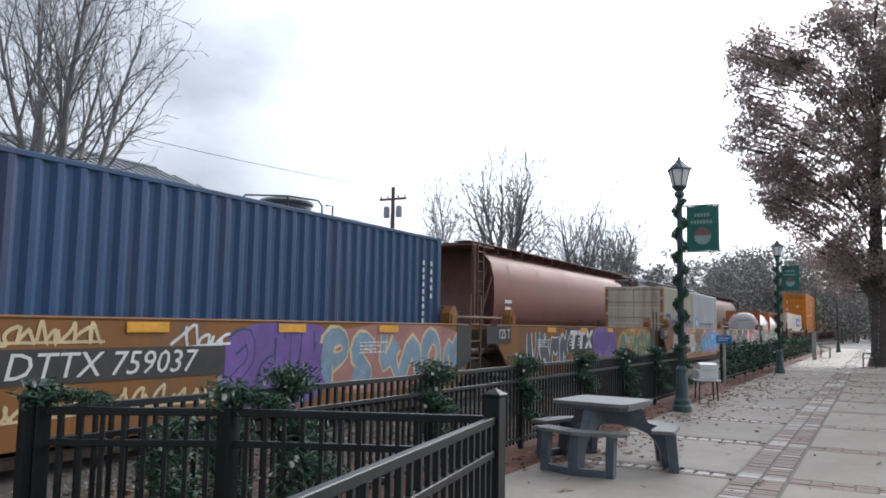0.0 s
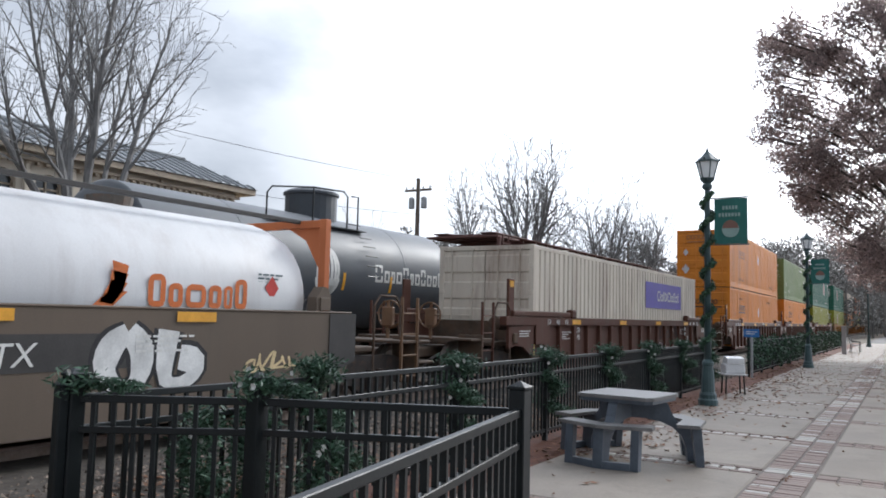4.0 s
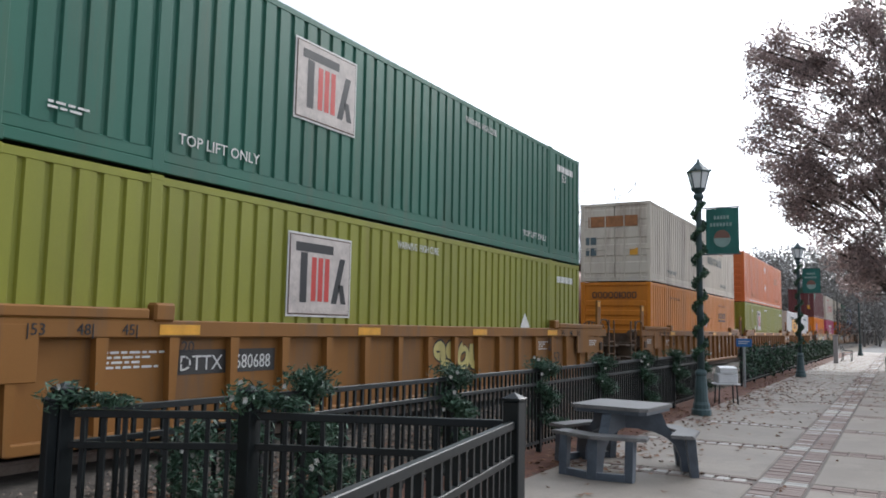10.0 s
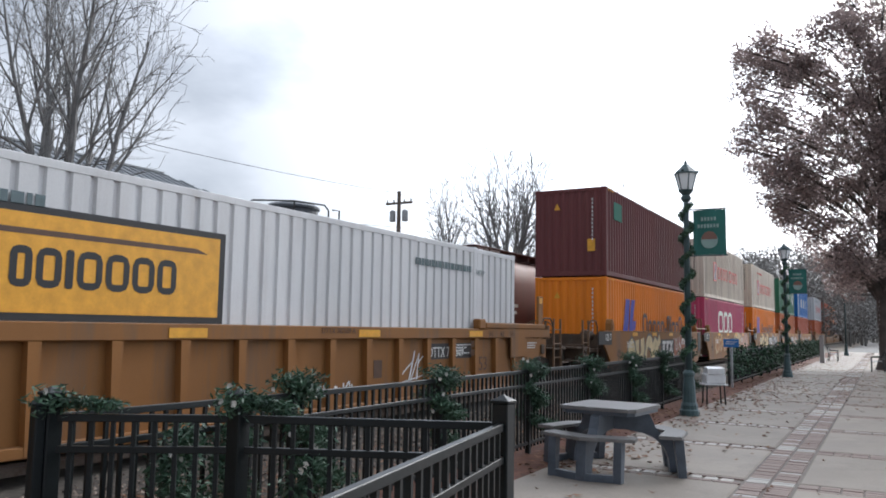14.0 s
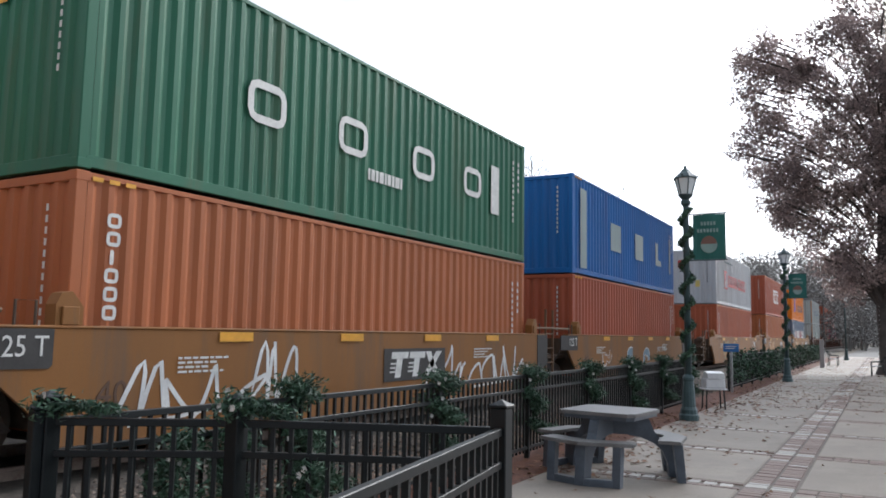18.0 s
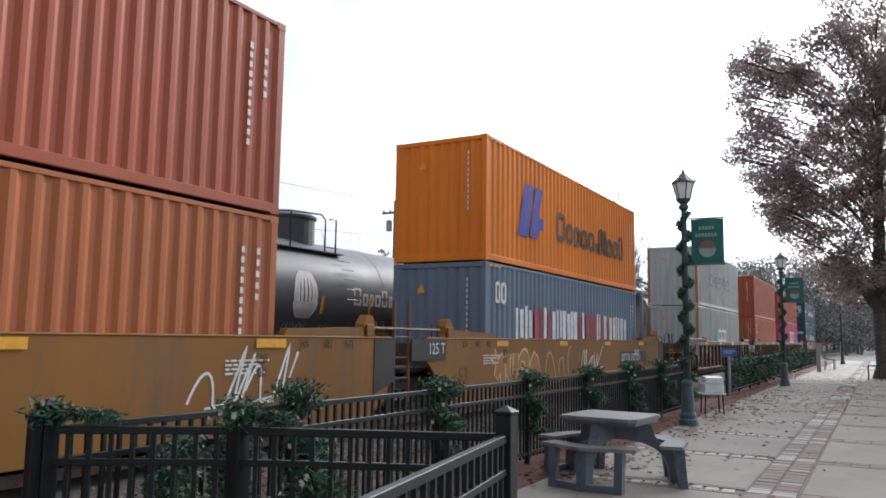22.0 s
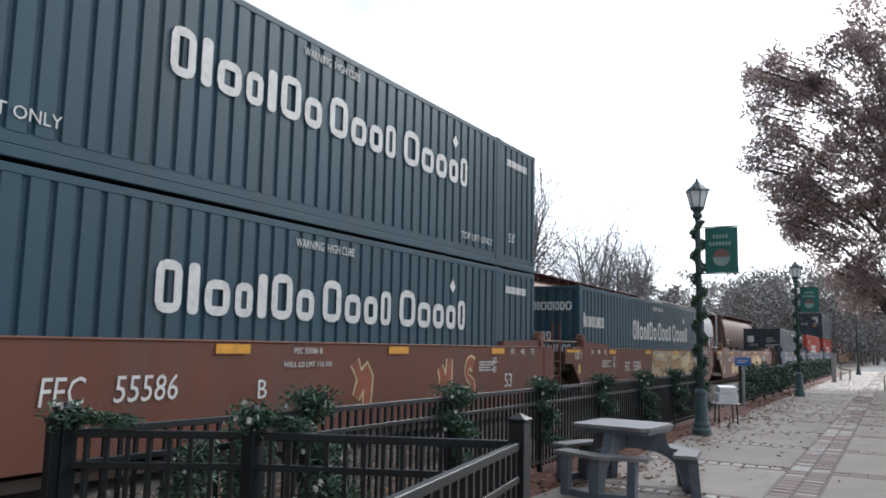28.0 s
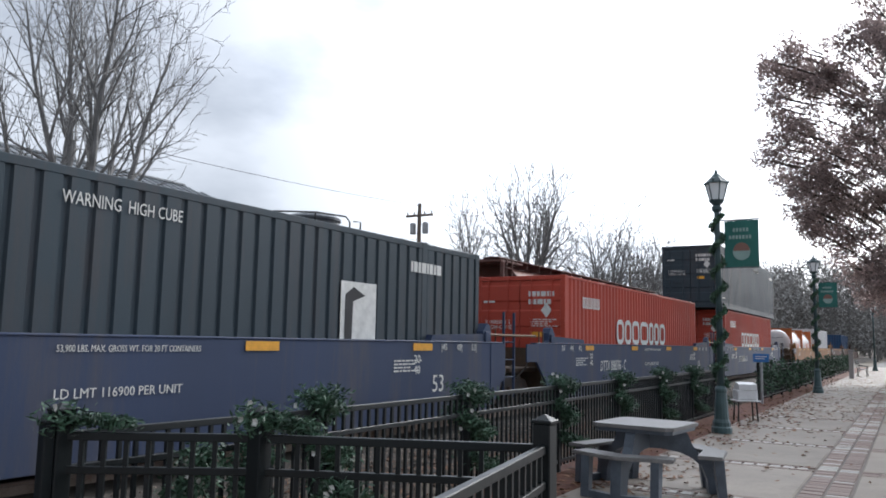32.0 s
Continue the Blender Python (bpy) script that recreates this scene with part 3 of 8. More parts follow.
def small_print(parent, y, z, lines, w, x, material=LETTER_W, pitch=0.055, h=0.026, facing="side"):
    """Stencilled lines too small to read, as bars."""
    s = Shape()
    for i in range(lines):
        a = y
        k = 0
        while a < y + w * (1.0 - 0.16 * (i % 3)):
            d = (0.06, 0.11, 0.08, 0.14)[(k + i) % 4]
            if facing == "side":
                s.box(x, x + 0.004, a, a + d, z - i * pitch, z - i * pitch + h)
            else:
                s.box(a, a + d, x - 0.004, x, z - i * pitch, z - i * pitch + h)
            a += d + 0.03
            k += 1
    part("small_print", s, material, parent, kind="stuff")

TRACK_1, TRACK_2 = -8.85, -13.4

# ---------------------------------------------------------------- the moving train
SPEED = 16.393          # metres a second, towards -Y
TRAIN_X, RAIL = -8.85, 0.12
MOVERS = []             # (thing, y at the start, z)


def corrugated(length, z0, z1, pitch, flat, slope, depth, x_out, sign=1):
    """A vertical ribbed sheet along Y."""
    s, y, prof = Shape(), -length / 2, []
    n = max(1, round(length / pitch))
    pitch = length / n
    for i in range(n):
        a = -length / 2 + i * pitch
        prof += [(a, 0), (a + flat, 0), (a + flat + slope, depth), (a + pitch - slope, depth)]
    prof.append((length / 2, 0))
    verts = []
    for yy, d in prof:
        verts += [(sign * (x_out - d), yy, z0), (sign * (x_out - d), yy, z1)]
    s.add(verts, [(2 * i, 2 * i + 2, 2 * i + 3, 2 * i + 1) for i in range(len(prof) - 1)])
    return s


def end_sheet(width, z0, z1, y_out, pitch=0.27):
    """A vertical ribbed sheet across the end."""
    s = corrugated(width, z0, z1, pitch, pitch * 0.30, pitch * 0.22, 0.04, 0)
    s.v = [(v[1], y_out + (-v[0]), v[2]) for v in s.v]
    return s


shape_cache = {}


def cached(key, build, material, smooth=False):
    if key not in shape_cache:
        shape_cache[key] = mesh_of(key[0], build(), material, smooth)
    return shape_cache[key]


def container(m, length, width, height, material, end="corr", label="", roof=None, name="shipping_container"):
    """A steel box: ribbed sides, rails, posts, castings, a ribbed, barred or doored leading end."""
    c = thing(name, m, label, "container", "containers on the train")
    big = length > 15
    hw, hl = width / 2, length / 2
    k = (length, width, height, material.name_full)
    def add(pname, key, build, mt=material, lab="", smooth=False):
        return again(pname, cached((pname, *k, *key, mt.name_full), build, mt, smooth), c, Matrix.Identity(4), lab)
    for sgn in (1, -1):
        if big:
            add("side_panel", (sgn,), lambda: corrugated(length - 0.24, 0.29, height - 0.10, 0.30, 0.205, 0.020, 0.032, hw - 0.006, sgn))
        else:
            add("side_panel", (sgn,), lambda: corrugated(length - 0.30, 0.15, height - 0.07, 0.277, 0.072, 0.068, 0.038, hw - 0.006, sgn))
        z = height
        add("top_rail", (sgn,), lambda: Shape().cbox(*sorted((sgn * hw, sgn * (hw - 0.07))), -hl + 0.1, hl - 0.1, z - (0.11 if big else 0.075), z - 0.01, 0.008))
        add("bottom_rail", (sgn,), lambda: Shape().cbox(*sorted((sgn * (hw + 0.002), sgn * (hw - 0.06))), -hl + 0.1, hl - 0.1, 0.02, 0.15 if big else 0.16, 0.008))
        if big:
            add("lower_rail", (sgn,), lambda: Shape().cbox(*sorted((sgn * (hw - 0.012), sgn * (hw - 0.06))), -hl + 0.12, hl - 0.12, 0.154, 0.30, 0.010))
        for e in (-1, 1):
            add("corner_post", (sgn, e), lambda: Shape().cbox(*sorted((sgn * hw, sgn * (hw - 0.13))), *sorted((e * hl, e * (hl - 0.15))), 0.1, z - 0.1, 0.012), RUSTY_POST if material in (SLATE_GREY, CREAM) and e < 0 else material)
            for zz in (0.0, z - 0.118):
                add("corner_casting", (sgn, e, zz), lambda: Shape().cbox(*sorted((sgn * (hw + 0.004), sgn * (hw - 0.16))), *sorted((e * (hl + 0.004), e * (hl - 0.178))), zz, zz + 0.118, 0.01))
            if big:
                yy = e * 6.05
                add("lifting_post", (sgn, e), lambda: Shape().cbox(*sorted((sgn * (hw + 0.003), sgn * (hw - 0.06))), yy - 0.09, yy + 0.09, 0.02, z, 0.01))
                add("corner_casting", (sgn, e, "mid"), lambda: Shape().cbox(*sorted((sgn * (hw + 0.006), sgn * (hw - 0.10))), yy - 0.10, yy + 0.10, z - 0.06, z + 0.012, 0.01))
    add("roof", (), lambda: Shape().box(-hw + 0.03, hw - 0.03, -hl + 0.05, hl - 0.05, height - 0.05, height - 0.022), roof or material)
    add("floor", (), lambda: Shape().box(-hw + 0.05, hw - 0.05, -hl + 0.1, hl - 0.1, 0.10, 0.16), UNDER)
    iw = width - 0.26
    add("rear_panel", (), lambda: end_sheet(iw, 0.16, height - 0.1, hl - 0.03))
    for e in (-1, 1):
        add("end_header", (e,), lambda: Shape().cbox(-hw + 0.12, hw - 0.12, *sorted((e * hl, e * (hl - 0.1))), height - 0.12, height - 0.01, 0.008))
        add("end_sill", (e,), lambda: Shape().cbox(-hw + 0.12, hw - 0.12, *sorted((e * hl, e * (hl - 0.1))), 0.01, 0.16, 0.008))
    if end == "corr":
        add("front_panel", (), lambda: end_sheet(iw, 0.16, height - 0.12, -hl + 0.01))
    elif end == "hrib":
        def ribbed():
            s = Shape().box(-iw / 2, iw / 2, -hl + 0.05, -hl + 0.08, 0.16, height - 0.12)
            for i in range(7):
                zz = 0.32 + i * 0.34
                if zz < height - 0.75:
                    s.cbox(-iw / 2 + 0.06, iw / 2 - 0.06, -hl + 0.01, -hl + 0.06, zz, zz + 0.2, 0.02)
            return s
        add("front_panel", (), ribbed)
    else:
        for sgn in (-1, 1):
            def leaf():
                a, b = sorted((sgn * 0.012, sgn * (iw / 2)))
                prof, n, zz = [(-hl + 0.06, 0.17), (-hl + 0.03, 0.17)], 4, 0.17
                step = (height - 0.30) / n
                for q in range(n):
                    z0 = 0.17 + q * step
                    prof += [(-hl + 0.03, z0 + 0.10), (-hl + 0.005, z0 + 0.14), (-hl + 0.005, z0 + step - 0.14), (-hl + 0.03, z0 + step - 0.10)]
                prof += [(-hl + 0.03, height - 0.13), (-hl + 0.06, height - 0.13)]
                return Shape().prism(prof, a, b, "x")
            d = add("door", (sgn,), leaf)
            for j, q in enumerate((0.30, 0.80)):
                xx = sgn * (iw / 2) * q
                def rod():
                    s = Shape().tube((xx, -hl - 0.012, 0.08), (xx, -hl - 0.012, height - 0.06), 0.019, n=8)
                    for zz in (0.12, height * 0.3, height * 0.62, height - 0.12):
                        s.cbox(xx - 0.05, xx + 0.05, -hl - 0.025, -hl + 0.03, zz, zz + 0.07, 0.006)
                    s.cbox(xx - (0.02 if sgn > 0 else 0.42), xx + (0.42 if sgn > 0 else 0.02), -hl - 0.035, -hl - 0.012, height * 0.40, height * 0.40 + 0.035, 0.005)
                    return s
                r = add("lock_rod", (sgn, j), rod, material)
                r.parent = d
            for zz in (0.35, 1.0, 1.7, 2.35):
                h = add("hinge", (sgn, zz), lambda: Shape().cbox(*sorted((sgn * (iw / 2 - 0.02), sgn * (iw / 2 + 0.12))), -hl - 0.012, -hl + 0.02, zz, zz + 0.10, 0.006))
                h.parent = d
    return c


def placard(c, y, z, x, s=0.20, material=LETTER_W, facing="side"):
    q = Shape()
    pts = [(0, -s), (s * 0.8, 0), (0, s), (-s * 0.8, 0)]
    if facing == "side":
        q.add([(x + 0.006, y + a, z + b) for a, b in pts], [(0, 1, 2, 3)])
    else:
        q.add([(y + a, x - 0.006, z + b) for a, b in pts], [(0, 1, 2, 3)])
    part("placard", q, material, c)


def well_unit(y, kind, half, material, front, rear, label, ladder=True, panel=None):
    """One well of a stack car. front, rear: "link" shares a truck with its neighbour, "end" has a truck, deck and coupler of its own."""
    w = thing("well_car", pose(TRAIN_X, y, RAIL), label, "freight wagon", "wells of the stack train")
    MOVERS.append((w, y, RAIL))
    hx, key = 1.47, (kind, half, material.name_full)
    def add(pname, sub, build, mt=material):
        return again(pname, cached((pname, *key, *sub, mt.name_full), build, mt), w, Matrix.Identity(4))
    bot, top, cut = 0.17, 1.50, 0.55
    outline = [(-half, 0.62), (-half + 0.14, 0.48), (-half + 0.30, bot + 0.2), (-half + cut, bot), (half - cut, bot), (half - 0.30, bot + 0.2), (half - 0.14, 0.48), (half, 0.62)]
    for sgn in (1, -1):
        if kind != "rib":
            outline = [(-half - 0.72, 1.10), (-half - 0.15, 0.60), (-half + 0.12, bot), (half - 0.25, bot), (half + 0.30, 0.45), (half + 0.45, 0.90)]
        ya, yb = (outline[0][0], outline[-1][0]) if kind != "rib" else (-half, half)
        ca, cb = (ya, yb) if kind != "rib" else (-half - (1.5 if front == "end" else 0.55), half + (1.5 if rear == "end" else 0.12))
        xa, xb = (hx - 0.13, hx - 0.09) if kind == "rib" else (hx - 0.05, hx)
        def plate():
            return Shape().prism(outline + [(yb, top - 0.01), (ya, top - 0.01)], *sorted((sgn * xa, sgn * xb)), axis="x")
        side = add("side_plate", (sgn,), plate)
        add("top_chord", (sgn, front, rear), lambda: Shape().cbox(*sorted((sgn * (hx - 0.155), sgn * (hx + 0.012))), ca, cb, top - 0.20 if kind == "rib" else top - 0.035, top, 0.012))
        add("bottom_chord", (sgn,), lambda: Shape().cbox(*sorted((sgn * (hx - 0.24), sgn * (hx - (0.0 if kind == "rib" else 0.06)))), -half + cut + 0.05, half - cut - 0.05, bot - 0.02, bot + 0.10, 0.012))
        if kind == "rib":
            n = round(2 * (half - 0.6) / 0.98)
            for i in range(n + 1):
                yy = -half + 0.6 + i * 2 * (half - 0.6) / n
                low = bot if abs(yy) < half - cut else 0.42
                def rib():
                    s = Shape()
                    s.prism([(-0.035, 0), (0.035, 0), (0.075, top - 0.20 - low), (-0.075, top - 0.20 - low)], *sorted((sgn * (hx - 0.10), sgn * (hx + 0.005))), axis="x")
                    return s
                ob = again("rib", cached(("rib", sgn, low, material.name_full), rib, material), w, Matrix.Translation((0, yy, low)))
            for e in (-1, 1):
                add("guide_rail", (sgn, e, front, rear), lambda: Shape().cbox(*sorted((sgn * (hx - 0.16), sgn * (hx + 0.03))), *sorted(((ca if e < 0 else cb) * 0.965, e * (half - 2.15))), top + 0.003, top + 0.13, 0.02))
                add("guide_post", (sgn, e), lambda: Shape().cbox(*sorted((sgn * (hx - 0.12), sgn * (hx + 0.05))), *sorted((e * (half - 2.2), e * (half - 2.5))), top - 0.02, top + 0.20, 0.03))
        else:
            for e in (-1, 1) if half > 7 else ():
                add("guide_rail", (sgn, e), lambda: Shape().prism([(e * half, top + 0.002), (e * (half - 2.3), top + 0.002), (e * (half - 2.25), top + 0.10), (e * (half - 0.1), top + 0.16)], *sorted((sgn * (hx - 0.14), sgn * (hx - 0.02))), axis="x"))
    add("well_floor", (), lambda: Shape().box(-hx + 0.2, hx - 0.2, -half + cut, half - cut, bot + 0.02, bot + 0.10), UNDER)
    for i in range(4):
        yy = (-0.75 + 0.5 * i) * (half - cut)
        again("cross_beam", cached(("cross_beam", material.name_full), lambda: Shape().cbox(-hx + 0.12, hx - 0.12, -0.15, 0.15, bot - 0.03, bot + 0.14, 0.01), material), w, Matrix.Translation((0, yy, 0)))
    for e, sort in ((-1, front), (1, rear)):
        out = 1.35 if sort == "link" else 3.35
        add("bulkhead", (e,), lambda: Shape().prism([(e * (half - 0.26), bot + 0.22), (e * (half - 0.18), bot + 0.22), (e * (half - 0.10), top - 0.12), (e * (half - 0.18), top - 0.12)], -hx + 0.1, hx - 0.1, axis="x"), DECK)
        add("end_deck", (e, sort), lambda: Shape().cbox(-1.12, 1.12, *sorted((e * (half - 0.09), e * (half + min(out, 1.5)))), 0.84, 0.94, 0.02), DECK)
        add("end_sill", (e, sort), lambda: Shape().cbox(-0.45, 0.45, *sorted((e * (half + 0.2), e * (half + out))), 0.62, 0.838, 0.03), DECK)
        if sort == "end":
            add("end_platform", (e,), lambda: Shape().cbox(-1.40, 1.40, *sorted((e * (half + 1.95), e * (half + 2.9))), 0.98, 1.03, 0.01), DECK)
            add("coupler", (e,), lambda: Shape().cbox(-0.13, 0.13, *sorted((e * (half + 3.2), e * (half + 3.66))), 0.70, 0.95, 0.05), UNDER)
            add("step_plate", (e,), lambda: Shape().cbox(0.90, 1.43, *sorted((e * (half + 2.5), e * (half + 3.0))), 0.28, 0.33, 0.01).cbox(0.90, 1.43, *sorted((e * (half + 2.5), e * (half + 3.0))), 0.62, 0.66, 0.01).cbox(0.87, 1.43, *sorted((e * (half + 2.45), e * (half + 2.49))), 0.28, 1.1, 0.008), DECK)
            def brake():
                yy = e * (half + 2.95)
                s = Shape().tube((0.45, e * (half + 2.9), 1.0), (0.45, e * (half + 2.9), 1.72), 0.035).cbox(0.33, 0.57, e * (half + 2.9) - 0.06, e * (half + 2.9) + 0.06, 1.25, 1.62, 0.02)
                ring = [(0.45 + 0.26 * math.cos(k * math.pi / 9), yy, 1.48 + 0.26 * math.sin(k * math.pi / 9)) for k in range(19)]
                s.pipe(ring, 0.018)
                for k in range(5):
                    a = 1.2566 * k
                    s.tube((0.45, yy, 1.48), (0.45 + 0.26 * math.cos(a), yy, 1.48 + 0.26 * math.sin(a)), 0.012, n=5)
                return s
            add("brake_stand", (e,), brake, LADDER)
            for sx in (-1, 1):
                add("grab_rail", (e, sx), lambda: Shape().pipe([(sx * 1.40, e * (half + 1.15), 0.5), (sx * 1.40, e * (half + 1.15), 1.62), (sx * 1.40, e * (half + 1.3), 1.78), (sx * 1.40, e * (half + 1.75), 1.78), (sx * 1.40, e * (half + 1.9), 1.62), (sx * 1.40, e * (half + 1.9), 1.1)], 0.02), DECK)
            add("air_hose", (e,), lambda: Shape().pipe([(0.75, e * (half + 3.0), 0.72), (0.75, e * (half + 3.35), 0.62), (0.65, e * (half + 3.55), 0.42), (0.5, e * (half + 3.7), 0.30)], 0.025), UNDER)
            add("brake_cylinder", (e,), lambda: Shape().lathe([(0.05, e * (half + 0.5)), (0.16, e * (half + 0.52)), (0.16, e * (half + 1.0)), (0.08, e * (half + 1.03))], 12, 0.95, 1.34, "y"), DECK)
            yt = e * (half + 1.6)
        else:
            yt = e * (half + 1.35)
            for sx in (-1, 1):
                add("grab_rail", (e, sx, "l"), lambda: Shape().pipe([(sx * 1.36, e * (half + 0.12), 1.1), (sx * 1.36, e * (half + 0.12), 1.75), (sx * 1.36, e * (half + 0.34), 1.75), (sx * 1.36, e * (half + 0.34), 1.1)], 0.018), DECK)
            add("air_hose", (e, "l"), lambda: Shape().pipe([(1.0, e * (half - 0.2), 1.2), (1.15, e * (half + 0.3), 1.25), (1.2, e * (half + 0.7), 0.95), (1.1, e * (half + 1.0), 0.70)], 0.022), UNDER)
        if ladder and (sort == "end" or e == 1):
            for xx in ((1.40,) if sort == "link" else (1.40, -1.40)):
                def rungs():
                    ly = e * (half + (0.87 if sort == "link" else 2.2))
                    hi = 2.12 if sort == "link" else 1.78
                    s = Shape().box(xx - 0.025, xx + 0.025, ly - 0.26, ly - 0.225, 0.35, hi).box(xx - 0.025, xx + 0.025, ly + 0.225, ly + 0.26, 0.35, hi)
                    for i in range(4):
                        s.tube((xx, ly - 0.24, 0.42 + i * 0.36), (xx, ly + 0.24, 0.42 + i * 0.36), 0.016, n=6)
                    return s
                if kind == "rib":
                    add("end_post", (e, xx, sort), lambda: Shape().cbox(*sorted((xx, xx - math.copysign(0.06, xx))), *sorted((e * (half + 0.95), e * (half + 1.24))), 0.90, 2.32, 0.01))
                    flat_panel("reflector", w, LETTER_Y, *sorted((e * (half + 1.0), e * (half + 1.18))), 2.14, 2.28, abs(xx) + 0.001) if xx > 0 else None
                add("ladder", (e, xx, sort), rungs, LADDER if material not in (W_BROWN, W_RED, W_BLUE) else material)
        if sort == "end" or e == 1:
            truck(w, yt)
        if kind != "rib":
            dark = panel or DARKPANEL
            if e < 0:
                add("end_panel", (e,), lambda: Shape().prism([(-half - 1.25, 1.08), (-half - 0.02, 1.06), (-half + 0.02, 1.10), (-half + 0.02, 1.465), (-half - 1.25, 1.465)], hx - 0.015, hx + 0.014, axis="x"), dark)
                if dark is DARKPANEL:
                    lettering("125 T", 0.30, LETTER_W, w, (hx + 0.017, -half - 0.66, 1.19), width=0.88)
                    lettering("40" if half < 7 else "53", 0.42, LETTER_BR, w, (hx + 0.004, -half + 0.55, 0.62))
            else:
                add("end_panel", (e,), lambda: Shape().prism([(half - 0.08, 0.55), (half + 0.55, 0.75), (half + 0.55, 1.465), (half - 0.08, 1.465)], hx - 0.015, hx + 0.014, axis="x"), dark)
                if sort == "link":
                    add("side_rail", (e,), lambda: Shape().tube((hx - 0.06, half - 0.3, 1.64), (hx - 0.06, half + 2.2, 1.64), 0.03, n=6), LADDER)
            # guide castings that steer the box into the well
            add("guide_casting", (e,), lambda: Shape().prism([(e * (half - 0.36), top + 0.002), (e * (half - 0.04), top + 0.002), (e * (half - 0.04), top + 0.22), (e * (half - 0.10), top + 0.34), (e * (half - 0.22), top + 0.36), (e * (half - 0.36), top + 0.20)], hx - 0.20, hx - 0.02, axis="x").cbox(hx - 0.02, hx + 0.01, *sorted((e * (half - 0.30), e * (half - 0.10))), top + 0.003, top + 0.20, 0.01), material)
        else:
            for sx in (1, -1):
                add("end_bracket", (e, sx), lambda: Shape().prism([(e * half, 0.60), (e * half, 1.36), (e * (half + 0.25), 1.30), (e * (half + 1.30), 1.26), (e * (half + 1.30), 0.80), (e * (half + 0.95), 0.86), (e * (half + 0.55), 0.82), (e * (half + 0.22), 0.66)], *sorted((sx * (hx - 0.08), sx * (hx - 0.02))), axis="x"))
            add("lifting_lug", (e,), lambda: Shape().cbox(hx - 0.019, hx + 0.03, *sorted((e * (half + 0.92), e * (half + 1.14))), 0.90, 1.14, 0.03), DECK)
            small_print(w, e * (half + 0.45) - 0.32, 1.16, 3, 0.6, hx - 0.018)
            if e < 0:
                flat_panel("sticker", w, STICKER, -half + 0.06, -half + 0.20, 0.62, 0.86, hx - 0.089)
        if kind == "rib" and sort == "end":
            add("end_panel", (e,), lambda: Shape().cbox(hx - 0.02, hx + 0.015, *sorted((e * (half - 0.05), e * (half - 0.85))), 0.86, 1.44, 0.008), panel or material)
    return w


def truck(w, y):
    """A two-axle bogie: side frames, springs, wheels on axles."""
    def frame_shape(sgn):
        s = Shape()
        s.prism([(-1.25, 0.42), (-1.05, 0.66), (-0.5, 0.78), (0.5, 0.78), (1.05, 0.66), (1.25, 0.42), (1.05, 0.36), (0.55, 0.30), (0.35, 0.16), (-0.35, 0.16), (-0.55, 0.30), (-1.05, 0.36)], *sorted((sgn * 0.94, sgn * 1.08)), axis="x")
        return s
    for sgn in (1, -1):
        again("side_frame", cached(("side_frame", sgn), lambda: frame_shape(sgn), UNDER), w, Matrix.Translation((0, y, 0)))
        again("spring_pack", cached(("spring_pack", sgn), lambda: Shape().tube((sgn * 1.10, -0.14, 0.22), (sgn * 1.10, -0.14, 0.55), 0.07).tube((sgn * 1.10, 0.14, 0.22), (sgn * 1.10, 0.14, 0.55), 0.07), UNDER), w, Matrix.Translation((0, y, 0)))
    again("bolster", cached(("bolster",), lambda: Shape().cbox(-1.0, 1.0, -0.22, 0.22, 0.5, 0.76, 0.03), UNDER), w, Matrix.Translation((0, y, 0)))
    for dy in (-0.9, 0.9):
        def wheels():
            s = Shape()
            for sgn in (1, -1):
                s.lathe([(0.10, sgn * 0.68), (0.40, sgn * 0.70), (0.46, sgn * 0.70), (0.46, sgn * 0.80), (0.49, sgn * 0.81), (0.49, sgn * 0.83), (0.40, sgn * 0.83), (0.34, sgn * 0.80), (0.14, sgn * 0.80), (0.12, sgn * 0.86)], 20, 0, 0, "x")
            return s.tube((-0.9, 0, 0), (0.9, 0, 0), 0.08)
        again("wheelset", cached(("wheelset",), wheels, STEEL), w, Matrix.Translation((0, y + dy, 0.49)))


def load(y, level, length, material, end, label, width=None, height=2.89, **kw):
    """A container riding in the well at y: level 0 in the well, 1 on top of another."""
    big = length > 15
    z = 0.445 if level == 0 else 3.36
    width = width or (2.60 if big else 2.44)
    c = container(pose(TRAIN_X, y, z), length, width, height, material, end, label, **kw)
    MOVERS.append((c, y, z))
    return c, width / 2 + 0.004, length / 2


L53, L40, L45, L20 = 16.15, 12.19, 13.72, 6.06
ONRAIL = "riding in a well car"


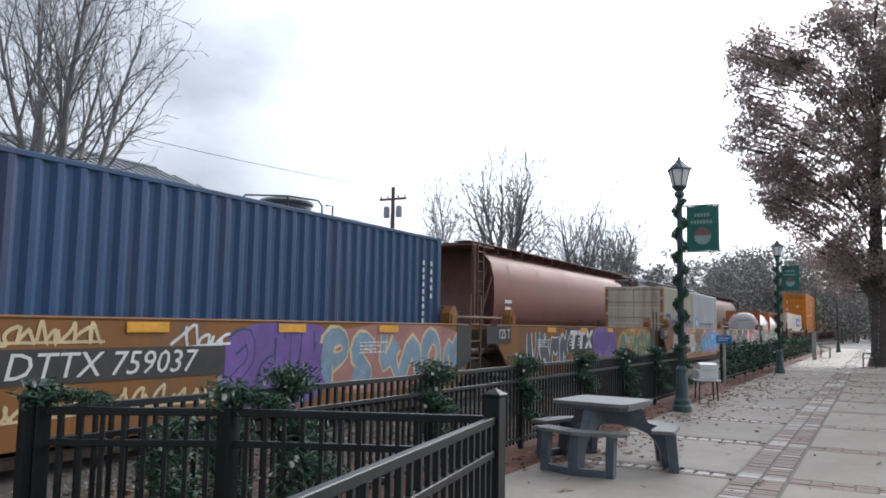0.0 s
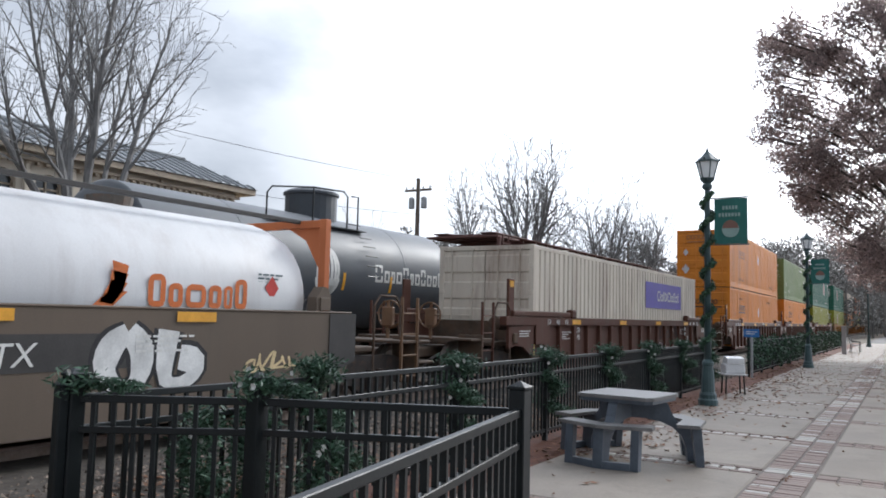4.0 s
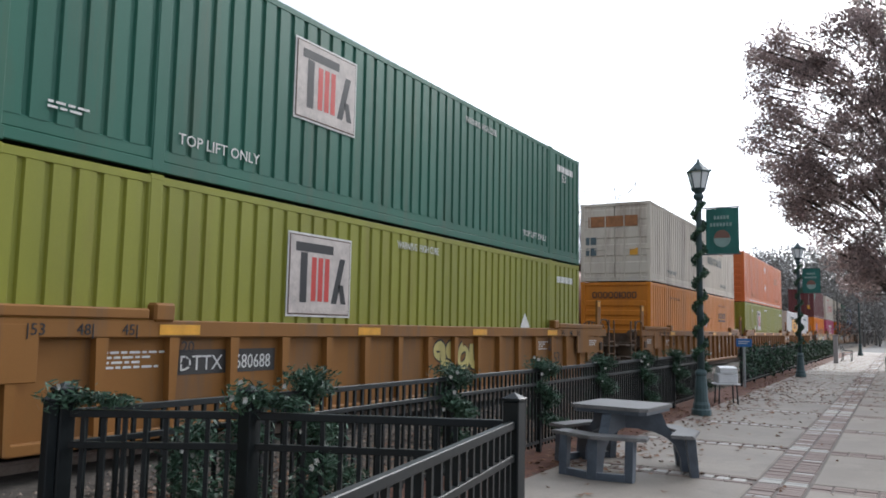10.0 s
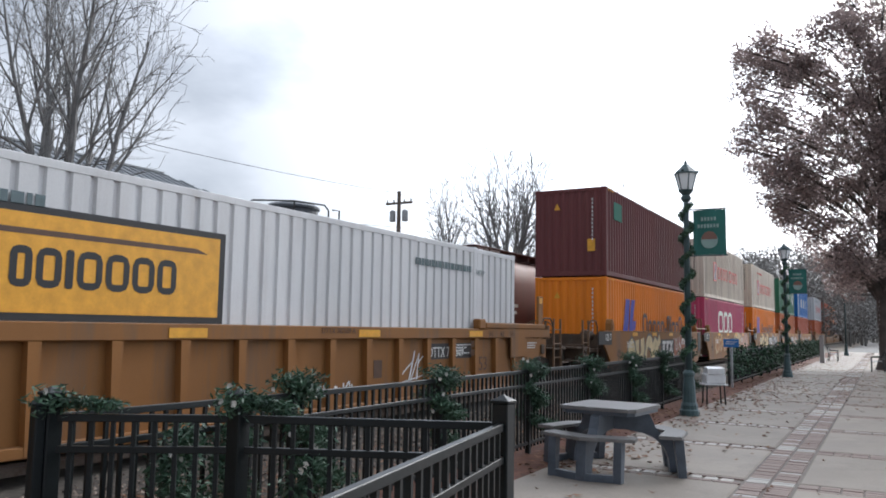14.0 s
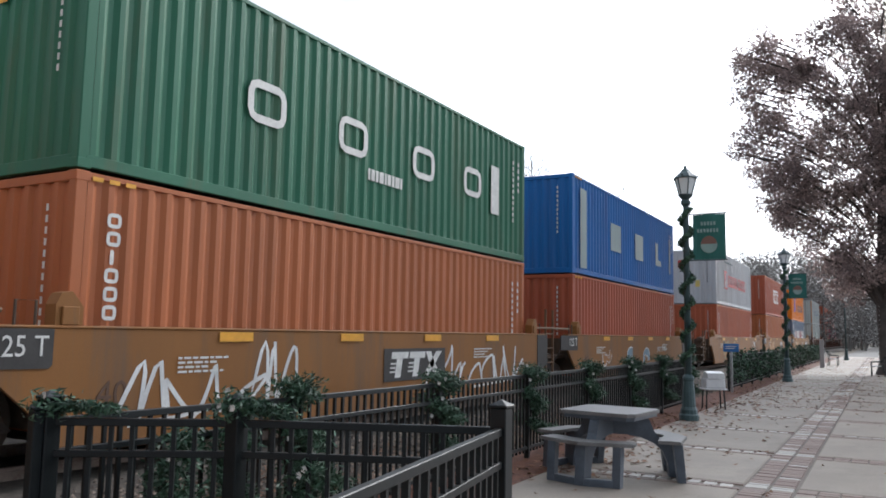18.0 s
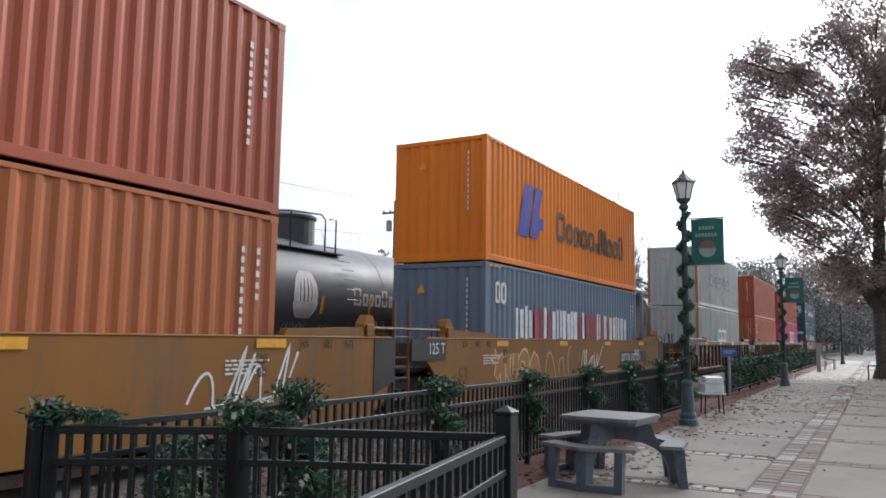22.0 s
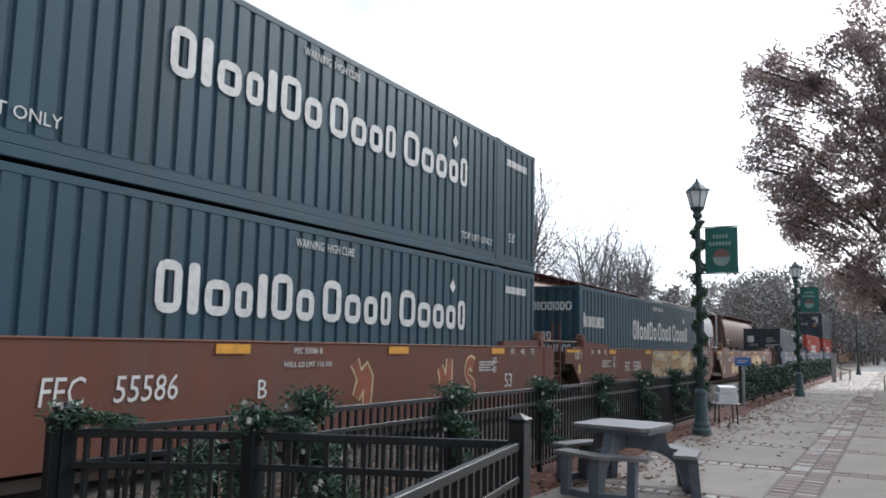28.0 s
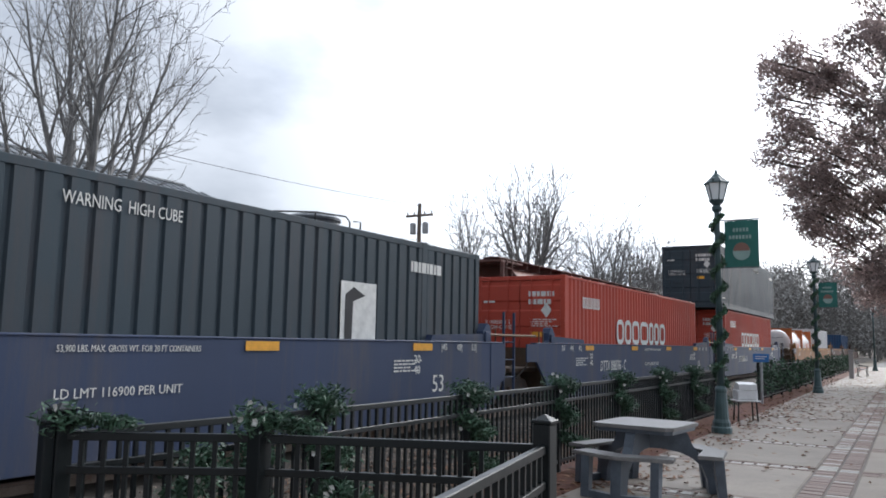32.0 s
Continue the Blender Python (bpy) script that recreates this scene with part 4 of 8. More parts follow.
def marks(w, half, x=1.472, big_words=None, where=0.0, capacity=None, band=True, rib=False, material=LETTER_W):
    """Reflectors and stencils on the near side of a well."""
    n = 4
    for i in range(n):
        yy = -half + 2.6 + i * (2 * half - 5.2) / (n - 1)
        flat_panel("reflector", w, LETTER_Y, yy - 0.30, yy + 0.30, 1.33, 1.45, x + 0.014)
    for e, order in ((-1, ("|53", "48|", "45|")), (1, ("|45", "48|", "53|"))) if half > 7 else ():
        for i, t in enumerate(order):
            lettering(t, 0.17, material, w, (x + 0.016, e * (half - 1.3) - 0.6 + i * 0.55 + (0 if e < 0 else -0.1), 1.33))
        lettering("20\n40", 0.20, material, w, (x + 0.012, e * (half - 2.75) - 0.12, 1.12))
    px = 1.382 if rib else x + 0.006
    small_print(w, -half + 1.65, 1.12, 4, 0.75, px)
    small_print(w, half - 3.45, 1.15, 4, 0.75, px)
    if big_words:
        flat_panel("number_panel", w, DARKPANEL, where - 0.08, where + 2.95, 0.80, 1.16, x + 0.003)
        lettering(big_words, 0.38, material, w, (x + 0.008, where, 0.86), shear=0.2, width=1.08)
    if half > 7:
        lettering("53", 0.42, material, w, (1.387 if rib else x + 0.008, half - 2.28, 0.62))


def high_cube(c, x, hl, hz=2.5, y=1.0, col=LETTER_W, tiny=True):
    lettering("WARNING  HIGH CUBE", 0.19, col, c, (x, y, hz), width=0.70)
    if tiny:
        small_print(c, hl - 1.6, 2.35, 1, 1.1, x, col, h=0.16)
        small_print(c, -hl + 0.6, 0.5, 2, 0.5, x, col)


def top_lift(c, x, hl, col=LETTER_W):
    lettering("TOP LIFT ONLY", 0.20, col, c, (x, -hl + 2.3, 0.42))
    lettering("TOP LIFT ONLY", 0.20, col, c, (x, hl - 3.7, 0.42))


def gate_marks(c, hl, col=LETTER_W, box=True):
    """Prints on the doors that face the front."""
    small_print(c, 0.25, 2.35, 2, 0.7, -hl + 0.008, col, 0.2, 0.13, "end")
    small_print(c, 0.30, 1.75, 4, 0.7, -hl + 0.008, col, facing="end")
    lettering("WARNING\nHIGH CUBE", 0.15, col, c, (-1.0, -hl + 0.006, 1.65), ON_END)
    placard(c, 0.75, 2.0, -hl, 0.19, facing="end")
    for x0, x1, z0, z1, mt in ((0.30, 0.62, 1.15, 1.45, LETTER_Y), (0.70, 1.08, 1.05, 1.28, LETTER_W), (-1.05, -0.72, 2.2, 2.5, LETTER_W)):
        flat_panel("notice", c, mt, x0, x1, z0, z1, -hl + 0.010, facing="end")


def logo_board(c, x, y, z, s=0.93):
    """A pale framed trade mark as plain blocks and slanted bars."""
    w, h = 1.50 * s, 1.22 * s
    flat_panel("logo_frame", c, LETTER_W, y - 0.05, y + w + 0.05, z - 0.05, z + h + 0.05, x)
    flat_panel("logo_rim", c, LETTER_BR, y - 0.02, y + w + 0.02, z - 0.02, z + h + 0.02, x + 0.005)
    flat_panel("logo_panel", c, BANNER_BOARD, y, y + w, z, z + h, x + 0.010)
    def bar(y0, y1, z0, z1, lean, mt):
        part("logo_block", Shape().add([(x + 0.016, y + y0 * w, z + z0 * h), (x + 0.016, y + y1 * w, z + z0 * h), (x + 0.016, y + (y1 + lean) * w, z + z1 * h), (x + 0.016, y + (y0 + lean) * w, z + z1 * h)], [(0, 1, 2, 3)]), mt, c)
    bar(0.08, 0.70, 0.80, 0.92, 0, LETTER_K)
    bar(0.16, 0.27, 0.14, 0.79, 0, LETTER_K)
    for k in range(3):
        bar(0.34 + 0.11 * k, 0.42 + 0.11 * k, 0.16, 0.74, 0, LETTER_R)
    bar(0.68, 0.78, 0.14, 0.76, 0.14, LETTER_K)
    bar(0.86, 0.95, 0.14, 0.40, -0.06, LETTER_K)


def nine_blocks(c, x, y, z, h, material):
    """A nine-letter wordmark with an underline, in plain shapes."""
    word_blocks([0.75, 0.75, 0.75, 0.8, 0.65, 0.3, 0.75, 0.65, 0.75], h, material, c, (x + 0.006, y, z), lean=0.12, span=1.72)
    part("underline", Shape().box(x + 0.004, x + 0.008, y - 0.06, y + 1.72, z - h * 0.55, z - h * 0.25), material, c)


def iso_marks(c, x, hl, col=LETTER_W):
    """Number columns and hazard labels of an ocean box, as bars and small shapes."""
    s = Shape()
    for i in range(11):
        s.box(x, x + 0.004, hl - 0.73, hl - 0.67, 2.3 - i * 0.14, 2.385 - i * 0.14)
    for i in range(5):
        s.box(x, x + 0.004, hl - 0.43, hl - 0.37, 2.3 - i * 0.16, 2.39 - i * 0.16)
    part("number_column", s, col, c, kind="stuff")
    e = Shape()
    for i in range(11):
        e.box(0.745, 0.785, -hl - 0.014, -hl - 0.010, 2.45 - i * 0.13, 2.53 - i * 0.13)
    part("number_column", e, col, c, kind="stuff")
    part("hazard_label", Shape().add([(-0.55, -hl - 0.012, 2.2), (-0.33, -hl - 0.012, 2.2), (-0.44, -hl - 0.012, 2.42)], [(0, 1, 2)]), LETTER_Y, c)
    part("hazard_stripes", Shape().box(x, x + 0.004, -hl + 0.2, -hl + 0.34, 2.79, 2.84).box(x, x + 0.004, -hl + 0.42, -hl + 0.56, 2.79, 2.84).box(x, x + 0.004, -hl + 0.64, -hl + 0.78, 2.79, 2.84), LETTER_Y, c, kind="stuff")


def name_column(c, x, hl):
    """The maker's name down the leading edge, as plain rings and bars."""
    for i in range(6):
        word_blocks([1.1 if i != 2 else 0.3], 0.17, LETTER_W, c, (x + 0.006, -hl + 0.42 + (0.06 if i == 2 else 0), 2.29 - i * 0.21), stroke=0.26)


def ship_logo(c, x, y, z, h, material=LETTER_V):
    """Two leaning bars and a hook, a carrier's device."""
    s = Shape()
    def slant(points):
        s.add([(x + 0.006, y + a * h, z + b * h) for a, b in points], [tuple(range(len(points)))])
    slant([(0.0, 0.0), (0.46, 0.0), (0.58, 0.42), (0.72, 1.0), (0.34, 1.0), (0.22, 0.62)])
    slant([(0.56, 0.02), (0.92, 0.02), (1.0, 0.20), (0.98, 0.44), (1.20, 1.0), (0.84, 1.0), (0.66, 0.40)])
    slant([(1.01, 0.20), (1.20, 0.20), (1.26, 0.44), (1.0, 0.44)])
    part("logo_mark", s, material, c)


LONG_NAME = ([0.72, 0.58, 0.6, 0.58, 0.6, 0.3, 0.5, 0.2, 0.6, 0.55, 0.6], [1, 0.72, 0.72, 0.72, 0.72, 0.4, 1, 1, 0.72, 0.72, 1])


def red_name(c, x):
    """A red device and two red wordmarks as plain shapes."""
    flat_panel("logo_panel", c, LETTER_R, -3.70, -2.78, 0.92, 1.92, x + 0.002)
    flat_panel("logo_field", c, BANNER_BOARD, -3.60, -2.88, 1.0, 1.84, x + 0.005)
    part("logo_mark", Shape().add([(x + 0.012, -3.40, 1.0), (x + 0.012, -3.12, 1.0), (x + 0.012, -3.12, 1.36), (x + 0.012, -2.90, 1.82), (x + 0.012, -3.10, 1.82), (x + 0.012, -3.26, 1.5)], [(0, 1, 2, 5), (2, 3, 4, 5)]), LETTER_N, c)
    part("logo_mark", Shape().add([(x + 0.013, -3.28, 1.48), (x + 0.013, -3.40, 1.30), (x + 0.013, -3.58, 1.82), (x + 0.013, -3.40, 1.82)], [(0, 1, 2, 3)]), LETTER_R, c)
    word_blocks([0.7, 0.7, 0.7, 0.7], 0.68, LETTER_R, c, (x + 0.006, -2.46, 1.08), gap=0.2, span=2.9)
    word_blocks([0.85, 0.3, 0.7, 0.7], 0.68, LETTER_R, c, (x + 0.006, 0.92, 1.08), gap=0.2, span=2.7)
    flat_panel("notice", c, STICKER, 0.15, 0.38, 0.9, 1.25, -L40 / 2 - 0.006, facing="end")
    flat_panel("notice", c, LETTER_R, -0.75, -0.45, 1.95, 2.35, -L40 / 2 - 0.006, facing="end")


def mural(w):
    """A sprayed cream mural of rounded orange, white and green forms."""
    rng = random.Random(175)
    x = 1.472
    def form(name, col, cy, cz, ry, rz, d, rough=0.12):
        q = Shape()
        fan(q, blob(rng, cy, cz, ry, rz, 26, rough), x + d)
        part(name, q, SPRAY[col], w)
    q = Shape().add([(x + 0.001, -1.4, 0.32), (x + 0.001, 4.2, 0.30), (x + 0.001, 5.0, 0.62), (x + 0.001, 4.7, 1.18), (x + 0.001, 4.2, 1.42), (x + 0.001, -1.3, 1.44)], [(0, 1, 2, 3, 4, 5)])
    part("mural_background", q, SPRAY["sand"], w)
    for i, (cy, cz, ry, rz) in enumerate(((1.27, 1.02, 0.42, 0.20), (2.37, 0.84, 0.45, 0.27), (4.55, 0.80, 0.42, 0.16), (0.1, 0.78, 0.38, 0.24), (3.0, 1.36, 0.3, 0.09), (-0.8, 1.1, 0.4, 0.2), (5.55, 1.02, 0.2, 0.14), (5.5, 1.3, 0.14, 0.1))):
        form("mural_outline", "brick", cy, cz, ry * 1.09, rz * 1.12, 0.0020 + i * 0.0001)
        form("mural_spot", "ochre", cy, cz, ry, rz, 0.0034 + i * 0.0001)
    for i, (cy, cz, ry, rz) in enumerate(((3.35, 1.02, 0.42, 0.28), (4.1, 1.18, 0.36, 0.20), (1.9, 1.22, 0.5, 0.10), (0.8, 0.62, 0.5, 0.10), (-0.3, 1.28, 0.5, 0.09))):
        form("mural_outline", "brick", cy, cz, ry * 1.08, rz * 1.10, 0.0046 + i * 0.0001, 0.25)
        form("mural_form", "cream", cy, cz, ry, rz, 0.0060 + i * 0.0001, 0.25)
    form("mural_form", "lime", 3.4, 0.80, 0.17, 0.11, 0.0072)
    for i in range(4):
        q = Shape()
        y0 = -1.2 + i * 1.25
        ribbon(q, [(y0 + 0.11 * k, 0.45 + 0.06 * i + 0.12 * math.sin(k * 0.9 + i)) for k in range(10)], 0.03, x + 0.0078)
        part("mural_stroke", q, SPRAY["brick"], w)


def build_train():
    rib, smooth = "rib", "smooth"
    # five-pack, tan, sprayed over
    h40 = 6.42
    lab = "graffiti-covered tan steel well car of a moving stack train"
    w = well_unit(7.53, smooth, h40, W_TAN, "link", "link", lab)
    marks(w, h40, big_words="DTTX 759037", where=-2.98)
    graffiti(w, 0.05, 2.1, 0.30, 1.45, 1.472, ("navy", "purple", "slate"), 1, 4, "purple")
    graffiti(w, 2.0, 6.4, 0.38, 1.44, 1.472, ("cream", "slate", "grey"), 2, 6, "pink")
    scrawl(w, -5.5, -1.9, 1.2, 1.45, 1.472, "cream", 3, 0.04)
    scrawl(w, -4.5, 0.0, 0.45, 0.72, 1.472, "cream", 4, 0.04)
    scrawl(w, -0.9, 0.0, 1.15, 1.45, 1.472, "white", 5, 0.04)
    c, x, hl = load(7.53, 0, L40, NAVY, "corr", "dark blue ribbed steel shipping container " + ONRAIL)
    iso_marks(c, x, hl)
    w = well_unit(22.9, smooth, h40, W_TAN, "link", "link", "empty graffiti-covered tan steel well car")
    marks(w, h40, band=False)
    flat_panel("number_panel", w, DARKPANEL, -2.75, -0.42, 0.78, 1.44, 1.4722)
    mark_bars(w, 1.479, -2.5, 0.86, 0.52, 2.0)
    graffiti(w, -5.4, -2.5, 0.32, 1.46, 1.477, ("white", "ash", "teal"), 11, 4)
    graffiti(w, -0.36, 1.95, 0.62, 1.46, 1.472, ("navy", "purple", "white"), 12, 4, "lilac")
    scrawl(w, -0.3, 1.8, 0.32, 0.56, 1.472, "purple", 14, 0.07)
    graffiti(w, 2.3, 6.35, 0.40, 1.45, 1.472, ("lime", "moss", "cream"), 13, 4, "orange")
    w = well_unit(38.4, smooth, h40, W_TAN, "link", "link", "tan steel well car sprayed with grey and blue graffiti")
    marks(w, h40)
    graffiti(w, -5.4, -1.0, 0.35, 1.45, 1.472, ("white", "grey", "teal"), 21, 4, "pink")
    scrawl(w, -0.9, 0.25, 0.45, 0.95, 1.478, "teal", 25, 0.05)
    scrawl(w, -1.1, 0.2, 1.05, 1.4, 1.472, "black", 22, 0.03)
    scrawl(w, -0.5, 0.3, 0.6, 1.0, 1.472, "black", 24, 0.025)
    graffiti(w, 0.62, 5.05, 0.38, 1.45, 1.472, ("navy", "blue", "white"), 23, 5, "lilac", "yellow")
    c, x, hl = load(35.33, 0, L20, CREAM, "door", "rusty cream twenty-foot container with blue lettering " + ONRAIL)
    word_blocks([1.0, 0.75, 0.5, 0.65, 0.75, 0.75], 0.78, LETTER_N, c, (x + 0.006, -2.67, 1.0), span=5.0, caps=[1, 0.72, 0.95, 0.72, 0.72, 0.72], gap=0.14)
    c, x, hl = load(41.45, 0, L20, GREY, "corr", "grey twenty-foot container with a pale blue star panel")
    word_blocks([0.8, 0.75, 0.6, 0.7, 0.65, 0.7], 0.36, LETTER_K, c, (x + 0.006, -1.62, 1.10), span=3.42)
    flat_panel("logo_panel", c, SPRAY["blue"], -2.75, -2.2, 1.14, 1.72, x)
    placard(c, -2.46, 1.44, x + 0.006, 0.2)
    w = well_unit(53.3, smooth, h40, W_GREYTAN, "link", "link", "empty dark well car sprayed with black and white graffiti", panel=DARKPANEL)
    marks(w, h40)
    flat_panel("graffiti_background", w, SPRAY["dusk"], -5.75, 0.75, 0.28, 1.455, 1.4712)
    graffiti(w, -5.2, 0.5, 0.34, 1.45, 1.474, ("cream", "dusk", "yellow"), 31, 5)
    flat_panel("graffiti_background", w, SPRAY["cream"], 0.74, 1.45, 0.35, 1.45, 1.4732)
    scrawl(w, 0.85, 1.4, 0.45, 0.75, 1.476, "black", 33)
    flat_panel("graffiti_background", w, SPRAY["red"], 1.46, 6.4, 0.34, 1.452, 1.4712)
    graffiti(w, 1.6, 6.5, 0.36, 1.45, 1.474, ("white", "ash", "white"), 32, 5)
    w = well_unit(68.3, smooth, h40, W_GREYTAN, "link", "end", "tan well car with green and white graffiti", panel=DARKPANEL)
    marks(w, h40)
    graffiti(w, -5.85, 0.0, 0.3, 1.45, 1.472, ("ash", "moss", "moss"), 41, 5, halo="white")
    flat_panel("number_panel", w, DARKPANEL, 0.78, 3.3, 0.82, 1.2, 1.4722)
    lettering("DTTX", 0.34, LETTER_W, w, (1.479, 0.9, 0.88), shear=0.15)
    graffiti(w, 2.5, 4.0, 0.42, 1.42, 1.474, ("black", "white", "slate"), 42, 2)
    scrawl(w, 4.6, 5.6, 0.7, 1.0, 1.474, "cream", 43, 0.04)
    for i, yy in enumerate((65.68, 71.88)):
        tank_box(yy)
    # single well, brown, with a long white box
    y = 90.4
    w = well_unit(y, rib, 8.35, W_BROWN, "end", "end", "brown ribbed steel well car with scrawled tags")
    marks(w, 8.35, rib=True)
    scrawl(w, 2.0, 5.0, 0.9, 1.3, 1.384, "black", 51)
    scrawl(w, 0.0, 3.0, 0.5, 0.8, 1.384, "grey", 52)
    c, x, hl = load(y, 0, L53, WHITE, "door", "off-white fifty-three-foot container with a purple panel")
    flat_panel("logo_panel", c, LETTER_PU, 1.0, 5.7, 1.58, 2.47, x)
    word_blocks([0.8, 0.55, 0.2, 0.5, 0.2, 0.8, 0.55, 0.55, 0.55, 0.2], 0.36, LETTER_W, c, (x + 0.010, 2.4, 1.84), span=2.9, caps=[1, 0.7, 1, 0.9, 0.8, 1, 0.7, 1, 0.7, 1])
    # three-pack 53, brown ribbed
    for y, fr, re_, up, lo, n in ((113.9, "end", "link", ORANGE, ORANGE, 0), (133.4, "link", "link", GREEN, ORANGE, 1), (152.75, "link", "end", DKGREEN, LIME, 2)):
        w = well_unit(y, rib, 8.35, W_BROWN, fr, re_, "red-brown ribbed steel well car of a three-unit set")
        marks(w, 8.35, rib=True)
        lettering("DTTX", 0.28, LETTER_W, w, (1.387, -5.68, 0.78))
        lettering("890234", 0.28, LETTER_W, w, (1.387, -4.82, 0.78), width=0.86)
        lettering("DTTX 890234 " + "ACB"[n], 0.12, LETTER_W, w, (1.486, 0.53, 1.385), width=0.86)
        lettering("LD LMT 117500", 0.12, LETTER_W, w, (1.387, -4.8, 0.60), width=0.8)
        lettering("ACB"[n], 0.42, LETTER_W, w, (1.387, 0.35, 0.75))
        if n:
            lettering("125T", 0.36, LETTER_W, w, (1.387, -7.62, 0.55))
        scrawl(w, 2.2, 3.4, 0.5, 1.1, 1.384, "cream", 60 + n, 0.02)
        scrawl(w, -0.9, 0.6, 0.5, 1.1, 1.384, "cream", 66 + n, 0.02)
        name_lo = "lime green ribbed fifty-three-foot container" if lo is LIME else "orange ribbed fifty-three-foot container with dark wordmark"
        c, x, hl = load(y, 0, L53, lo, "door", name_lo + " in a well")
        if lo is ORANGE:
            nine_blocks(c, x, -5.8, 1.80, 0.27, LETTER_BR)
            lettering("STACK 3 HIGH ONLY", 0.13, LETTER_DO, c, (x, -5.8, 2.35))
            lettering("STACK 3 HIGH ONLY", 0.17, LETTER_DO, c, (x, hl - 4.9, 2.35))
            lettering("53'", 0.26, LETTER_DO, c, (x, -hl + 1.15, 1.5))
            placard(c, 0.3, 1.75, x, 0.3, LETTER_DO if n else GREY)
            word_blocks([0.75, 0.75, 0.75, 0.8, 0.65, 0.3, 0.75, 0.65, 0.75], 0.24, LETTER_BR, c, (-0.95, -hl - 0.03, 2.05), ON_END)
            part("underline", Shape().box(-0.95, 0.9, -hl - 0.034, -hl - 0.030, 1.88, 1.95), LETTER_BR, c)
            placard(c, -0.85, 1.2, -hl - 0.02, 0.2, GREY, "end")
        else:
            high_cube(c, x, hl, 2.52, -0.96)
            lettering("WTP", 0.16, LETTER_W, c, (x, -hl + 2.4, 2.35))
            gate_marks(c, hl)
        c, x, hl = load(y, 1, L53, up, "door", ("orange" if up is ORANGE else "olive green" if up is GREEN else "dark green") + " ribbed fifty-three-foot container stacked on another")
        if up is ORANGE:
            nine_blocks(c, x, -5.74, 1.76, 0.25, LETTER_DO)
            top_lift(c, x, hl, LETTER_DO)
            placard(c, 0.3, 1.9, x, 0.3, GREY)
            word_blocks([0.75, 0.75, 0.75, 0.8, 0.65, 0.3, 0.75, 0.65, 0.75], 0.24, LETTER_DO, c, (-0.8, -hl - 0.03, 2.4), ON_END)
            part("underline", Shape().box(-0.8, 0.95, -hl - 0.034, -hl - 0.030, 2.25, 2.31), LETTER_DO, c)
            placard(c, -0.85, 1.75, -hl - 0.02, 0.18, GREY, "end")
            placard(c, -0.85, 0.9, -hl - 0.02, 0.25, GREY, "end")
            flat_panel("notice", c, LETTER_W, 0.25, 0.42, 1.05, 1.4, -hl - 0.02, facing="end")
            flat_panel("notice", c, LETTER_Y, 0.65, 1.0, 1.05, 1.35, -hl + 0.01, facing="end")
        else:
            gate_marks(c, hl)
            lettering("53", 0.30, LETTER_W, c, (x, -hl + 1.1, 1.0 if up is GREEN else 2.1))
            lettering("53", 0.30, LETTER_W, c, (x, hl - 1.3, 1.0 if up is GREEN else 2.1))
            lettering("DA", 0.30, LETTER_W, c, (x, -hl + 2.4, 0.55)) if up is GREEN else top_lift(c, x, hl)
            if up is GREEN:
                placard(c, 3.9, 1.6, x, 0.3)
            high_cube(c, x, hl, 2.45, 1.2, tiny=True)
            if up is DKGREEN:
                logo_board(c, x, 2.1, 1.35)
                rng = random.Random(190)
                q = Shape()
                for i in range(26):
                    yy = -1.6 + i * 0.30 + rng.uniform(-0.05, 0.05)
                    fan(q, blob(rng, yy, 0.48 + rng.uniform(-0.03, 0.03), 0.07, 0.035, 9, 0.3), x - 0.002)
                part("scuff_marks", q, SPRAY["ash"], c, "dark scrapes along the lower ribs", kind="stuff")
    # single 53, yellow-tan ribbed
    y = 176.1
    w = well_unit(y, rib, 8.35, W_GOLD, "end", "end", "yellow-tan ribbed steel well car")
    marks(w, 8.35, rib=True, material=LETTER_K)
    flat_panel("number_panel", w, DARKPANEL, -5.70, -4.0, 0.85, 1.15, 1.381)
    lettering("DTTX", 0.26, LETTER_W, w, (1.389, -5.66, 0.9))
    lettering("680688", 0.26, LETTER_W, w, (1.389, -4.75, 0.9), width=0.85)
    graffiti(w, 0.2, 2.1, 0.6, 1.25, 1.384, ("black", "yellow", "cream"), 70, 4)
    c, x, hl = load(y, 0, L53, LIME, "door", "lime green fifty-three-foot container with a white framed mark")
    high_cube(c, x, hl, 2.52, -0.9)
    logo_board(c, x, -3.68, 1.32)
    placard(c, 4.5, 1.2, x, 0.32)
    gate_marks(c, hl)
    c, x, hl = load(y, 1, L53, DKGREEN, "door", "dark green fifty-three-foot container stacked on a lime one")
    logo_board(c, x, -3.68, 1.32)
    top_lift(c, x, hl)
    high_cube(c, x, hl, 2.45, 1.5)
    lettering("53", 0.30, LETTER_W, c, (x, -hl + 1.1, 2.1))
    lettering("53", 0.30, LETTER_W, c, (x, hl - 1.3, 2.1))
    gate_marks(c, hl)
    # three-pack 53, tan ribbed
    y = 199.4
    for y, fr, re_, n in ((199.4, "end", "link", 0), (218.9, "link", "link", 1), (238.15, "link", "end", 2)):
        w = well_unit(y, rib, 8.35, W_TAN, fr, re_, "tan ribbed steel well car of a three-unit set")
        marks(w, 8.35, rib=True, material=LETTER_K if n == 0 else LETTER_BR)
        lettering("DTTX 787509 " + "BCA"[n], 0.125, LETTER_BR, w, (1.487, 0.66, 1.39))
        scrawl(w, 3.0, 3.75, 0.55, 1.15, 1.384, "white", 80 + n)
        scrawl(w, 0.56, 1.64, 0.45, 0.62, 1.384, "white", 85 + n, 0.035)
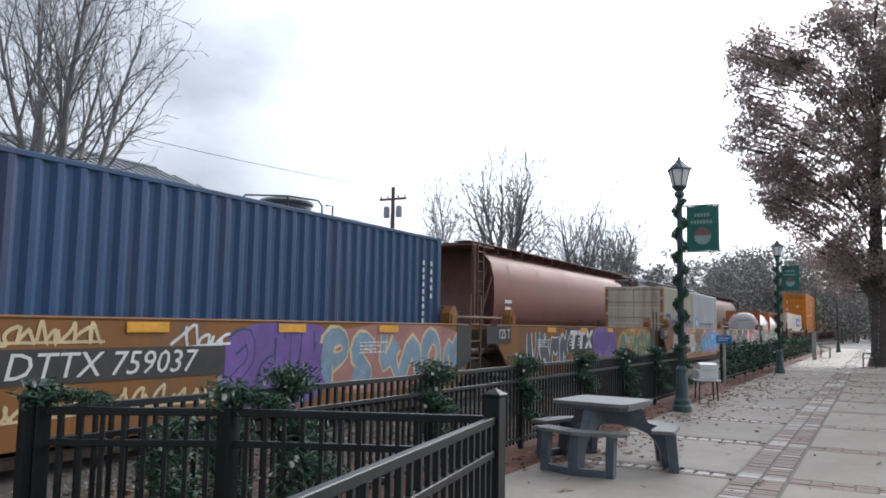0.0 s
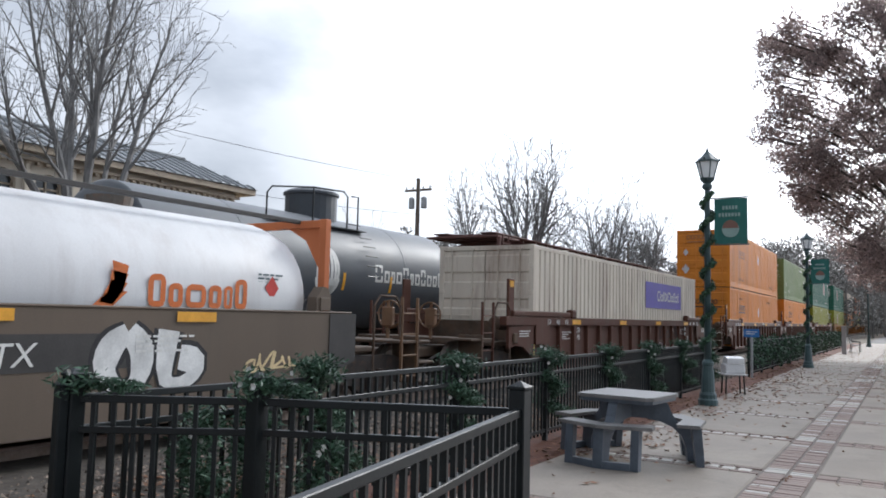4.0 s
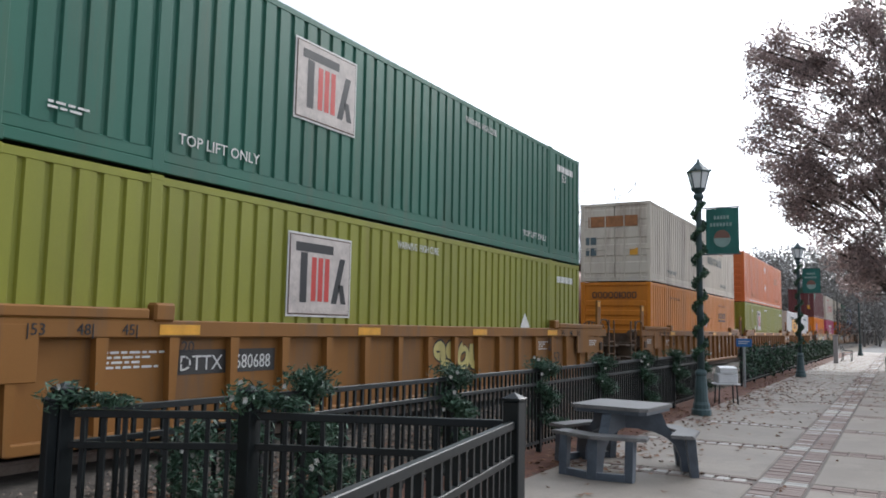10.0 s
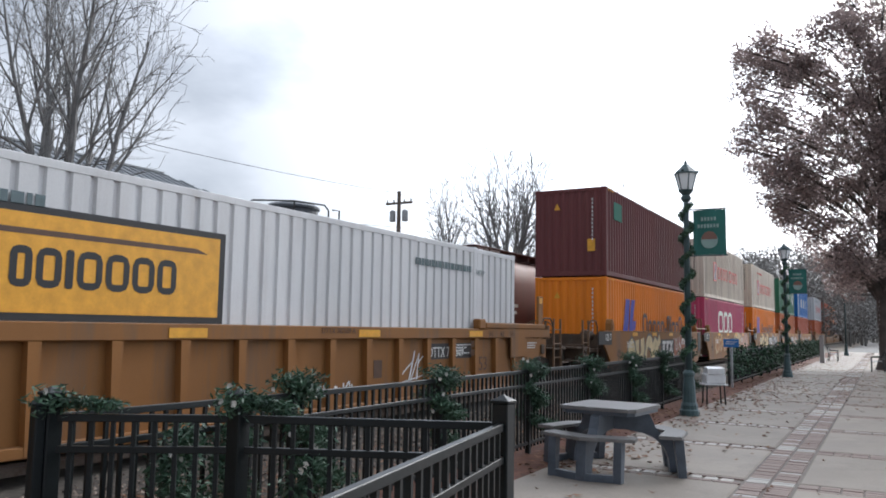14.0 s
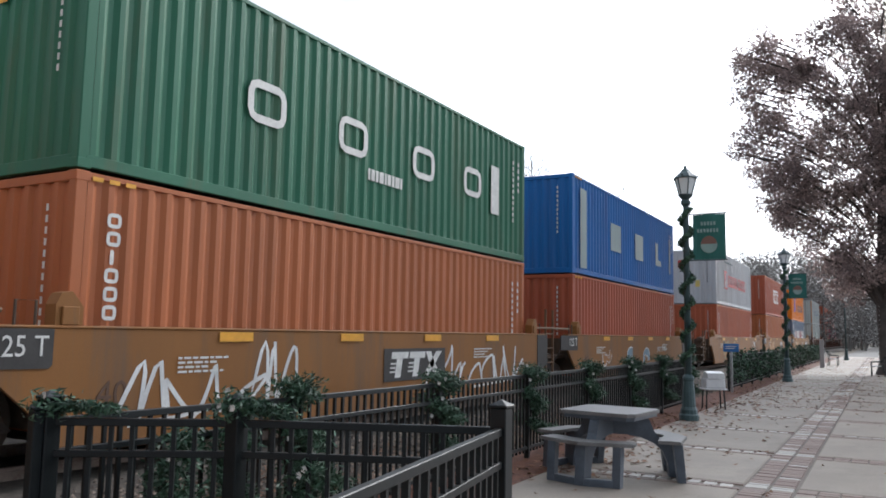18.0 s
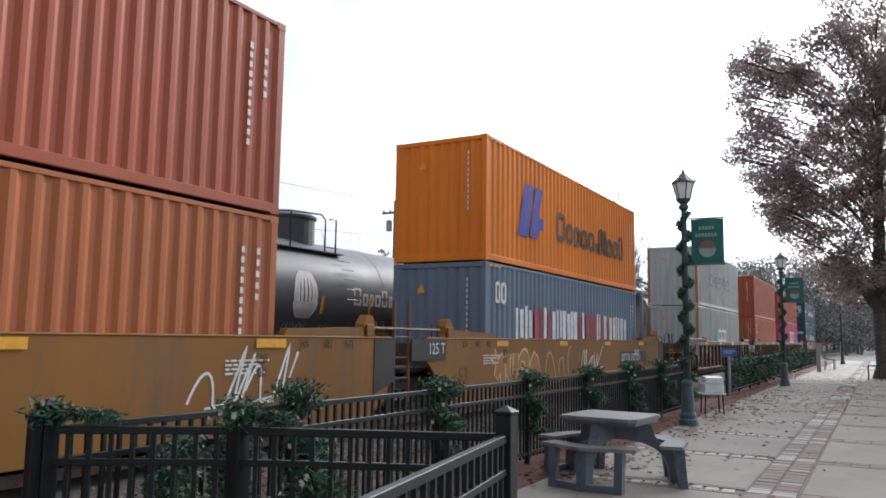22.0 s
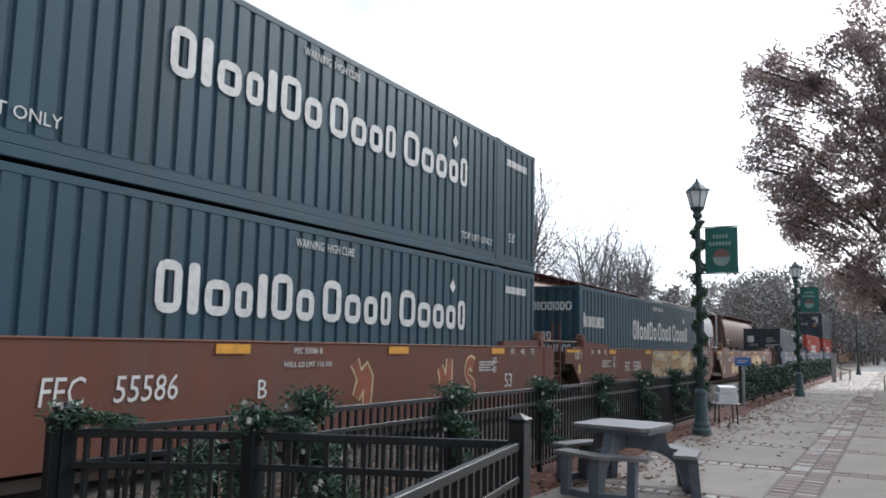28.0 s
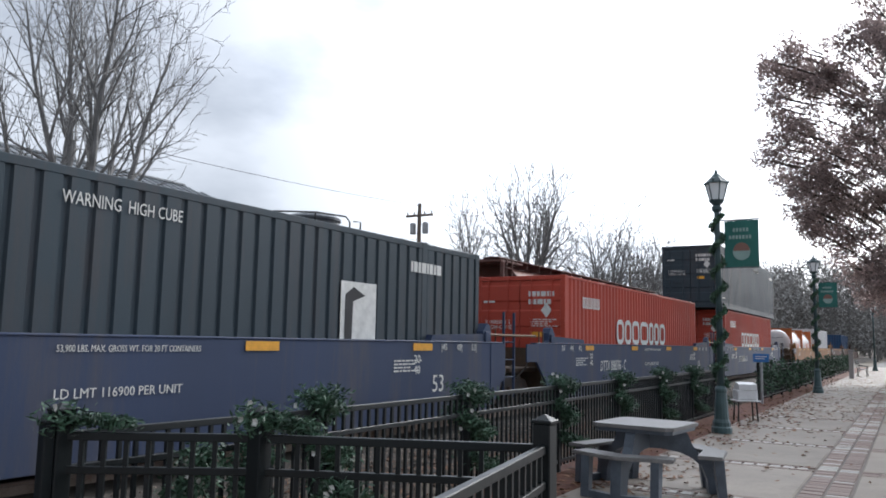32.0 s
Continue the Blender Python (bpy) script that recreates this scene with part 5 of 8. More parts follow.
        flat_panel("repaint_patch", w, LETTER_BR, 2.2, 2.45, 0.64, 0.94, 1.381)
        if n == 2:
            flat_panel("number_panel", w, DARKPANEL, 3.95, 5.75, 0.9, 1.2, 1.381)
            lettering("DTTX 787509", 0.28, LETTER_W, w, (1.389, 3.98, 0.94), width=0.85)
            lettering("NWG33C", 0.26, LETTER_BR, w, (1.387, 0.1, 0.6), width=0.8)
        if n == 1:
            mark_bars(w, 1.387, 0.6, 0.62, 0.36, 1.0)
    y = 199.4
    c, x, hl = load(y, 0, L53, ORANGE, "hrib", "orange fifty-three-foot container with a barred front end")
    nine_blocks(c, x, 3.8, 1.80, 0.27, LETTER_BR)
    lettering("STACK 3 HIGH ONLY", 0.17, LETTER_DO, c, (x, hl - 4.2, 2.35))
    lettering("STACK 3 HIGH ONLY", 0.17, LETTER_DO, c, (x, -hl + 2.6, 2.35))
    lettering("53'", 0.26, LETTER_DO, c, (x, hl - 1.5, 1.3))
    placard(c, 1.0, 1.6, x, 0.28, GREY)
    word_blocks([0.75, 0.75, 0.75, 0.8, 0.65, 0.3, 0.75, 0.65, 0.75], 0.24, LETTER_BR, c, (-0.85, -hl - 0.01, 2.3), ON_END)
    c, x, hl = load(y, 1, L53, WHITE, "door", "rust-streaked white fifty-three-foot container stacked on an orange one")
    flat_panel("logo_panel", c, LETTER_DO, 1.6, 5.0, 2.0, 2.6, x)
    flat_panel("logo_panel", c, WHITE, 1.68, 4.92, 2.06, 2.54, x + 0.004)
    word_blocks([0.4, 0.6, 0.7, 0.7, 0.7, 0.6], 0.36, LETTER_DG, c, (x + 0.012, 2.2, 2.14))
    lettering("Intermodal", 0.74, LETTER_DG, c, (x + 0.004, 1.45, 1.38), width=1.0)
    top_lift(c, x, hl, LETTER_DG)
    flat_panel("logo_panel", c, LETTER_DO, -1.0, 0.85, 2.0, 2.4, -hl + 0.005, facing="end")
    for zz in (1.35, 0.95):
        flat_panel("notice", c, LETTER_DG, -1.1, -0.7, zz, zz + 0.28, -hl + 0.004, facing="end")
    flat_panel("notice", c, LETTER_Y, 0.55, 0.85, 0.95, 1.2, -hl + 0.004, facing="end")
    y = 218.9
    c, x, hl = load(y, 0, L53, LIME, "corr", "lime green fifty-three-foot container with a white framed mark")
    high_cube(c, x, hl, 2.52, -0.93)
    logo_board(c, x, -3.70, 1.38, 0.87)
    placard(c, -hl + 3.5, 1.3, x, 0.32)
    lettering("WTP", 0.16, LETTER_W, c, (x, -hl + 2.4, 2.4))
    placard(c, 0.1, 1.4, -hl - 0.01, 0.24, facing="end")
    flat_panel("logo_panel", c, LETTER_W, -0.4, 0.35, 1.8, 2.2, -hl - 0.008, facing="end")
    c, x, hl = load(y, 1, L53, ORANGE_RED, "hrib", "bright orange fifty-three-foot container stacked on a lime one")
    top_lift(c, x, hl, LETTER_DO)
    nine_blocks(c, x, 4.0, 1.80, 0.25, LETTER_DO)
    placard(c, -0.2, 2.35, x, 0.28)
    placard(c, -0.2, 1.15, x, 0.28)
    q = Shape()
    for i in range(22):
        q.box(x, x + 0.004, -hl + 1.6 + i * 0.62, -hl + 1.95 + i * 0.62, 0.12, 0.19)
    part("reflector_strip", q, LETTER_W, c)
    placard(c, -0.85, 1.75, -hl + 0.01, 0.2, GREY, "end")
    placard(c, -0.85, 0.6, -hl + 0.01, 0.2, GREY, "end")
    y = 238.15
    c, x, hl = load(y, 0, L53, CLEAN_WHITE, "hrib", "clean white fifty-three-foot container with a yellow panel")
    flat_panel("logo_frame", c, LETTER_K, -5.1, -1.2, 1.18, 2.36, x)
    flat_panel("logo_panel", c, LETTER_Y, -5.0, -1.3, 1.26, 2.28, x + 0.005)
    word_blocks([0.5, 0.6, 0.2, 0.65, 0.65, 0.65, 0.6], 0.42, LETTER_K, c, (x + 0.012, -4.1, 1.52), span=2.1)
    part("logo_mark", Shape().add([(x + 0.011, -4.8, 2.06), (x + 0.011, -1.5, 2.06), (x + 0.011, -1.7, 2.12), (x + 0.011, -4.6, 2.12)], [(0, 1, 2, 3)]), LETTER_BR, c)
    flat_panel("logo_panel", c, LETTER_Y, -0.75, 0.55, 2.1, 2.45, -hl + 0.005, facing="end")
    lettering("Intermodal", 0.20, LETTER_DG, c, (-0.6, -hl + 0.006, 1.85), ON_END)
    placard(c, -0.8, 0.9, -hl, 0.25, GREY, "end")
    small_print(c, -6.0, 2.35, 1, 2.2, x, LETTER_DG, h=0.13)
    small_print(c, 3.6, 2.35, 1, 2.2, x, LETTER_DG, h=0.13)
    lettering("WTP", 0.18, LETTER_DG, c, (x, hl - 2.0, 2.3))
    # five-pack 40, tan smooth
    ys = [259.55, 275.0, 290.9, 306.45, 322.05]
    ups = [(DKRED, "dark red"), (WHITE, "stained white"), (WHITE, "stained white"), (DEEP_GREEN, "green"), (BLUE, "bright blue")]
    los = [(BRIGHT_ORANGE, "bright orange"), (PINK, "magenta pink"), (BRIGHT_ORANGE, "bright orange"), (BROWNRED, "brown-red"), (RED, "brick red")]
    for n, y in enumerate(ys):
        fr, re_ = ("end" if n == 0 else "link"), ("end" if n == 4 else "link")
        w = well_unit(y, smooth, h40, W_TAN, fr, re_, "smooth tan steel well car sprayed with white and grey graffiti", panel=DARKPANEL)
        marks(w, h40)
        if n == 4:
            for j, yy in enumerate((-4.3, -1.9, 0.3)):
                graffiti(w, yy, yy + 0.9, 0.5, 1.1, 1.472, ("white", "slate" if j else "tan", "teal"), 130 + j, 1)
            lettering("DTTX 744576", 0.24, LETTER_W, w, (1.482, 2.2, 0.92))
        else:
            if n == 3:
                for j, (ya, yb) in enumerate(((-5.6, -4.0), (-3.9, -2.6), (0.9, 2.6), (2.7, 5.6))):
                    scrawl(w, ya, yb, 0.42, 1.36, 1.472, "white", 120 + j, 0.06)
            elif n == 1:
                graffiti(w, -4.8, -0.8, 0.32, 1.44, 1.472, ("cream", "tan", "grey"), 101, 4)
                graffiti(w, 0.75, 3.0, 0.32, 1.45, 1.472, ("brick", "cream", "white"), 111, 2, "cream")
                graffiti(w, 2.9, 5.6, 0.34, 1.44, 1.477, ("brick", "blush", "white"), 112, 4, "blush")
            else:
                graffiti(w, -4.8, -0.5, 0.32, 1.46, 1.472, ("ash", "cream", "white"), 100 + n, 4)
                graffiti(w, 1.7, 4.7, 0.32, 1.45, 1.472, ("white", "ash" if n == 2 else "brick", "white"), 110 + n, 3)
            flat_panel("number_panel", w, DARKPANEL, -0.35, 1.75, 0.64, 1.2, 1.480)
            mark_bars(w, 1.488, -0.2, 0.70, 0.44, 1.75)
        c, x, hl = load(y, 0, L40, los[n][0], "corr", los[n][1] + " ribbed forty-foot container " + ONRAIL)
        iso_marks(c, x, hl)
        if los[n][0] is BRIGHT_ORANGE:
            ship_logo(c, x, -4.45, 0.95, 1.3)
            word_blocks(LONG_NAME[0], 0.82, LETTER_BR, c, (x + 0.006, -1.92, 1.0), caps=LONG_NAME[1], span=6.2)
        elif n == 1:
            word_blocks([0.9, 0.8, 0.75], 1.25, LETTER_W, c, (x + 0.006, -2.6, 1.05), span=4.2)
        elif n == 3:
            name_column(c, x, hl)
        c, x, hl = load(y, 1, L40, ups[n][0], "corr", ups[n][1] + " ribbed forty-foot container stacked on another")
        iso_marks(c, x, hl, LETTER_K if ups[n][0] is WHITE else LETTER_W)
        if n in (1, 2):
            red_name(c, x)
            small_print(c, -3.64, 2.38, 1, 2.4, x, LETTER_R, h=0.10)
        if n == 0:
            flat_panel("logo_panel", c, LETTER_G, -hl + 0.8, -hl + 1.7, 1.9, 2.5, x)
            flat_panel("notice", c, LETTER_Y, 0.6, 0.85, 0.8, 1.2, -hl - 0.006, facing="end")
        if n == 3:
            for i, (yy, sc) in enumerate(((-3.55, 1), (-1.45, 1), (0.84, 1), (2.89, 1))):
                word_blocks([1.3], 0.62, LETTER_W, c, (x + 0.006, yy, 1.18), name="logo_mark")
            flat_panel("logo_panel", c, LETTER_W, 4.2, 4.6, 0.95, 2.05, x + 0.002)
            small_print(c, -0.6, 0.85, 1, 1.1, x, LETTER_W, h=0.2)
        if n == 4:
            for y0, y1, z0, z1 in ((-5.45, -4.9, 0.2, 2.55), (-2.54, -1.43, 1.0, 1.9), (0.31, 1.34, 0.96, 1.88), (3.13, 3.5, 0.98, 1.86), (3.5, 3.95, 0.98, 1.2), (5.3, 5.5, 0.8, 2.2)):
                flat_panel("painted_patch", c, PATCH, y0, y1, z0, z1, x)
    # three-pack 53 with 40s, tan smooth
    for n, (y, up, lo, ul, ll) in enumerate(((343.8, GREY, CORAL, "pale grey", "coral brown"), (363.15, RED, BROWNRED, "dull red", "rust brown"), (382.2, BRIGHT_ORANGE, GREYBLUE, "bright orange", "slate blue"))):
        w = well_unit(y, smooth, 8.35, W_GOLD if n else W_TAN, "end" if n == 0 else "link", "end" if n == 2 else "link", "smooth yellow-tan steel well car with faded tags", panel=DARKPANEL if n else W_TAN)
        marks(w, 8.35, material=LETTER_BR)
        if n == 1:
            flat_panel("number_panel", w, DARKPANEL, 0.1, 1.7, 0.72, 1.2, 1.474)
            mark_bars(w, 1.480, 0.2, 0.79, 0.34, 1.35)
        else:
            flat_panel("number_panel", w, DARKPANEL, -4.85 if n == 0 else 3.2, -1.65 if n == 0 else 6.4, 0.74, 1.13, 1.474)
            lettering("DTTX 727329", 0.34, LETTER_W, w, (1.480, -4.72 if n == 0 else 3.35, 0.82), shear=0.2, width=1.12)
        scrawl(w, -3.2, -1.2, 0.4, 1.4, 1.472, "cream", 140 + n)
        scrawl(w, 4.4 if n != 2 else -0.5, 6.2 if n != 2 else 1.4, 0.6, 1.4, 1.472, "white", 145 + n, 0.04)
        graffiti(w, -6.2, -3.6, 0.4, 1.3, 1.472, ("green" if n == 0 else "cream", "tan", "tan"), 150 + n, 4)
        c, x, hl = load(y, 0, L40, lo, "corr", ll + " ribbed forty-foot container " + ONRAIL)
        iso_marks(c, x, hl)
        if n < 2:
            name_column(c, x, hl)
        else:
            rng = random.Random(160)
            yy = -4.45
            while yy < 4.6:
                wide = rng.uniform(0.10, 0.30)
                flat_panel("graffiti_stroke", c, SPRAY["white" if rng.random() < 0.6 else "red"], yy, yy + wide, 1.15 + rng.uniform(0, 0.06), 1.98 - rng.uniform(0, 0.12), x)
                yy += wide + rng.uniform(0.04, 0.16)
            word_blocks([0.5, 0.6], 0.5, LETTER_W, c, (x + 0.006, -5.6, 1.97), name="painted_patch")
        c, x, hl = load(y, 1, L40, up, "corr", ul + " ribbed forty-foot container stacked on another")
        iso_marks(c, x, hl, LETTER_K if up is GREY else LETTER_W)
        if n == 0:
            red_name(c, x)
            small_print(c, -3.64, 2.38, 1, 2.4, x, LETTER_DG, h=0.10)
        elif n == 1:
            word_blocks([0.75, 0.95, 0.95], 0.85, LETTER_W, c, (x + 0.006, -1.3, 1.0), span=3.1)
            part("underline", Shape().add([(x + 0.006, -1.3, 1.9), (x + 0.006, 1.8, 1.95), (x + 0.006, 1.8, 2.05), (x + 0.006, -1.3, 2.05)], [(0, 1, 2, 3)]), LETTER_W, c)
        else:
            ship_logo(c, x, -4.36, 0.78, 1.35)
            word_blocks(LONG_NAME[0], 0.82, LETTER_BR, c, (x + 0.006, -1.74, 0.93), caps=LONG_NAME[1], span=6.3)
    # three-pack 53 with 40s, brown ribbed
    for n, (y, up, lo, ul, ll) in enumerate(((405.5, SLATE_GREY, SLATE_GREY, "rust-edged pale grey", "rust-edged pale grey"), (424.95, RED, CORAL, "dull red", "coral brown"), (444.3, RED, PINK, "dull red", "magenta pink"))):
        w = well_unit(y, rib, 8.35, W_BROWN, "end" if n == 0 else "link", "end" if n == 2 else "link", "dark red-brown ribbed steel well car")
        marks(w, 8.35, rib=True)
        lettering("NRWK\n120594", 0.30, LETTER_W, w, (1.387, -4.80, 0.98), width=0.80)
        lettering("ACB"[n], 0.36, LETTER_W, w, (1.387, 1.3, 0.80))
        lettering("125T", 0.36, LETTER_W, w, (1.387, -7.62, 0.55))
        c, x, hl = load(y, 0, L40, lo, "corr", ll + " ribbed forty-foot container " + ONRAIL, height=2.89)
        iso_marks(c, x, hl)
        if n == 0:
            word_blocks([1.0, 0.85, 0.6], 0.66, LETTER_W, c, (x + 0.006, -1.03, 1.15), span=2.5)
            part("logo_mark", Shape().add([(x + 0.006, -2.1, 1.15), (x + 0.006, -1.4, 1.15), (x + 0.006, -1.3, 1.8), (x + 0.006, -2.3, 1.9), (x + 0.006, -2.2, 1.65), (x + 0.006, -1.75, 1.6)], [(0, 1, 5), (1, 2, 5), (2, 3, 4, 5)]), LETTER_G, c)
        if n == 1:
            flat_panel("logo_panel", c, LETTER_W, -hl + 0.60, -hl + 1.04, 1.82, 2.36, x)
            flat_panel("logo_panel", c, LETTER_N, -hl + 0.63, -hl + 1.01, 1.93, 2.32, x + 0.005)
            part("logo_mark", Shape().add([(x + 0.011, -hl + 0.67, 2.0), (x + 0.011, -hl + 0.96, 2.14), (x + 0.011, -hl + 0.98, 2.24), (x + 0.011, -hl + 0.71, 2.10)], [(0, 1, 2, 3)]), LETTER_Y, c)
        if n == 2:
            word_blocks([0.9, 0.8, 0.75], 1.15, LETTER_W, c, (x + 0.006, -1.6, 1.05), span=4.0)
        c, x, hl = load(y, 1, L40, up, "corr", ul + " ribbed forty-foot container stacked on another")
        iso_marks(c, x, hl)
        if n == 0:
            for i, yy in enumerate((-2.87, -1.62, -0.38, 0.85, 2.05)):
                word_blocks([1.15], 0.65, LETTER_N, c, (x + 0.006, yy, 1.12), name="logo_mark")
            word_blocks([0.9, 0.9, 0.9, 0.9], 0.26, LETTER_DG, c, (x + 0.006, -4.67, 2.25), name="logo_mark", span=1.2)
            ship_logo(c, x, -5.4, 2.1, 0.45, LETTER_DG)
    # three-pack 53, red-brown smooth
    for n, y in enumerate((468.2, 487.45, 506.9)):
        w = well_unit(y, smooth, 8.35, W_RED, "end" if n == 0 else "link", "end" if n == 2 else "link", ("empty " if n == 2 else "") + "smooth red-brown steel well car with bold white numbers", panel=W_RED)
        marks(w, 8.35)
        lettering("FEC", 0.42, LETTER_W, w, (1.480, -4.52, 0.80), shear=0.1, width=0.75)
        lettering("55586", 0.42, LETTER_W, w, (1.480, -3.66, 0.80), shear=0.1, width=0.85)
        lettering("BCA"[n], 0.36, LETTER_W, w, (1.480, -1.46, 0.74))
        lettering("FEC 55586 " + "BCA"[n], 0.12, LETTER_W, w, (1.480, -0.75, 1.33))
        lettering("WELL LD LMT 116,100", 0.11, LETTER_W, w, (1.480, -0.95, 1.14))
        lettering("125 T", 0.24, LETTER_W, w, (1.490, -8.95, 1.20))
        flat_panel("sticker", w, STICKER, -8.62, -8.48, 0.82, 1.05, 1.474)
        flat_panel("reflector", w, LETTER_Y, -9.5, -8.5, 1.37, 1.44, 1.486)
        if n == 0:
            for j, yy in enumerate((0.6, 3.2, 4.2)):
                graffiti(w, yy, yy + 0.55, 0.4, 1.35, 1.472, ("cream", "brick", "cream"), 170 + j, 1)
        elif n == 1:
            mural(w)
        else:
            graffiti(w, -5.95, -4.1, 0.28, 0.98, 1.472, ("brick", "cream", "teal"), 176, 4)
            lettering("53", 0.46, LETTER_W, w, (1.480, -8.0, 0.42))
            graffiti(w, 0.55, 4.2, 0.34, 1.42, 1.472, ("brick", "cream", "yellow"), 177, 4)
            lettering("HELZ - KIDZ", 0.24, SPRAY["white"], w, (1.480, -2.38, 1.23), shear=0.15, width=0.82)
        for lvl in ((0, 1), (0,), ())[n]:
            c, x, hl = load(y, lvl, L53, TEAL_NAVY, "door" if lvl else "corr", "dark teal fifty-three-foot container with white lettering" + (" stacked on another" if lvl else ""))
            for y0, sp, wd, cp in ((-3.05, 2.9, [0.55, 0.25, 0.6, 0.45, 0.25, 0.6, 0.55], [1, 1, .72, .72, .95, 1, .72]), (0.05, 1.85, [0.6, 0.55, 0.5, 0.4], [1, .72, .72, .9]), (2.17, 2.4, [0.7, 0.6, 0.55, 0.5, 0.4], [1, .72, .72, .72, .9])):
                word_blocks(wd, 0.64, LETTER_W, c, (x + 0.006, y0, 1.48), caps=cp, gap=0.13, span=sp)
            placard(c, 4.05, 2.32, x, 0.14)
            word_blocks([0.35, 0.6, 0.55, 0.4, 0.75, 0.6, 0.15, 0.5, 0.6, 0.75], 0.42, LETTER_W, c, (x + 0.006, -hl + 0.3, 1.75), span=1.75, caps=[1, .75, .75, .75, .75, .75, .2, .75, .75, .75], gap=0.1)
            high_cube(c, x, hl, 2.55, -0.6)
            top_lift(c, x, hl)
            lettering("53'", 0.30, LETTER_W, c, (x, hl - 1.5, 0.6))
            if lvl:
                gate_marks(c, hl)
            else:
                word_blocks([0.35, 0.6, 0.55, 0.4, 0.75, 0.6, 0.15, 0.5, 0.6, 0.75], 0.24, LETTER_W, c, (-0.4, -hl - 0.006, 2.2), ON_END, gap=0.1)
                word_blocks([0.55, 0.2, 0.6, 0.4, 0.2, 0.6, 0.55], 0.26, LETTER_W, c, (-0.5, -hl - 0.006, 1.35), ON_END, gap=0.1)
                word_blocks([0.6, 0.55, 0.5, 0.4, 0.25, 0.7, 0.6, 0.55, 0.5, 0.4], 0.26, LETTER_W, c, (-0.5, -hl - 0.006, 1.0), ON_END, gap=0.1)
                placard(c, -0.8, 1.85, -hl - 0.01, 0.25, facing="end")
    # three-pack 53, dark blue smooth
    for n, y in enumerate((530.3, 549.85, 569.4)):
        w = well_unit(y, smooth, 8.35, W_BLUE, "end" if n == 0 else "link", "end" if n == 2 else "link", "smooth dark blue steel well car with white stencils", panel=W_BLUE)
        marks(w, 8.35)
        lettering("DTTX 888596 - " + "BCA"[n], 0.40, LETTER_W, w, (1.480, -4.95, 0.78), shear=0.2, width=0.72)
        lettering("53,900 LBS. MAX. GROSS WT. FOR 20 FT CONTAINERS", 0.10, LETTER_W, w, (1.480, -0.9, 1.32), width=0.75)
        lettering("LD LMT 116900 PER UNIT", 0.14, LETTER_W, w, (1.480, -0.9, 0.86))
        if n == 0:
            c, x, hl = load(y, 0, L53, BLACKBOX, "door", "black-green fifty-three-foot container with white stencils")
            lettering("XFEU\n668576", 0.21, LETTER_W, c, (0.29, -hl - 0.006, 2.08), ON_END)
            small_print(c, 0.25, 1.66, 3, 0.9, -hl - 0.004, LETTER_W, 0.09, 0.05, "end")
            flat_panel("notice", c, LETTER_W, -1.02, -0.56, 1.85, 2.33, -hl + 0.004, facing="end")
            lettering("WARNING\nHIGH CUBE", 0.13, LETTER_W, c, (-0.93, -hl - 0.006, 1.66), ON_END)
            lettering("WARNING  HIGH CUBE", 0.20, LETTER_W, c, (x, -0.85, 2.5), width=0.72)
            lettering("WTP", 0.18, LETTER_W, c, (x, -hl + 2.2, 2.35))
            small_print(c, 5.6, 2.35, 1, 1.0, x, LETTER_W, h=0.18)
            flat_panel("logo_panel", c, LETTER_W, 3.7, 4.6, 1.12, 2.05, x)
            part("logo_mark", Shape().add([(x + 0.010, 3.8, 1.15), (x + 0.010, 3.98, 1.15), (x + 0.010, 4.0, 1.75), (x + 0.010, 4.3, 1.85), (x + 0.010, 4.0, 1.97), (x + 0.010, 3.8, 1.85)], [(0, 1, 2, 5), (2, 3, 4, 5)]), LETTER_K, c)
        else:
            c, x, hl = load(y, 0, L45, SIGNAL_RED, "door", "orange-red forty-five-foot container with white wordmark", width=2.5)
            word_blocks([0.7, 0.7, 0.8, 0.95, 0.55, 0.6, 0.75], 0.72, LETTER_W, c, (x + 0.006, -2.9, 1.18), span=5.2)
            word_blocks([0.4] * 9, 0.3, LETTER_W, c, (x + 0.006, -hl + 1.2, 2.1), name="logo_mark")
            gate_marks(c, hl)
            if n == 2:
                c, x, hl = load(y, 1, L53, BLACKBOX, "door", "black-green fifty-three-foot container stacked on an orange-red one")
                gate_marks(c, hl)
                high_cube(c, x, hl, 2.4, 1.0)
    # tail of the train
    for n, (y, mt, lab) in enumerate(((592.6, W_TAN, "tan steel well car with white tank containers"), (608.0, W_TAN, "tan steel well car with a white box"), (623.4, W_BROWN, "empty brown steel well car"), (638.8, W_BROWN, "brown steel well car"), (654.2, W_BROWN, "empty brown steel well car"))):
        w = well_unit(y, smooth, h40, mt, "end" if n == 0 else "link", "end" if n == 4 else "link", lab, panel=DARKPANEL)
        marks(w, h40)
        if n == 0:
            for dy in (-3.1, 3.1):
                tank_box(y + dy)
        if n in (1, 3):
            load(y, 0, L40, CLEAN_WHITE if n == 1 else NAVY, "corr", ("white" if n == 1 else "dark blue") + " ribbed forty-foot container in a well")


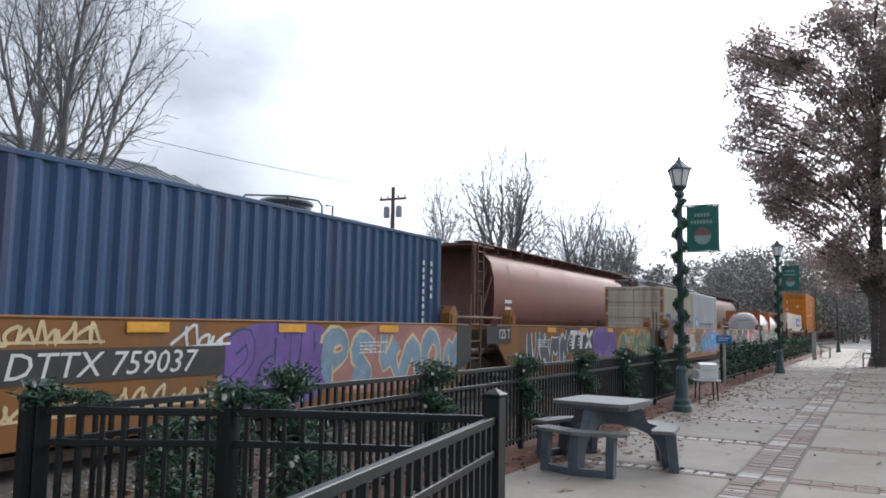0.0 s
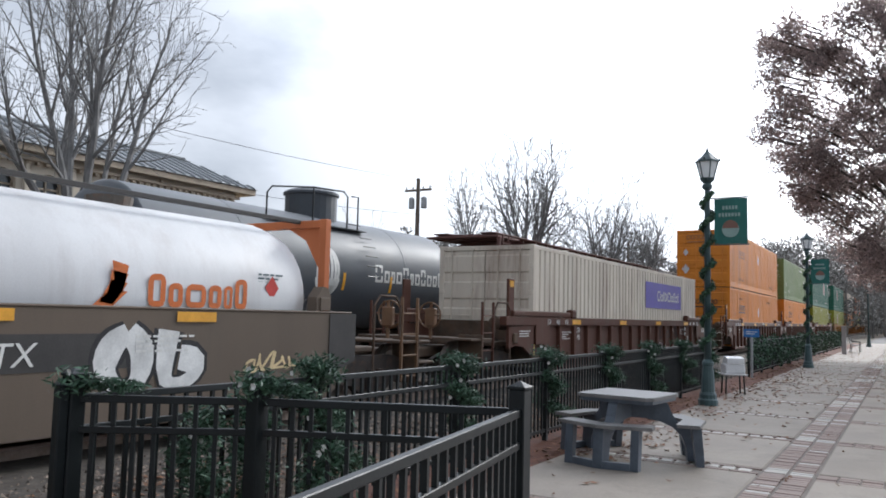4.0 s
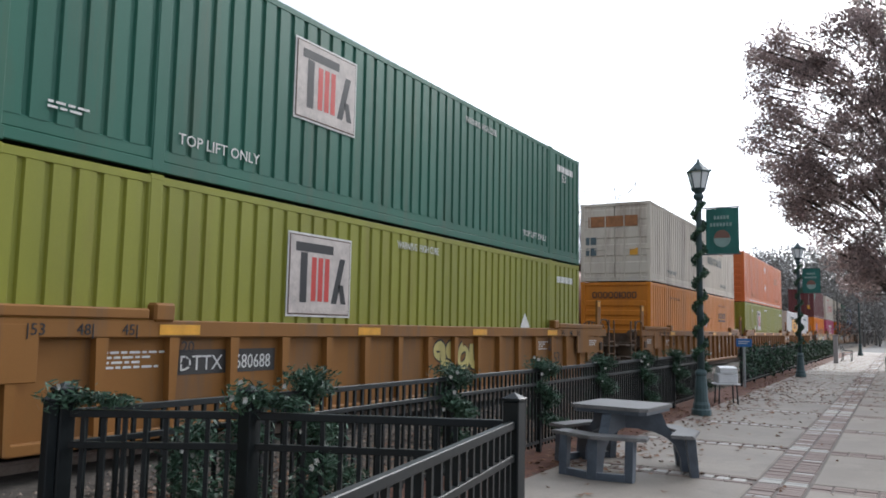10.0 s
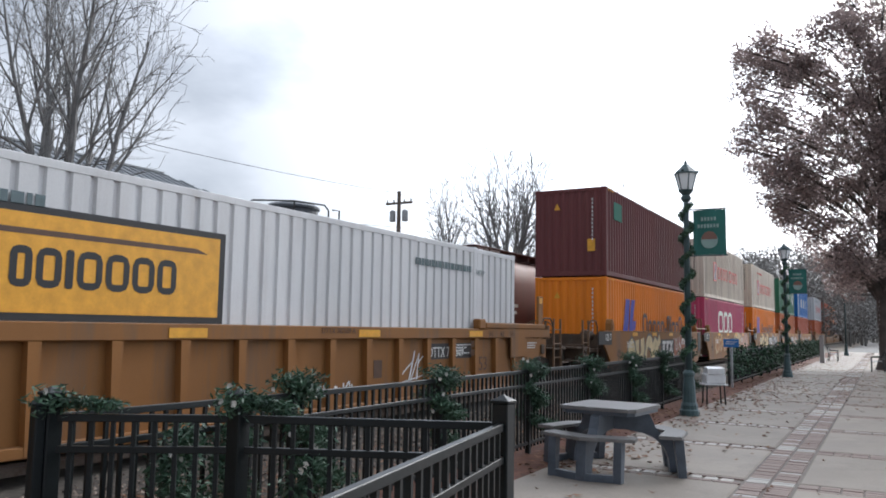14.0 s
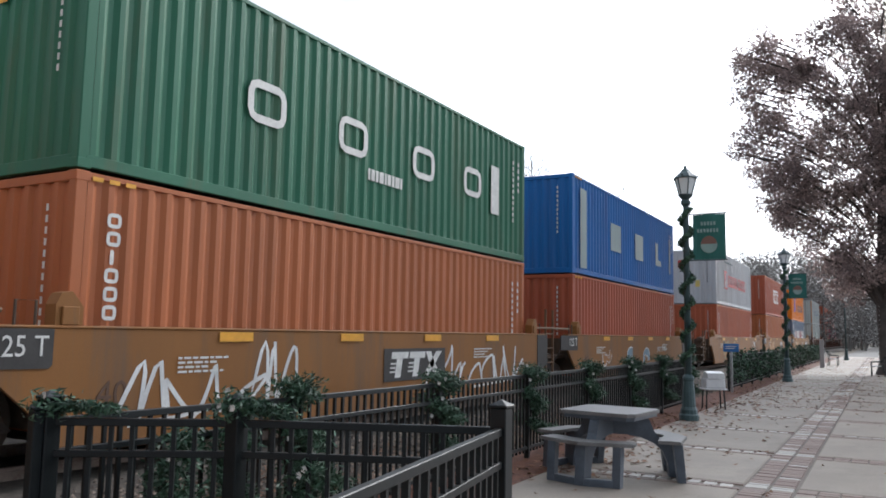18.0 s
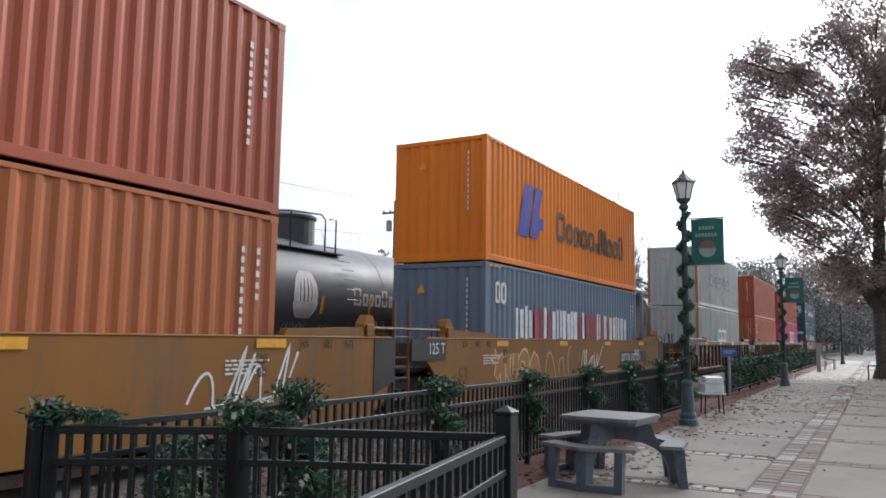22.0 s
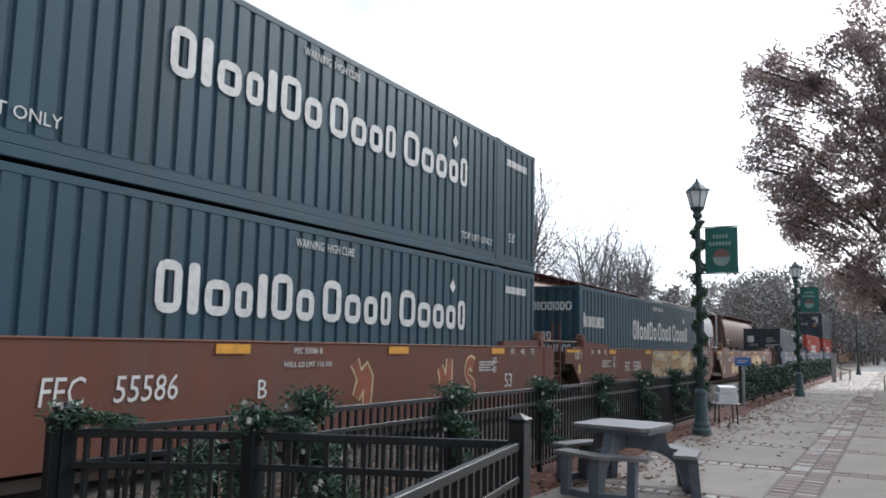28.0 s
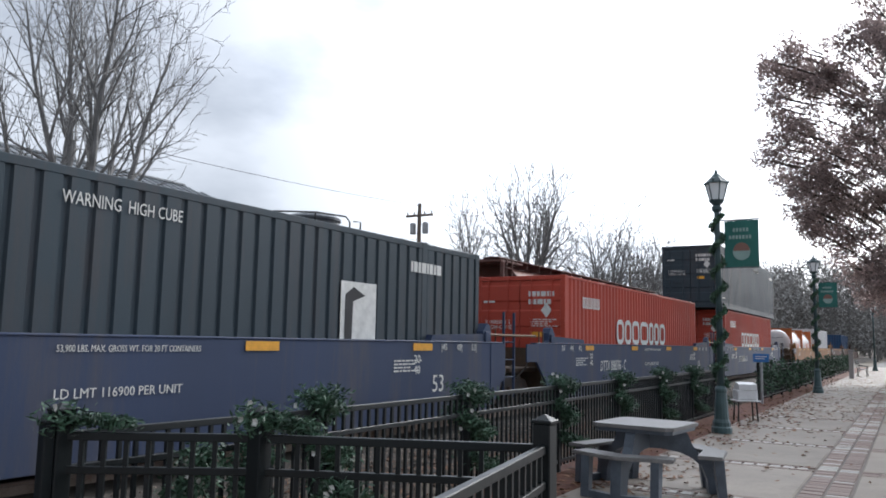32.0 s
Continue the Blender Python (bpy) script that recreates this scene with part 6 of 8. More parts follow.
def tank_box(y):
    """A twenty-foot tank container: an orange frame round a white vessel."""
    z = 0.445
    c = thing("tank_container", pose(TRAIN_X, y, z), "white tank container in an orange steel frame", "tank container", "tank containers")
    MOVERS.append((c, y, z))
    hl, hw, h = 3.03, 1.22, 2.59
    k = ("tank_box",)
    def add(pname, sub, build, mt, smooth=False):
        return again(pname, cached((pname, *k, *sub), build, mt, smooth), c, Matrix.Identity(4))
    add("vessel", (), lambda: Shape().lathe([(0.35, -2.92), (0.8, -2.85), (1.08, -2.62), (1.16, -2.3), (1.16, 2.3), (1.08, 2.62), (0.8, 2.85), (0.35, 2.92)], 28, 0, 1.33, "y"), CLEAN_WHITE, True)
    for e in (-1, 1):
        for s in (-1, 1):
            add("corner_post", (e, s), lambda: Shape().cbox(*sorted((s * hw, s * (hw - 0.13))), *sorted((e * hl, e * (hl - 0.13))), 0, h, 0.01), TANK_FRAME)
            add("corner_brace", (e, s), lambda: Shape().prism([(s * (hw - 0.12), h - 0.85), (s * (hw - 0.12), h - 0.13), (s * (hw - 0.8), h - 0.13), (s * (hw - 0.45), h - 0.32)], *sorted((e * hl, e * (hl - 0.06)))), TANK_FRAME)
        for zz in (0.02, h - 0.13):
            add("end_beam", (e, zz), lambda: Shape().cbox(-hw + 0.12, hw - 0.12, *sorted((e * hl, e * (hl - 0.12))), zz, zz + 0.12, 0.01), TANK_FRAME)
    for s in (-1, 1):
        add("bottom_rail", (s,), lambda: Shape().cbox(*sorted((s * hw, s * (hw - 0.1))), -hl + 0.12, hl - 0.12, 0.02, 0.14, 0.01), TANK_FRAME)
        add("top_rail", (s,), lambda: Shape().cbox(*sorted((s * 0.62, s * 0.70)), -hl + 0.1, hl - 0.1, h - 0.06, h, 0.005), DARKPANEL)
    add("manhole", (), lambda: Shape().lathe([(0.28, 2.44), (0.3, 2.58), (0.05, 2.6)], 14), STEEL)
    word_blocks([0.7, 0.6, 0.9, 0.6, 0.4, 0.6], 0.40, LETTER_O, c, (1.168, -0.24, 1.17), caps=[1, 0.75, 0.75, 0.75, 0.75, 1], gap=0.12, span=1.6)
    lm = Shape()
    for j in range(4):
        lm.add([(1.168, -0.98 + j * 0.1, 1.16 + j * 0.05), (1.168, -0.76 + j * 0.06, 1.12 + j * 0.07), (1.168, -0.52, 1.34 + j * 0.10), (1.168, -0.74, 1.36 + j * 0.11)], [(0, 1, 2, 3)])
    part("logo_mark", lm, LETTER_O, c)
    placard(c, 1.85, 1.48, 1.15, 0.17, LETTER_R)
    small_print(c, 1.6, 1.65, 3, 0.5, 1.13, LETTER_DG)
    small_print(c, -0.4, 1.9, 2, 0.9, -2.93, LETTER_DG, facing="end")




# ---------------------------------------------------------------- ground, tracks, paving
def build_ground():
    """One sheet: paving level, track bed, a bank behind the second track, far country."""
    prof = [(1500, -0.05), (60, -0.05), (-4.4, -0.05), (-5.6, -0.12), (-15.6, -0.12), (-16.6, 0.25), (-18.4, 1.5), (-20.2, 1.9), (-60, 2.2), (-300, 6.0), (-1500, 20.0)]
    ys = [-300, -60, -20, 0, 10, 20, 40, 70, 110, 160, 240, 400, 800, 2500]
    s = Shape()
    v = [(x, y, z) for y in ys for x, z in prof]
    n = len(prof)
    s.add(v, [(j * n + i, j * n + i + 1, (j + 1) * n + i + 1, (j + 1) * n + i) for j in range(len(ys) - 1) for i in range(n - 1)])
    tagged(part("ground", s, EARTH), "brown leaf-strewn earth around the railway", "ground", kind="structure")


build_ground()


def build_ballast():
    rng = random.Random(5)
    s = Shape()
    xs = [-5.5, -6.2, -7.1, -8.85, -10.6, -11.3, -12.2, -13.4, -14.7, -15.5]
    zs = [-0.10, -0.08, -0.03, -0.02, -0.03, -0.05, -0.03, -0.02, -0.03, -0.10]
    ys = [-150 + i * 6 for i in range(26)] + [6 + i * 3 for i in range(32)] + [102 + i * 30 for i in range(30)]
    n = len(xs)
    s.add([(x, y, z + rng.uniform(-0.012, 0.012)) for y in ys for x, z in zip(xs, zs)],
          [(j * n + i, j * n + i + 1, (j + 1) * n + i + 1, (j + 1) * n + i) for j in range(len(ys) - 1) for i in range(n - 1)])
    tagged(part("track_bed", s, BALLAST), "grey-brown crushed stone track ballast", "ballast", kind="structure")
    t = Shape()
    for i in range(15000):
        y = rng.uniform(-1, 26) if i < 11000 else rng.uniform(10, 48)
        x = rng.uniform(-7.4, -4.32)
        r = rng.uniform(0.018, 0.042)
        z = -0.10 + 0.05 * max(0, min(1, (-5.4 - x) / 1.6)) + rng.uniform(0, 0.02)
        if x > -5.5:
            z = -0.05 - 0.06 * max(0, min(1, (-4.4 - x) / 1.2)) + rng.uniform(0, 0.02)
        a = rng.uniform(0, 6.28)
        c_, s_ = math.cos(a) * r, math.sin(a) * r
        k = rng.uniform(0.55, 0.9)
        t.add([(x + c_, y + s_, z), (x - s_ * k, y + c_ * k, z + 0.01), (x - c_, y - s_, z), (x + s_ * k, y - c_ * k, z + 0.006), (x + rng.uniform(-.3, .3) * r, y + rng.uniform(-.3, .3) * r, z + r * rng.uniform(0.7, 1.1))],
              [(0, 1, 4), (1, 2, 4), (2, 3, 4), (3, 0, 4)])
    tagged(part("loose_ballast", t, STONES), "loose tan and grey ballast stones beside the fence", "gravel", kind="stuff")


build_ballast()


def build_track(x, label):
    tr = thing("railway_track", pose(x, 0, 0), label, "railway track", "tracks", "structure")
    prof = [(-0.075, -0.06), (0.075, -0.06), (0.072, -0.045), (0.012, -0.03), (0.010, 0.075), (0.036, 0.085), (0.036, 0.115), (0.028, 0.12), (-0.028, 0.12), (-0.036, 0.115), (-0.036, 0.085), (-0.010, 0.075), (-0.012, -0.03), (-0.072, -0.045)]
    for sgn in (1, -1):
        part("rail", Shape().prism([(sgn * 0.755 + a, b) for a, b in prof], -150, 900), RAIL_TOP, tr)
    tie = mesh_of("sleeper", Shape().cbox(-1.3, 1.3, -0.115, 0.115, -0.20, -0.035, 0.015), TIE)
    for i in range(110):
        again("sleeper", tie, tr, Matrix.Translation((0, -6 + i * 0.53, 0)))
    far = Shape()
    for i in range(260):
        far.box(-1.3, 1.3, 52.4 + i * 0.53, 52.63 + i * 0.53, -0.2, -0.035)
    part("far_sleepers", far, TIE, tr, kind="stuff")


build_track(TRACK_1, "rusty steel rails on creosoted timber sleepers")
build_track(TRACK_2, "rusty siding rails on timber sleepers")

PAVE_L, PAVE_R = -3.55, 7.0
BAND0, BAND1 = -1.40, -0.88
CROSS = [0.85 + 2.79 * i for i in range(28)]        # Y of the cross bands


def build_paving():
    pv = thing("pavement", pose(0, 0, 0), "damp concrete slabs with brick and pale stone bands", "pavement", kind="structure")
    part("bed", Shape().box(PAVE_L, PAVE_R, -8, 82, -0.09, -0.018), MORTAR, pv)
    rng = random.Random(8)
    meshes = {}
    def slab(x0, x1, y0, y1, mt, name, c=0.012, dz=0.0):
        w, d = round(x1 - x0, 3), round(y1 - y0, 3)
        if (w, d, mt.name_full) not in meshes:
            meshes[(w, d, mt.name_full)] = mesh_of(name, Shape().cbox(-w / 2, w / 2, -d / 2, d / 2, -0.05, 0.0, c), mt)
        again(name, meshes[(w, d, mt.name_full)], pv, Matrix.Translation(((x0 + x1) / 2, (y0 + y1) / 2, dz)))
    cols = [(PAVE_L, BAND0 - 0.012), (BAND1 + 0.012, 1.6), (1.612, 4.2), (4.212, PAVE_R)]
    ys = [-6] + CROSS + [81.5]
    for i, (a, b) in enumerate(zip(ys, ys[1:])):
        for x0, x1 in cols:
            slab(x0 + 0.006, x1 - 0.006, a + 0.205, b - 0.205, CONCRETE, "concrete_slab", 0.015, rng.uniform(-0.004, 0.002))
    count = 0
    far_b, far_s = Shape(), Shape()
    def piece(x0, x1, y0, y1, stone):
        nonlocal count
        dz = rng.uniform(-0.006, 0.002)
        if count < 800 and 3 < y0 < 17 and x1 < 2.4:
            slab(x0 + 0.004, x1 - 0.004, y0 + 0.004, y1 - 0.004, STONE if stone else BRICK, "stone_paver" if stone else "brick_paver", 0.006, dz)
            count += 1
        else:
            (far_s if stone else far_b).box(x0 + 0.004, x1 - 0.004, y0 + 0.004, y1 - 0.004, -0.05, dz)
    y = -6.0
    half = (BAND1 - BAND0) / 2
    while y < 81:
        near = min(abs(y - c) for c in CROSS)
        for i in range(2):
            pale = near < 0.12 or rng.random() < 0.10 or (y > 18 and int((y + 100) / 2.79) % 3 == 0 and near < 0.95)
            piece(BAND0 + 0.012 + i * half, BAND0 - 0.012 + (i + 1) * half, y, y + 0.105, pale)
        y += 0.116
    for c in CROSS:
        # one row of squares between soldier courses
        x = PAVE_L
        while x < BAND0 - 0.1:
            piece(x + 0.012, x + 0.155, c - 0.085, c + 0.085, x > -3.0 or rng.random() < 0.5)
            x += 0.172
        for j in (-1, 1):
            x = PAVE_L
            while x < BAND0 - 0.1:
                piece(x, x + 0.30, c + j * 0.148 - 0.045, c + j * 0.148 + 0.045, False)
                x += 0.307
        for j in range(3):
            x = BAND1 + 0.02
            while x < 4.1:
                piece(x, x + 0.20, c - 0.19 + j * 0.13, c - 0.075 + j * 0.13, rng.random() < 0.08)
                x += 0.21
    part("far_brick_bands", far_b, BRICK, pv, kind="stuff")
    part("far_stone_bands", far_s, STONE, pv, kind="stuff")
    rest = Shape().box(PAVE_R, 60, -30, 300, -0.1, -0.04).box(PAVE_L, PAVE_R, 81.6, 300, -0.1, -0.03).box(PAVE_L, PAVE_R, -30, -8, -0.1, -0.03)
    tagged(part("street", rest, mat("worn_asphalt", (0.06, 0.058, 0.056), 0.7, var=0.2, scale=1.5, fine=60, bump=0.3)), "worn grey asphalt street beyond the pavement", "road", kind="structure")
    strip = Shape().box(-4.45, PAVE_L, -8, 81, -0.10, -0.012)
    tagged(part("planting_strip", strip, MULCH), "red-brown mulch strip along the fence", "mulch", kind="structure")


def dry_leaves():
    rng = random.Random(21)
    s = Shape()
    spots = []
    for i in range(2300):
        k = rng.random()
        if k < 0.52:
            x, y = rng.gauss(-3.80, 0.20), rng.uniform(4.2, 48)
        elif k < 0.82:
            x, y = min(-1.6, -3.5 + abs(rng.gauss(0, 0.8))), rng.gauss(21, 5)
        elif k < 0.88:
            x, y = rng.gauss(-3.2, 0.35), rng.gauss(9.9, 0.7)
        else:
            x, y = rng.uniform(-3.5, 3.0), rng.uniform(4, 40)
        if x > -4.4:
            spots.append((x, y, 0.004 if x > PAVE_L else -0.008, rng.uniform(0.03, 0.07)))
    for i in range(2800):
        y = 20 + 50 * rng.random() ** 1.3
        spots.append((rng.uniform(-3.4, 4.5), y, 0.004, rng.uniform(0.03, 0.075)))
    for i in range(2600):
        spots.append((rng.uniform(-7.2, -4.45), rng.uniform(0, 18), -0.06, rng.uniform(0.03, 0.06)))
    for x, y, z, r in spots:
        a = rng.uniform(0, 6.28)
        c_, s_ = math.cos(a) * r, math.sin(a) * r
        l1, l2 = rng.uniform(0.002, 0.03), rng.uniform(0.002, 0.03)
        s.add([(x + c_, y + s_, z + l1), (x - s_ * 0.6, y + c_ * 0.6, z + 0.002), (x - c_, y - s_, z + l2), (x + s_ * 0.6, y - c_ * 0.6, z + 0.004)], [(0, 1, 3), (1, 2, 3)])
    tagged(part("fallen_leaves", s, LEAF_DRY), "dry brown fallen leaves scattered over paving and mulch", "leaves", kind="stuff")


dry_leaves()

# ---------------------------------------------------------------- fences
FENCE_X, RAIL_Z = -4.16, 1.08


def fence_run(name, points, label, post=0.062, rail_z=RAIL_Z, base=-0.04, post_extra=0.05, picket_end=None, end_posts=(True, True), pitch=0.112, near_only=None, cap=True):
    """Black metal fence: posts with caps, top, second and bottom rail, square pickets. points: posts in plan."""
    f = thing(name, pose(points[0][0], points[0][1], 0), label, "fence", "black metal fences")
    ox, oy = points[0]
    pk, pc = {}, 0
    for i, (x, y) in enumerate(points):
        if (i == 0 and not end_posts[0]) or (i == len(points) - 1 and not end_posts[1]):
            continue
        a = again("post", cached((name + "_post", post), lambda: Shape().cbox(-post, post, -post, post, base, rail_z + post_extra, 0.006), BLACK_METAL), f, Matrix.Translation((x - ox, y - oy, 0)))
        again("post_cap", cached((name + "_cap", post), lambda: Shape().cbox(-post - 0.008, post + 0.008, -post - 0.008, post + 0.008, rail_z + post_extra, rail_z + post_extra + 0.02, 0.005).add([(-post, -post, rail_z + post_extra + 0.019), (post, -post, rail_z + post_extra + 0.019), (post, post, rail_z + post_extra + 0.019), (-post, post, rail_z + post_extra + 0.019), (0, 0, rail_z + post_extra + 0.05)], [(0, 1, 4), (1, 2, 4), (2, 3, 4), (3, 0, 4)]), BLACK_METAL), a, Matrix.Identity(4))
    far = Shape()
    for (x0, y0), (x1, y1) in zip(points, points[1:]):
        length = math.hypot(x1 - x0, y1 - y0)
        ang = math.degrees(math.atan2(y1 - y0, x1 - x0))
        base_m = pose(x0 - ox, y0 - oy, 0, 0, 0, ang)
        for nm, z, h in (("top_rail", rail_z - 0.045, 0.045), ("middle_rail", rail_z - 0.225, 0.040), ("bottom_rail", 0.10, 0.040)):
            again(nm, cached((nm, round(length, 3), z), lambda: Shape().cbox(post * 0.6, length - post * 0.6, -0.020, 0.020, z, z + h, 0.004), BLACK_METAL), f, base_m)
        n = int((length - 2 * post) / pitch)
        for i in range(1, n + 1):
            u = i * length / (n + 1)
            if pc < 300:
                again("picket", cached(("picket", rail_z), lambda: Shape().box(-0.0125, 0.0125, -0.0125, 0.0125, 0.06, rail_z - 0.02), BLACK_METAL), f, base_m @ Matrix.Translation((u, 0, 0)))
                pc += 1
            else:
                p = base_m @ Vector((u, 0, 0))
                far.box(p.x - 0.0125, p.x + 0.0125, p.y - 0.0125, p.y + 0.0125, 0.06, rail_z - 0.02)
    if far.v:
        part("far_pickets", far, BLACK_METAL, f, kind="stuff")
    return f


BACK_POSTS = [2.82, 4.92] + [4.92 + 2.38 * i for i in range(1, 7)]
fence_run("track_fence", [(FENCE_X - 0.12, 2.82)] + [(FENCE_X, y) for y in BACK_POSTS[1:]], "black metal picket fence between paving and railway", 0.032)
fence_run("track_fence", [(FENCE_X, 25.0 + 2.38 * i) for i in range(18)], "black metal picket fence thick with garland", 0.032)
P_POST, Q_POST, R_POST = (-1.93, 4.14), (-3.37, 3.50), (-4.28, 2.90)
fence_run("ramp_fence", [P_POST, Q_POST, R_POST], "black metal fence joining the corner post to the track fence", 0.050, 1.08, post_extra=0.11)
fence_run("ramp_fence", [P_POST, (-1.19, 0.06), (-0.9, -1.6)], "black metal fence beside the viewing spot", 0.052, 1.08, post_extra=0.11, end_posts=(False, True))


def leaf_cloud(s, rng, centre, radii, n, size):
    for i in range(n):
        while True:
            p = [rng.uniform(-1, 1) for _ in range(3)]
            q = sum(v * v for v in p)
            if 0.12 < q < 1:
                break
        c = [centre[k] + p[k] * radii[k] for k in range(3)]
        r = size * rng.uniform(0.6, 1.3)
        u = Vector((rng.gauss(0, 1), rng.gauss(0, 1), rng.gauss(0, 1))).normalized()
        w = u.cross((rng.gauss(0, 1), rng.gauss(0, 1), rng.gauss(0, 1))).normalized()
        c = Vector(c)
        s.add([tuple(c + u * r), tuple(c + w * r * 0.42), tuple(c - u * r), tuple(c - w * r * 0.42 + u.cross(w) * r * 0.2)], [(0, 1, 3), (1, 2, 3)])


def sprig_cloud(s, rng, centre, radii, n, size):
    """Fine needle sprigs."""
    for i in range(n):
        p = [rng.gauss(0, 0.42) for _ in range(3)]
        c = Vector([centre[k] + max(-1, min(1, p[k])) * radii[k] for k in range(3)])
        u = Vector((rng.gauss(0, 1), rng.gauss(0, 1), rng.gauss(0, 0.7))).normalized() * size * rng.uniform(0.6, 1.4)
        w = u.cross((rng.gauss(0, 1), rng.gauss(0, 1), rng.gauss(0, 1))).normalized() * size * 0.26
        s.add([tuple(c + u), tuple(c + w), tuple(c - u), tuple(c - w)], [(0, 1, 2, 3)])


def garland(x, y, label, tall=0.75, top=1.2, rx=0.16, n=420, spill=None, seed=0, cap=0.09, drift=0.0):
    rng = random.Random(seed)
    s = Shape()
    sprig_cloud(s, rng, (0, 0, top - cap), (rx * 1.3, rx * 1.3, cap * 1.2), n // 2, 0.030)
    if tall:
        for i in range(n):
            u = rng.random()
            a = u * 13 + rng.uniform(-0.5, 0.5)
            z = top - cap - u * tall
            k = rx * (0.55 + 0.2 * math.sin(u * 9 + seed) + 0.25 * u)
            sprig_cloud(s, rng, (math.cos(a) * k, math.sin(a) * k + drift * u * u, z), (0.17, 0.17, 0.08), 4, 0.034)
    for dx, dy in (spill or ()):
        for i in range(n // 3):
            u = rng.random()
            sprig_cloud(s, rng, (dx * u, dy * u, top - cap - 0.02 * u), (0.07, 0.07, 0.06 - 0.025 * u), 3, 0.026)
    g = thing("garland", pose(x, y, 0), label, "garland", "evergreen garlands")
    part("greenery", s, LEAF_GARLAND, g)
    for i in range(4):
        b = Shape()
        c = Vector((rng.uniform(-rx, rx) * 0.8, rng.uniform(-rx, 0) * 1.1, top - rng.uniform(-0.02, 0.10 if not tall else 0.5)))
        for k in range(5):
            a = 1.2566 * k
            d = Vector((math.cos(a), -0.4, math.sin(a))) * 0.024
            e = Vector((-math.sin(a), 0.0, math.cos(a))) * 0.011
            b.add([tuple(c), tuple(c + d * 0.6 + e), tuple(c + d), tuple(c + d * 0.6 - e)], [(0, 1, 2, 3)])
        part("flower", b, LETTER_W, g, "small white artificial flower")
    return g


for i, y in enumerate(BACK_POSTS[1:]):
    garland(FENCE_X + 0.02, y, "artificial evergreen garland wound round a fence post", 0.82, 1.22 if i else 1.26, 0.17, 980, seed=30 + i, drift=0.35)
garland(*Q_POST, "evergreen garland with white flowers draped over a fence post", 0, 1.245, 0.13, 900, ((0.26, 0.12),), 50, 0.085)
garland(*R_POST, "evergreen garland on the fence corner post", 0, 1.225, 0.11, 700, ((0.34, 0.23),), 51, 0.075)
for i, (x, y, z1) in enumerate(((-3.95, 3.6, 1.0), (-4.10, 4.2, 0.95), (-3.0, 3.72, 0.9))):
    garland(x, y, "evergreen garland hanging down the fence", 0.80, z1, 0.10, 480, seed=55 + i)


def far_hedge():
    rng = random.Random(77)
    s = Shape()
    for i in range(17):
        y = 25.2 + 2.38 * i
        for j in range(5):
            leaf_cloud(s, rng, (FENCE_X + 0.03, y + j * 0.48, rng.uniform(0.55, 0.8)), (0.15, 0.30, 0.55), 70, 0.07)
    g = thing("garland_run", pose(0, 0, 0), "dense evergreen garland covering the far fence", "garland", kind="stuff")
    part("greenery", s, LEAF_GARLAND, g)


far_hedge()

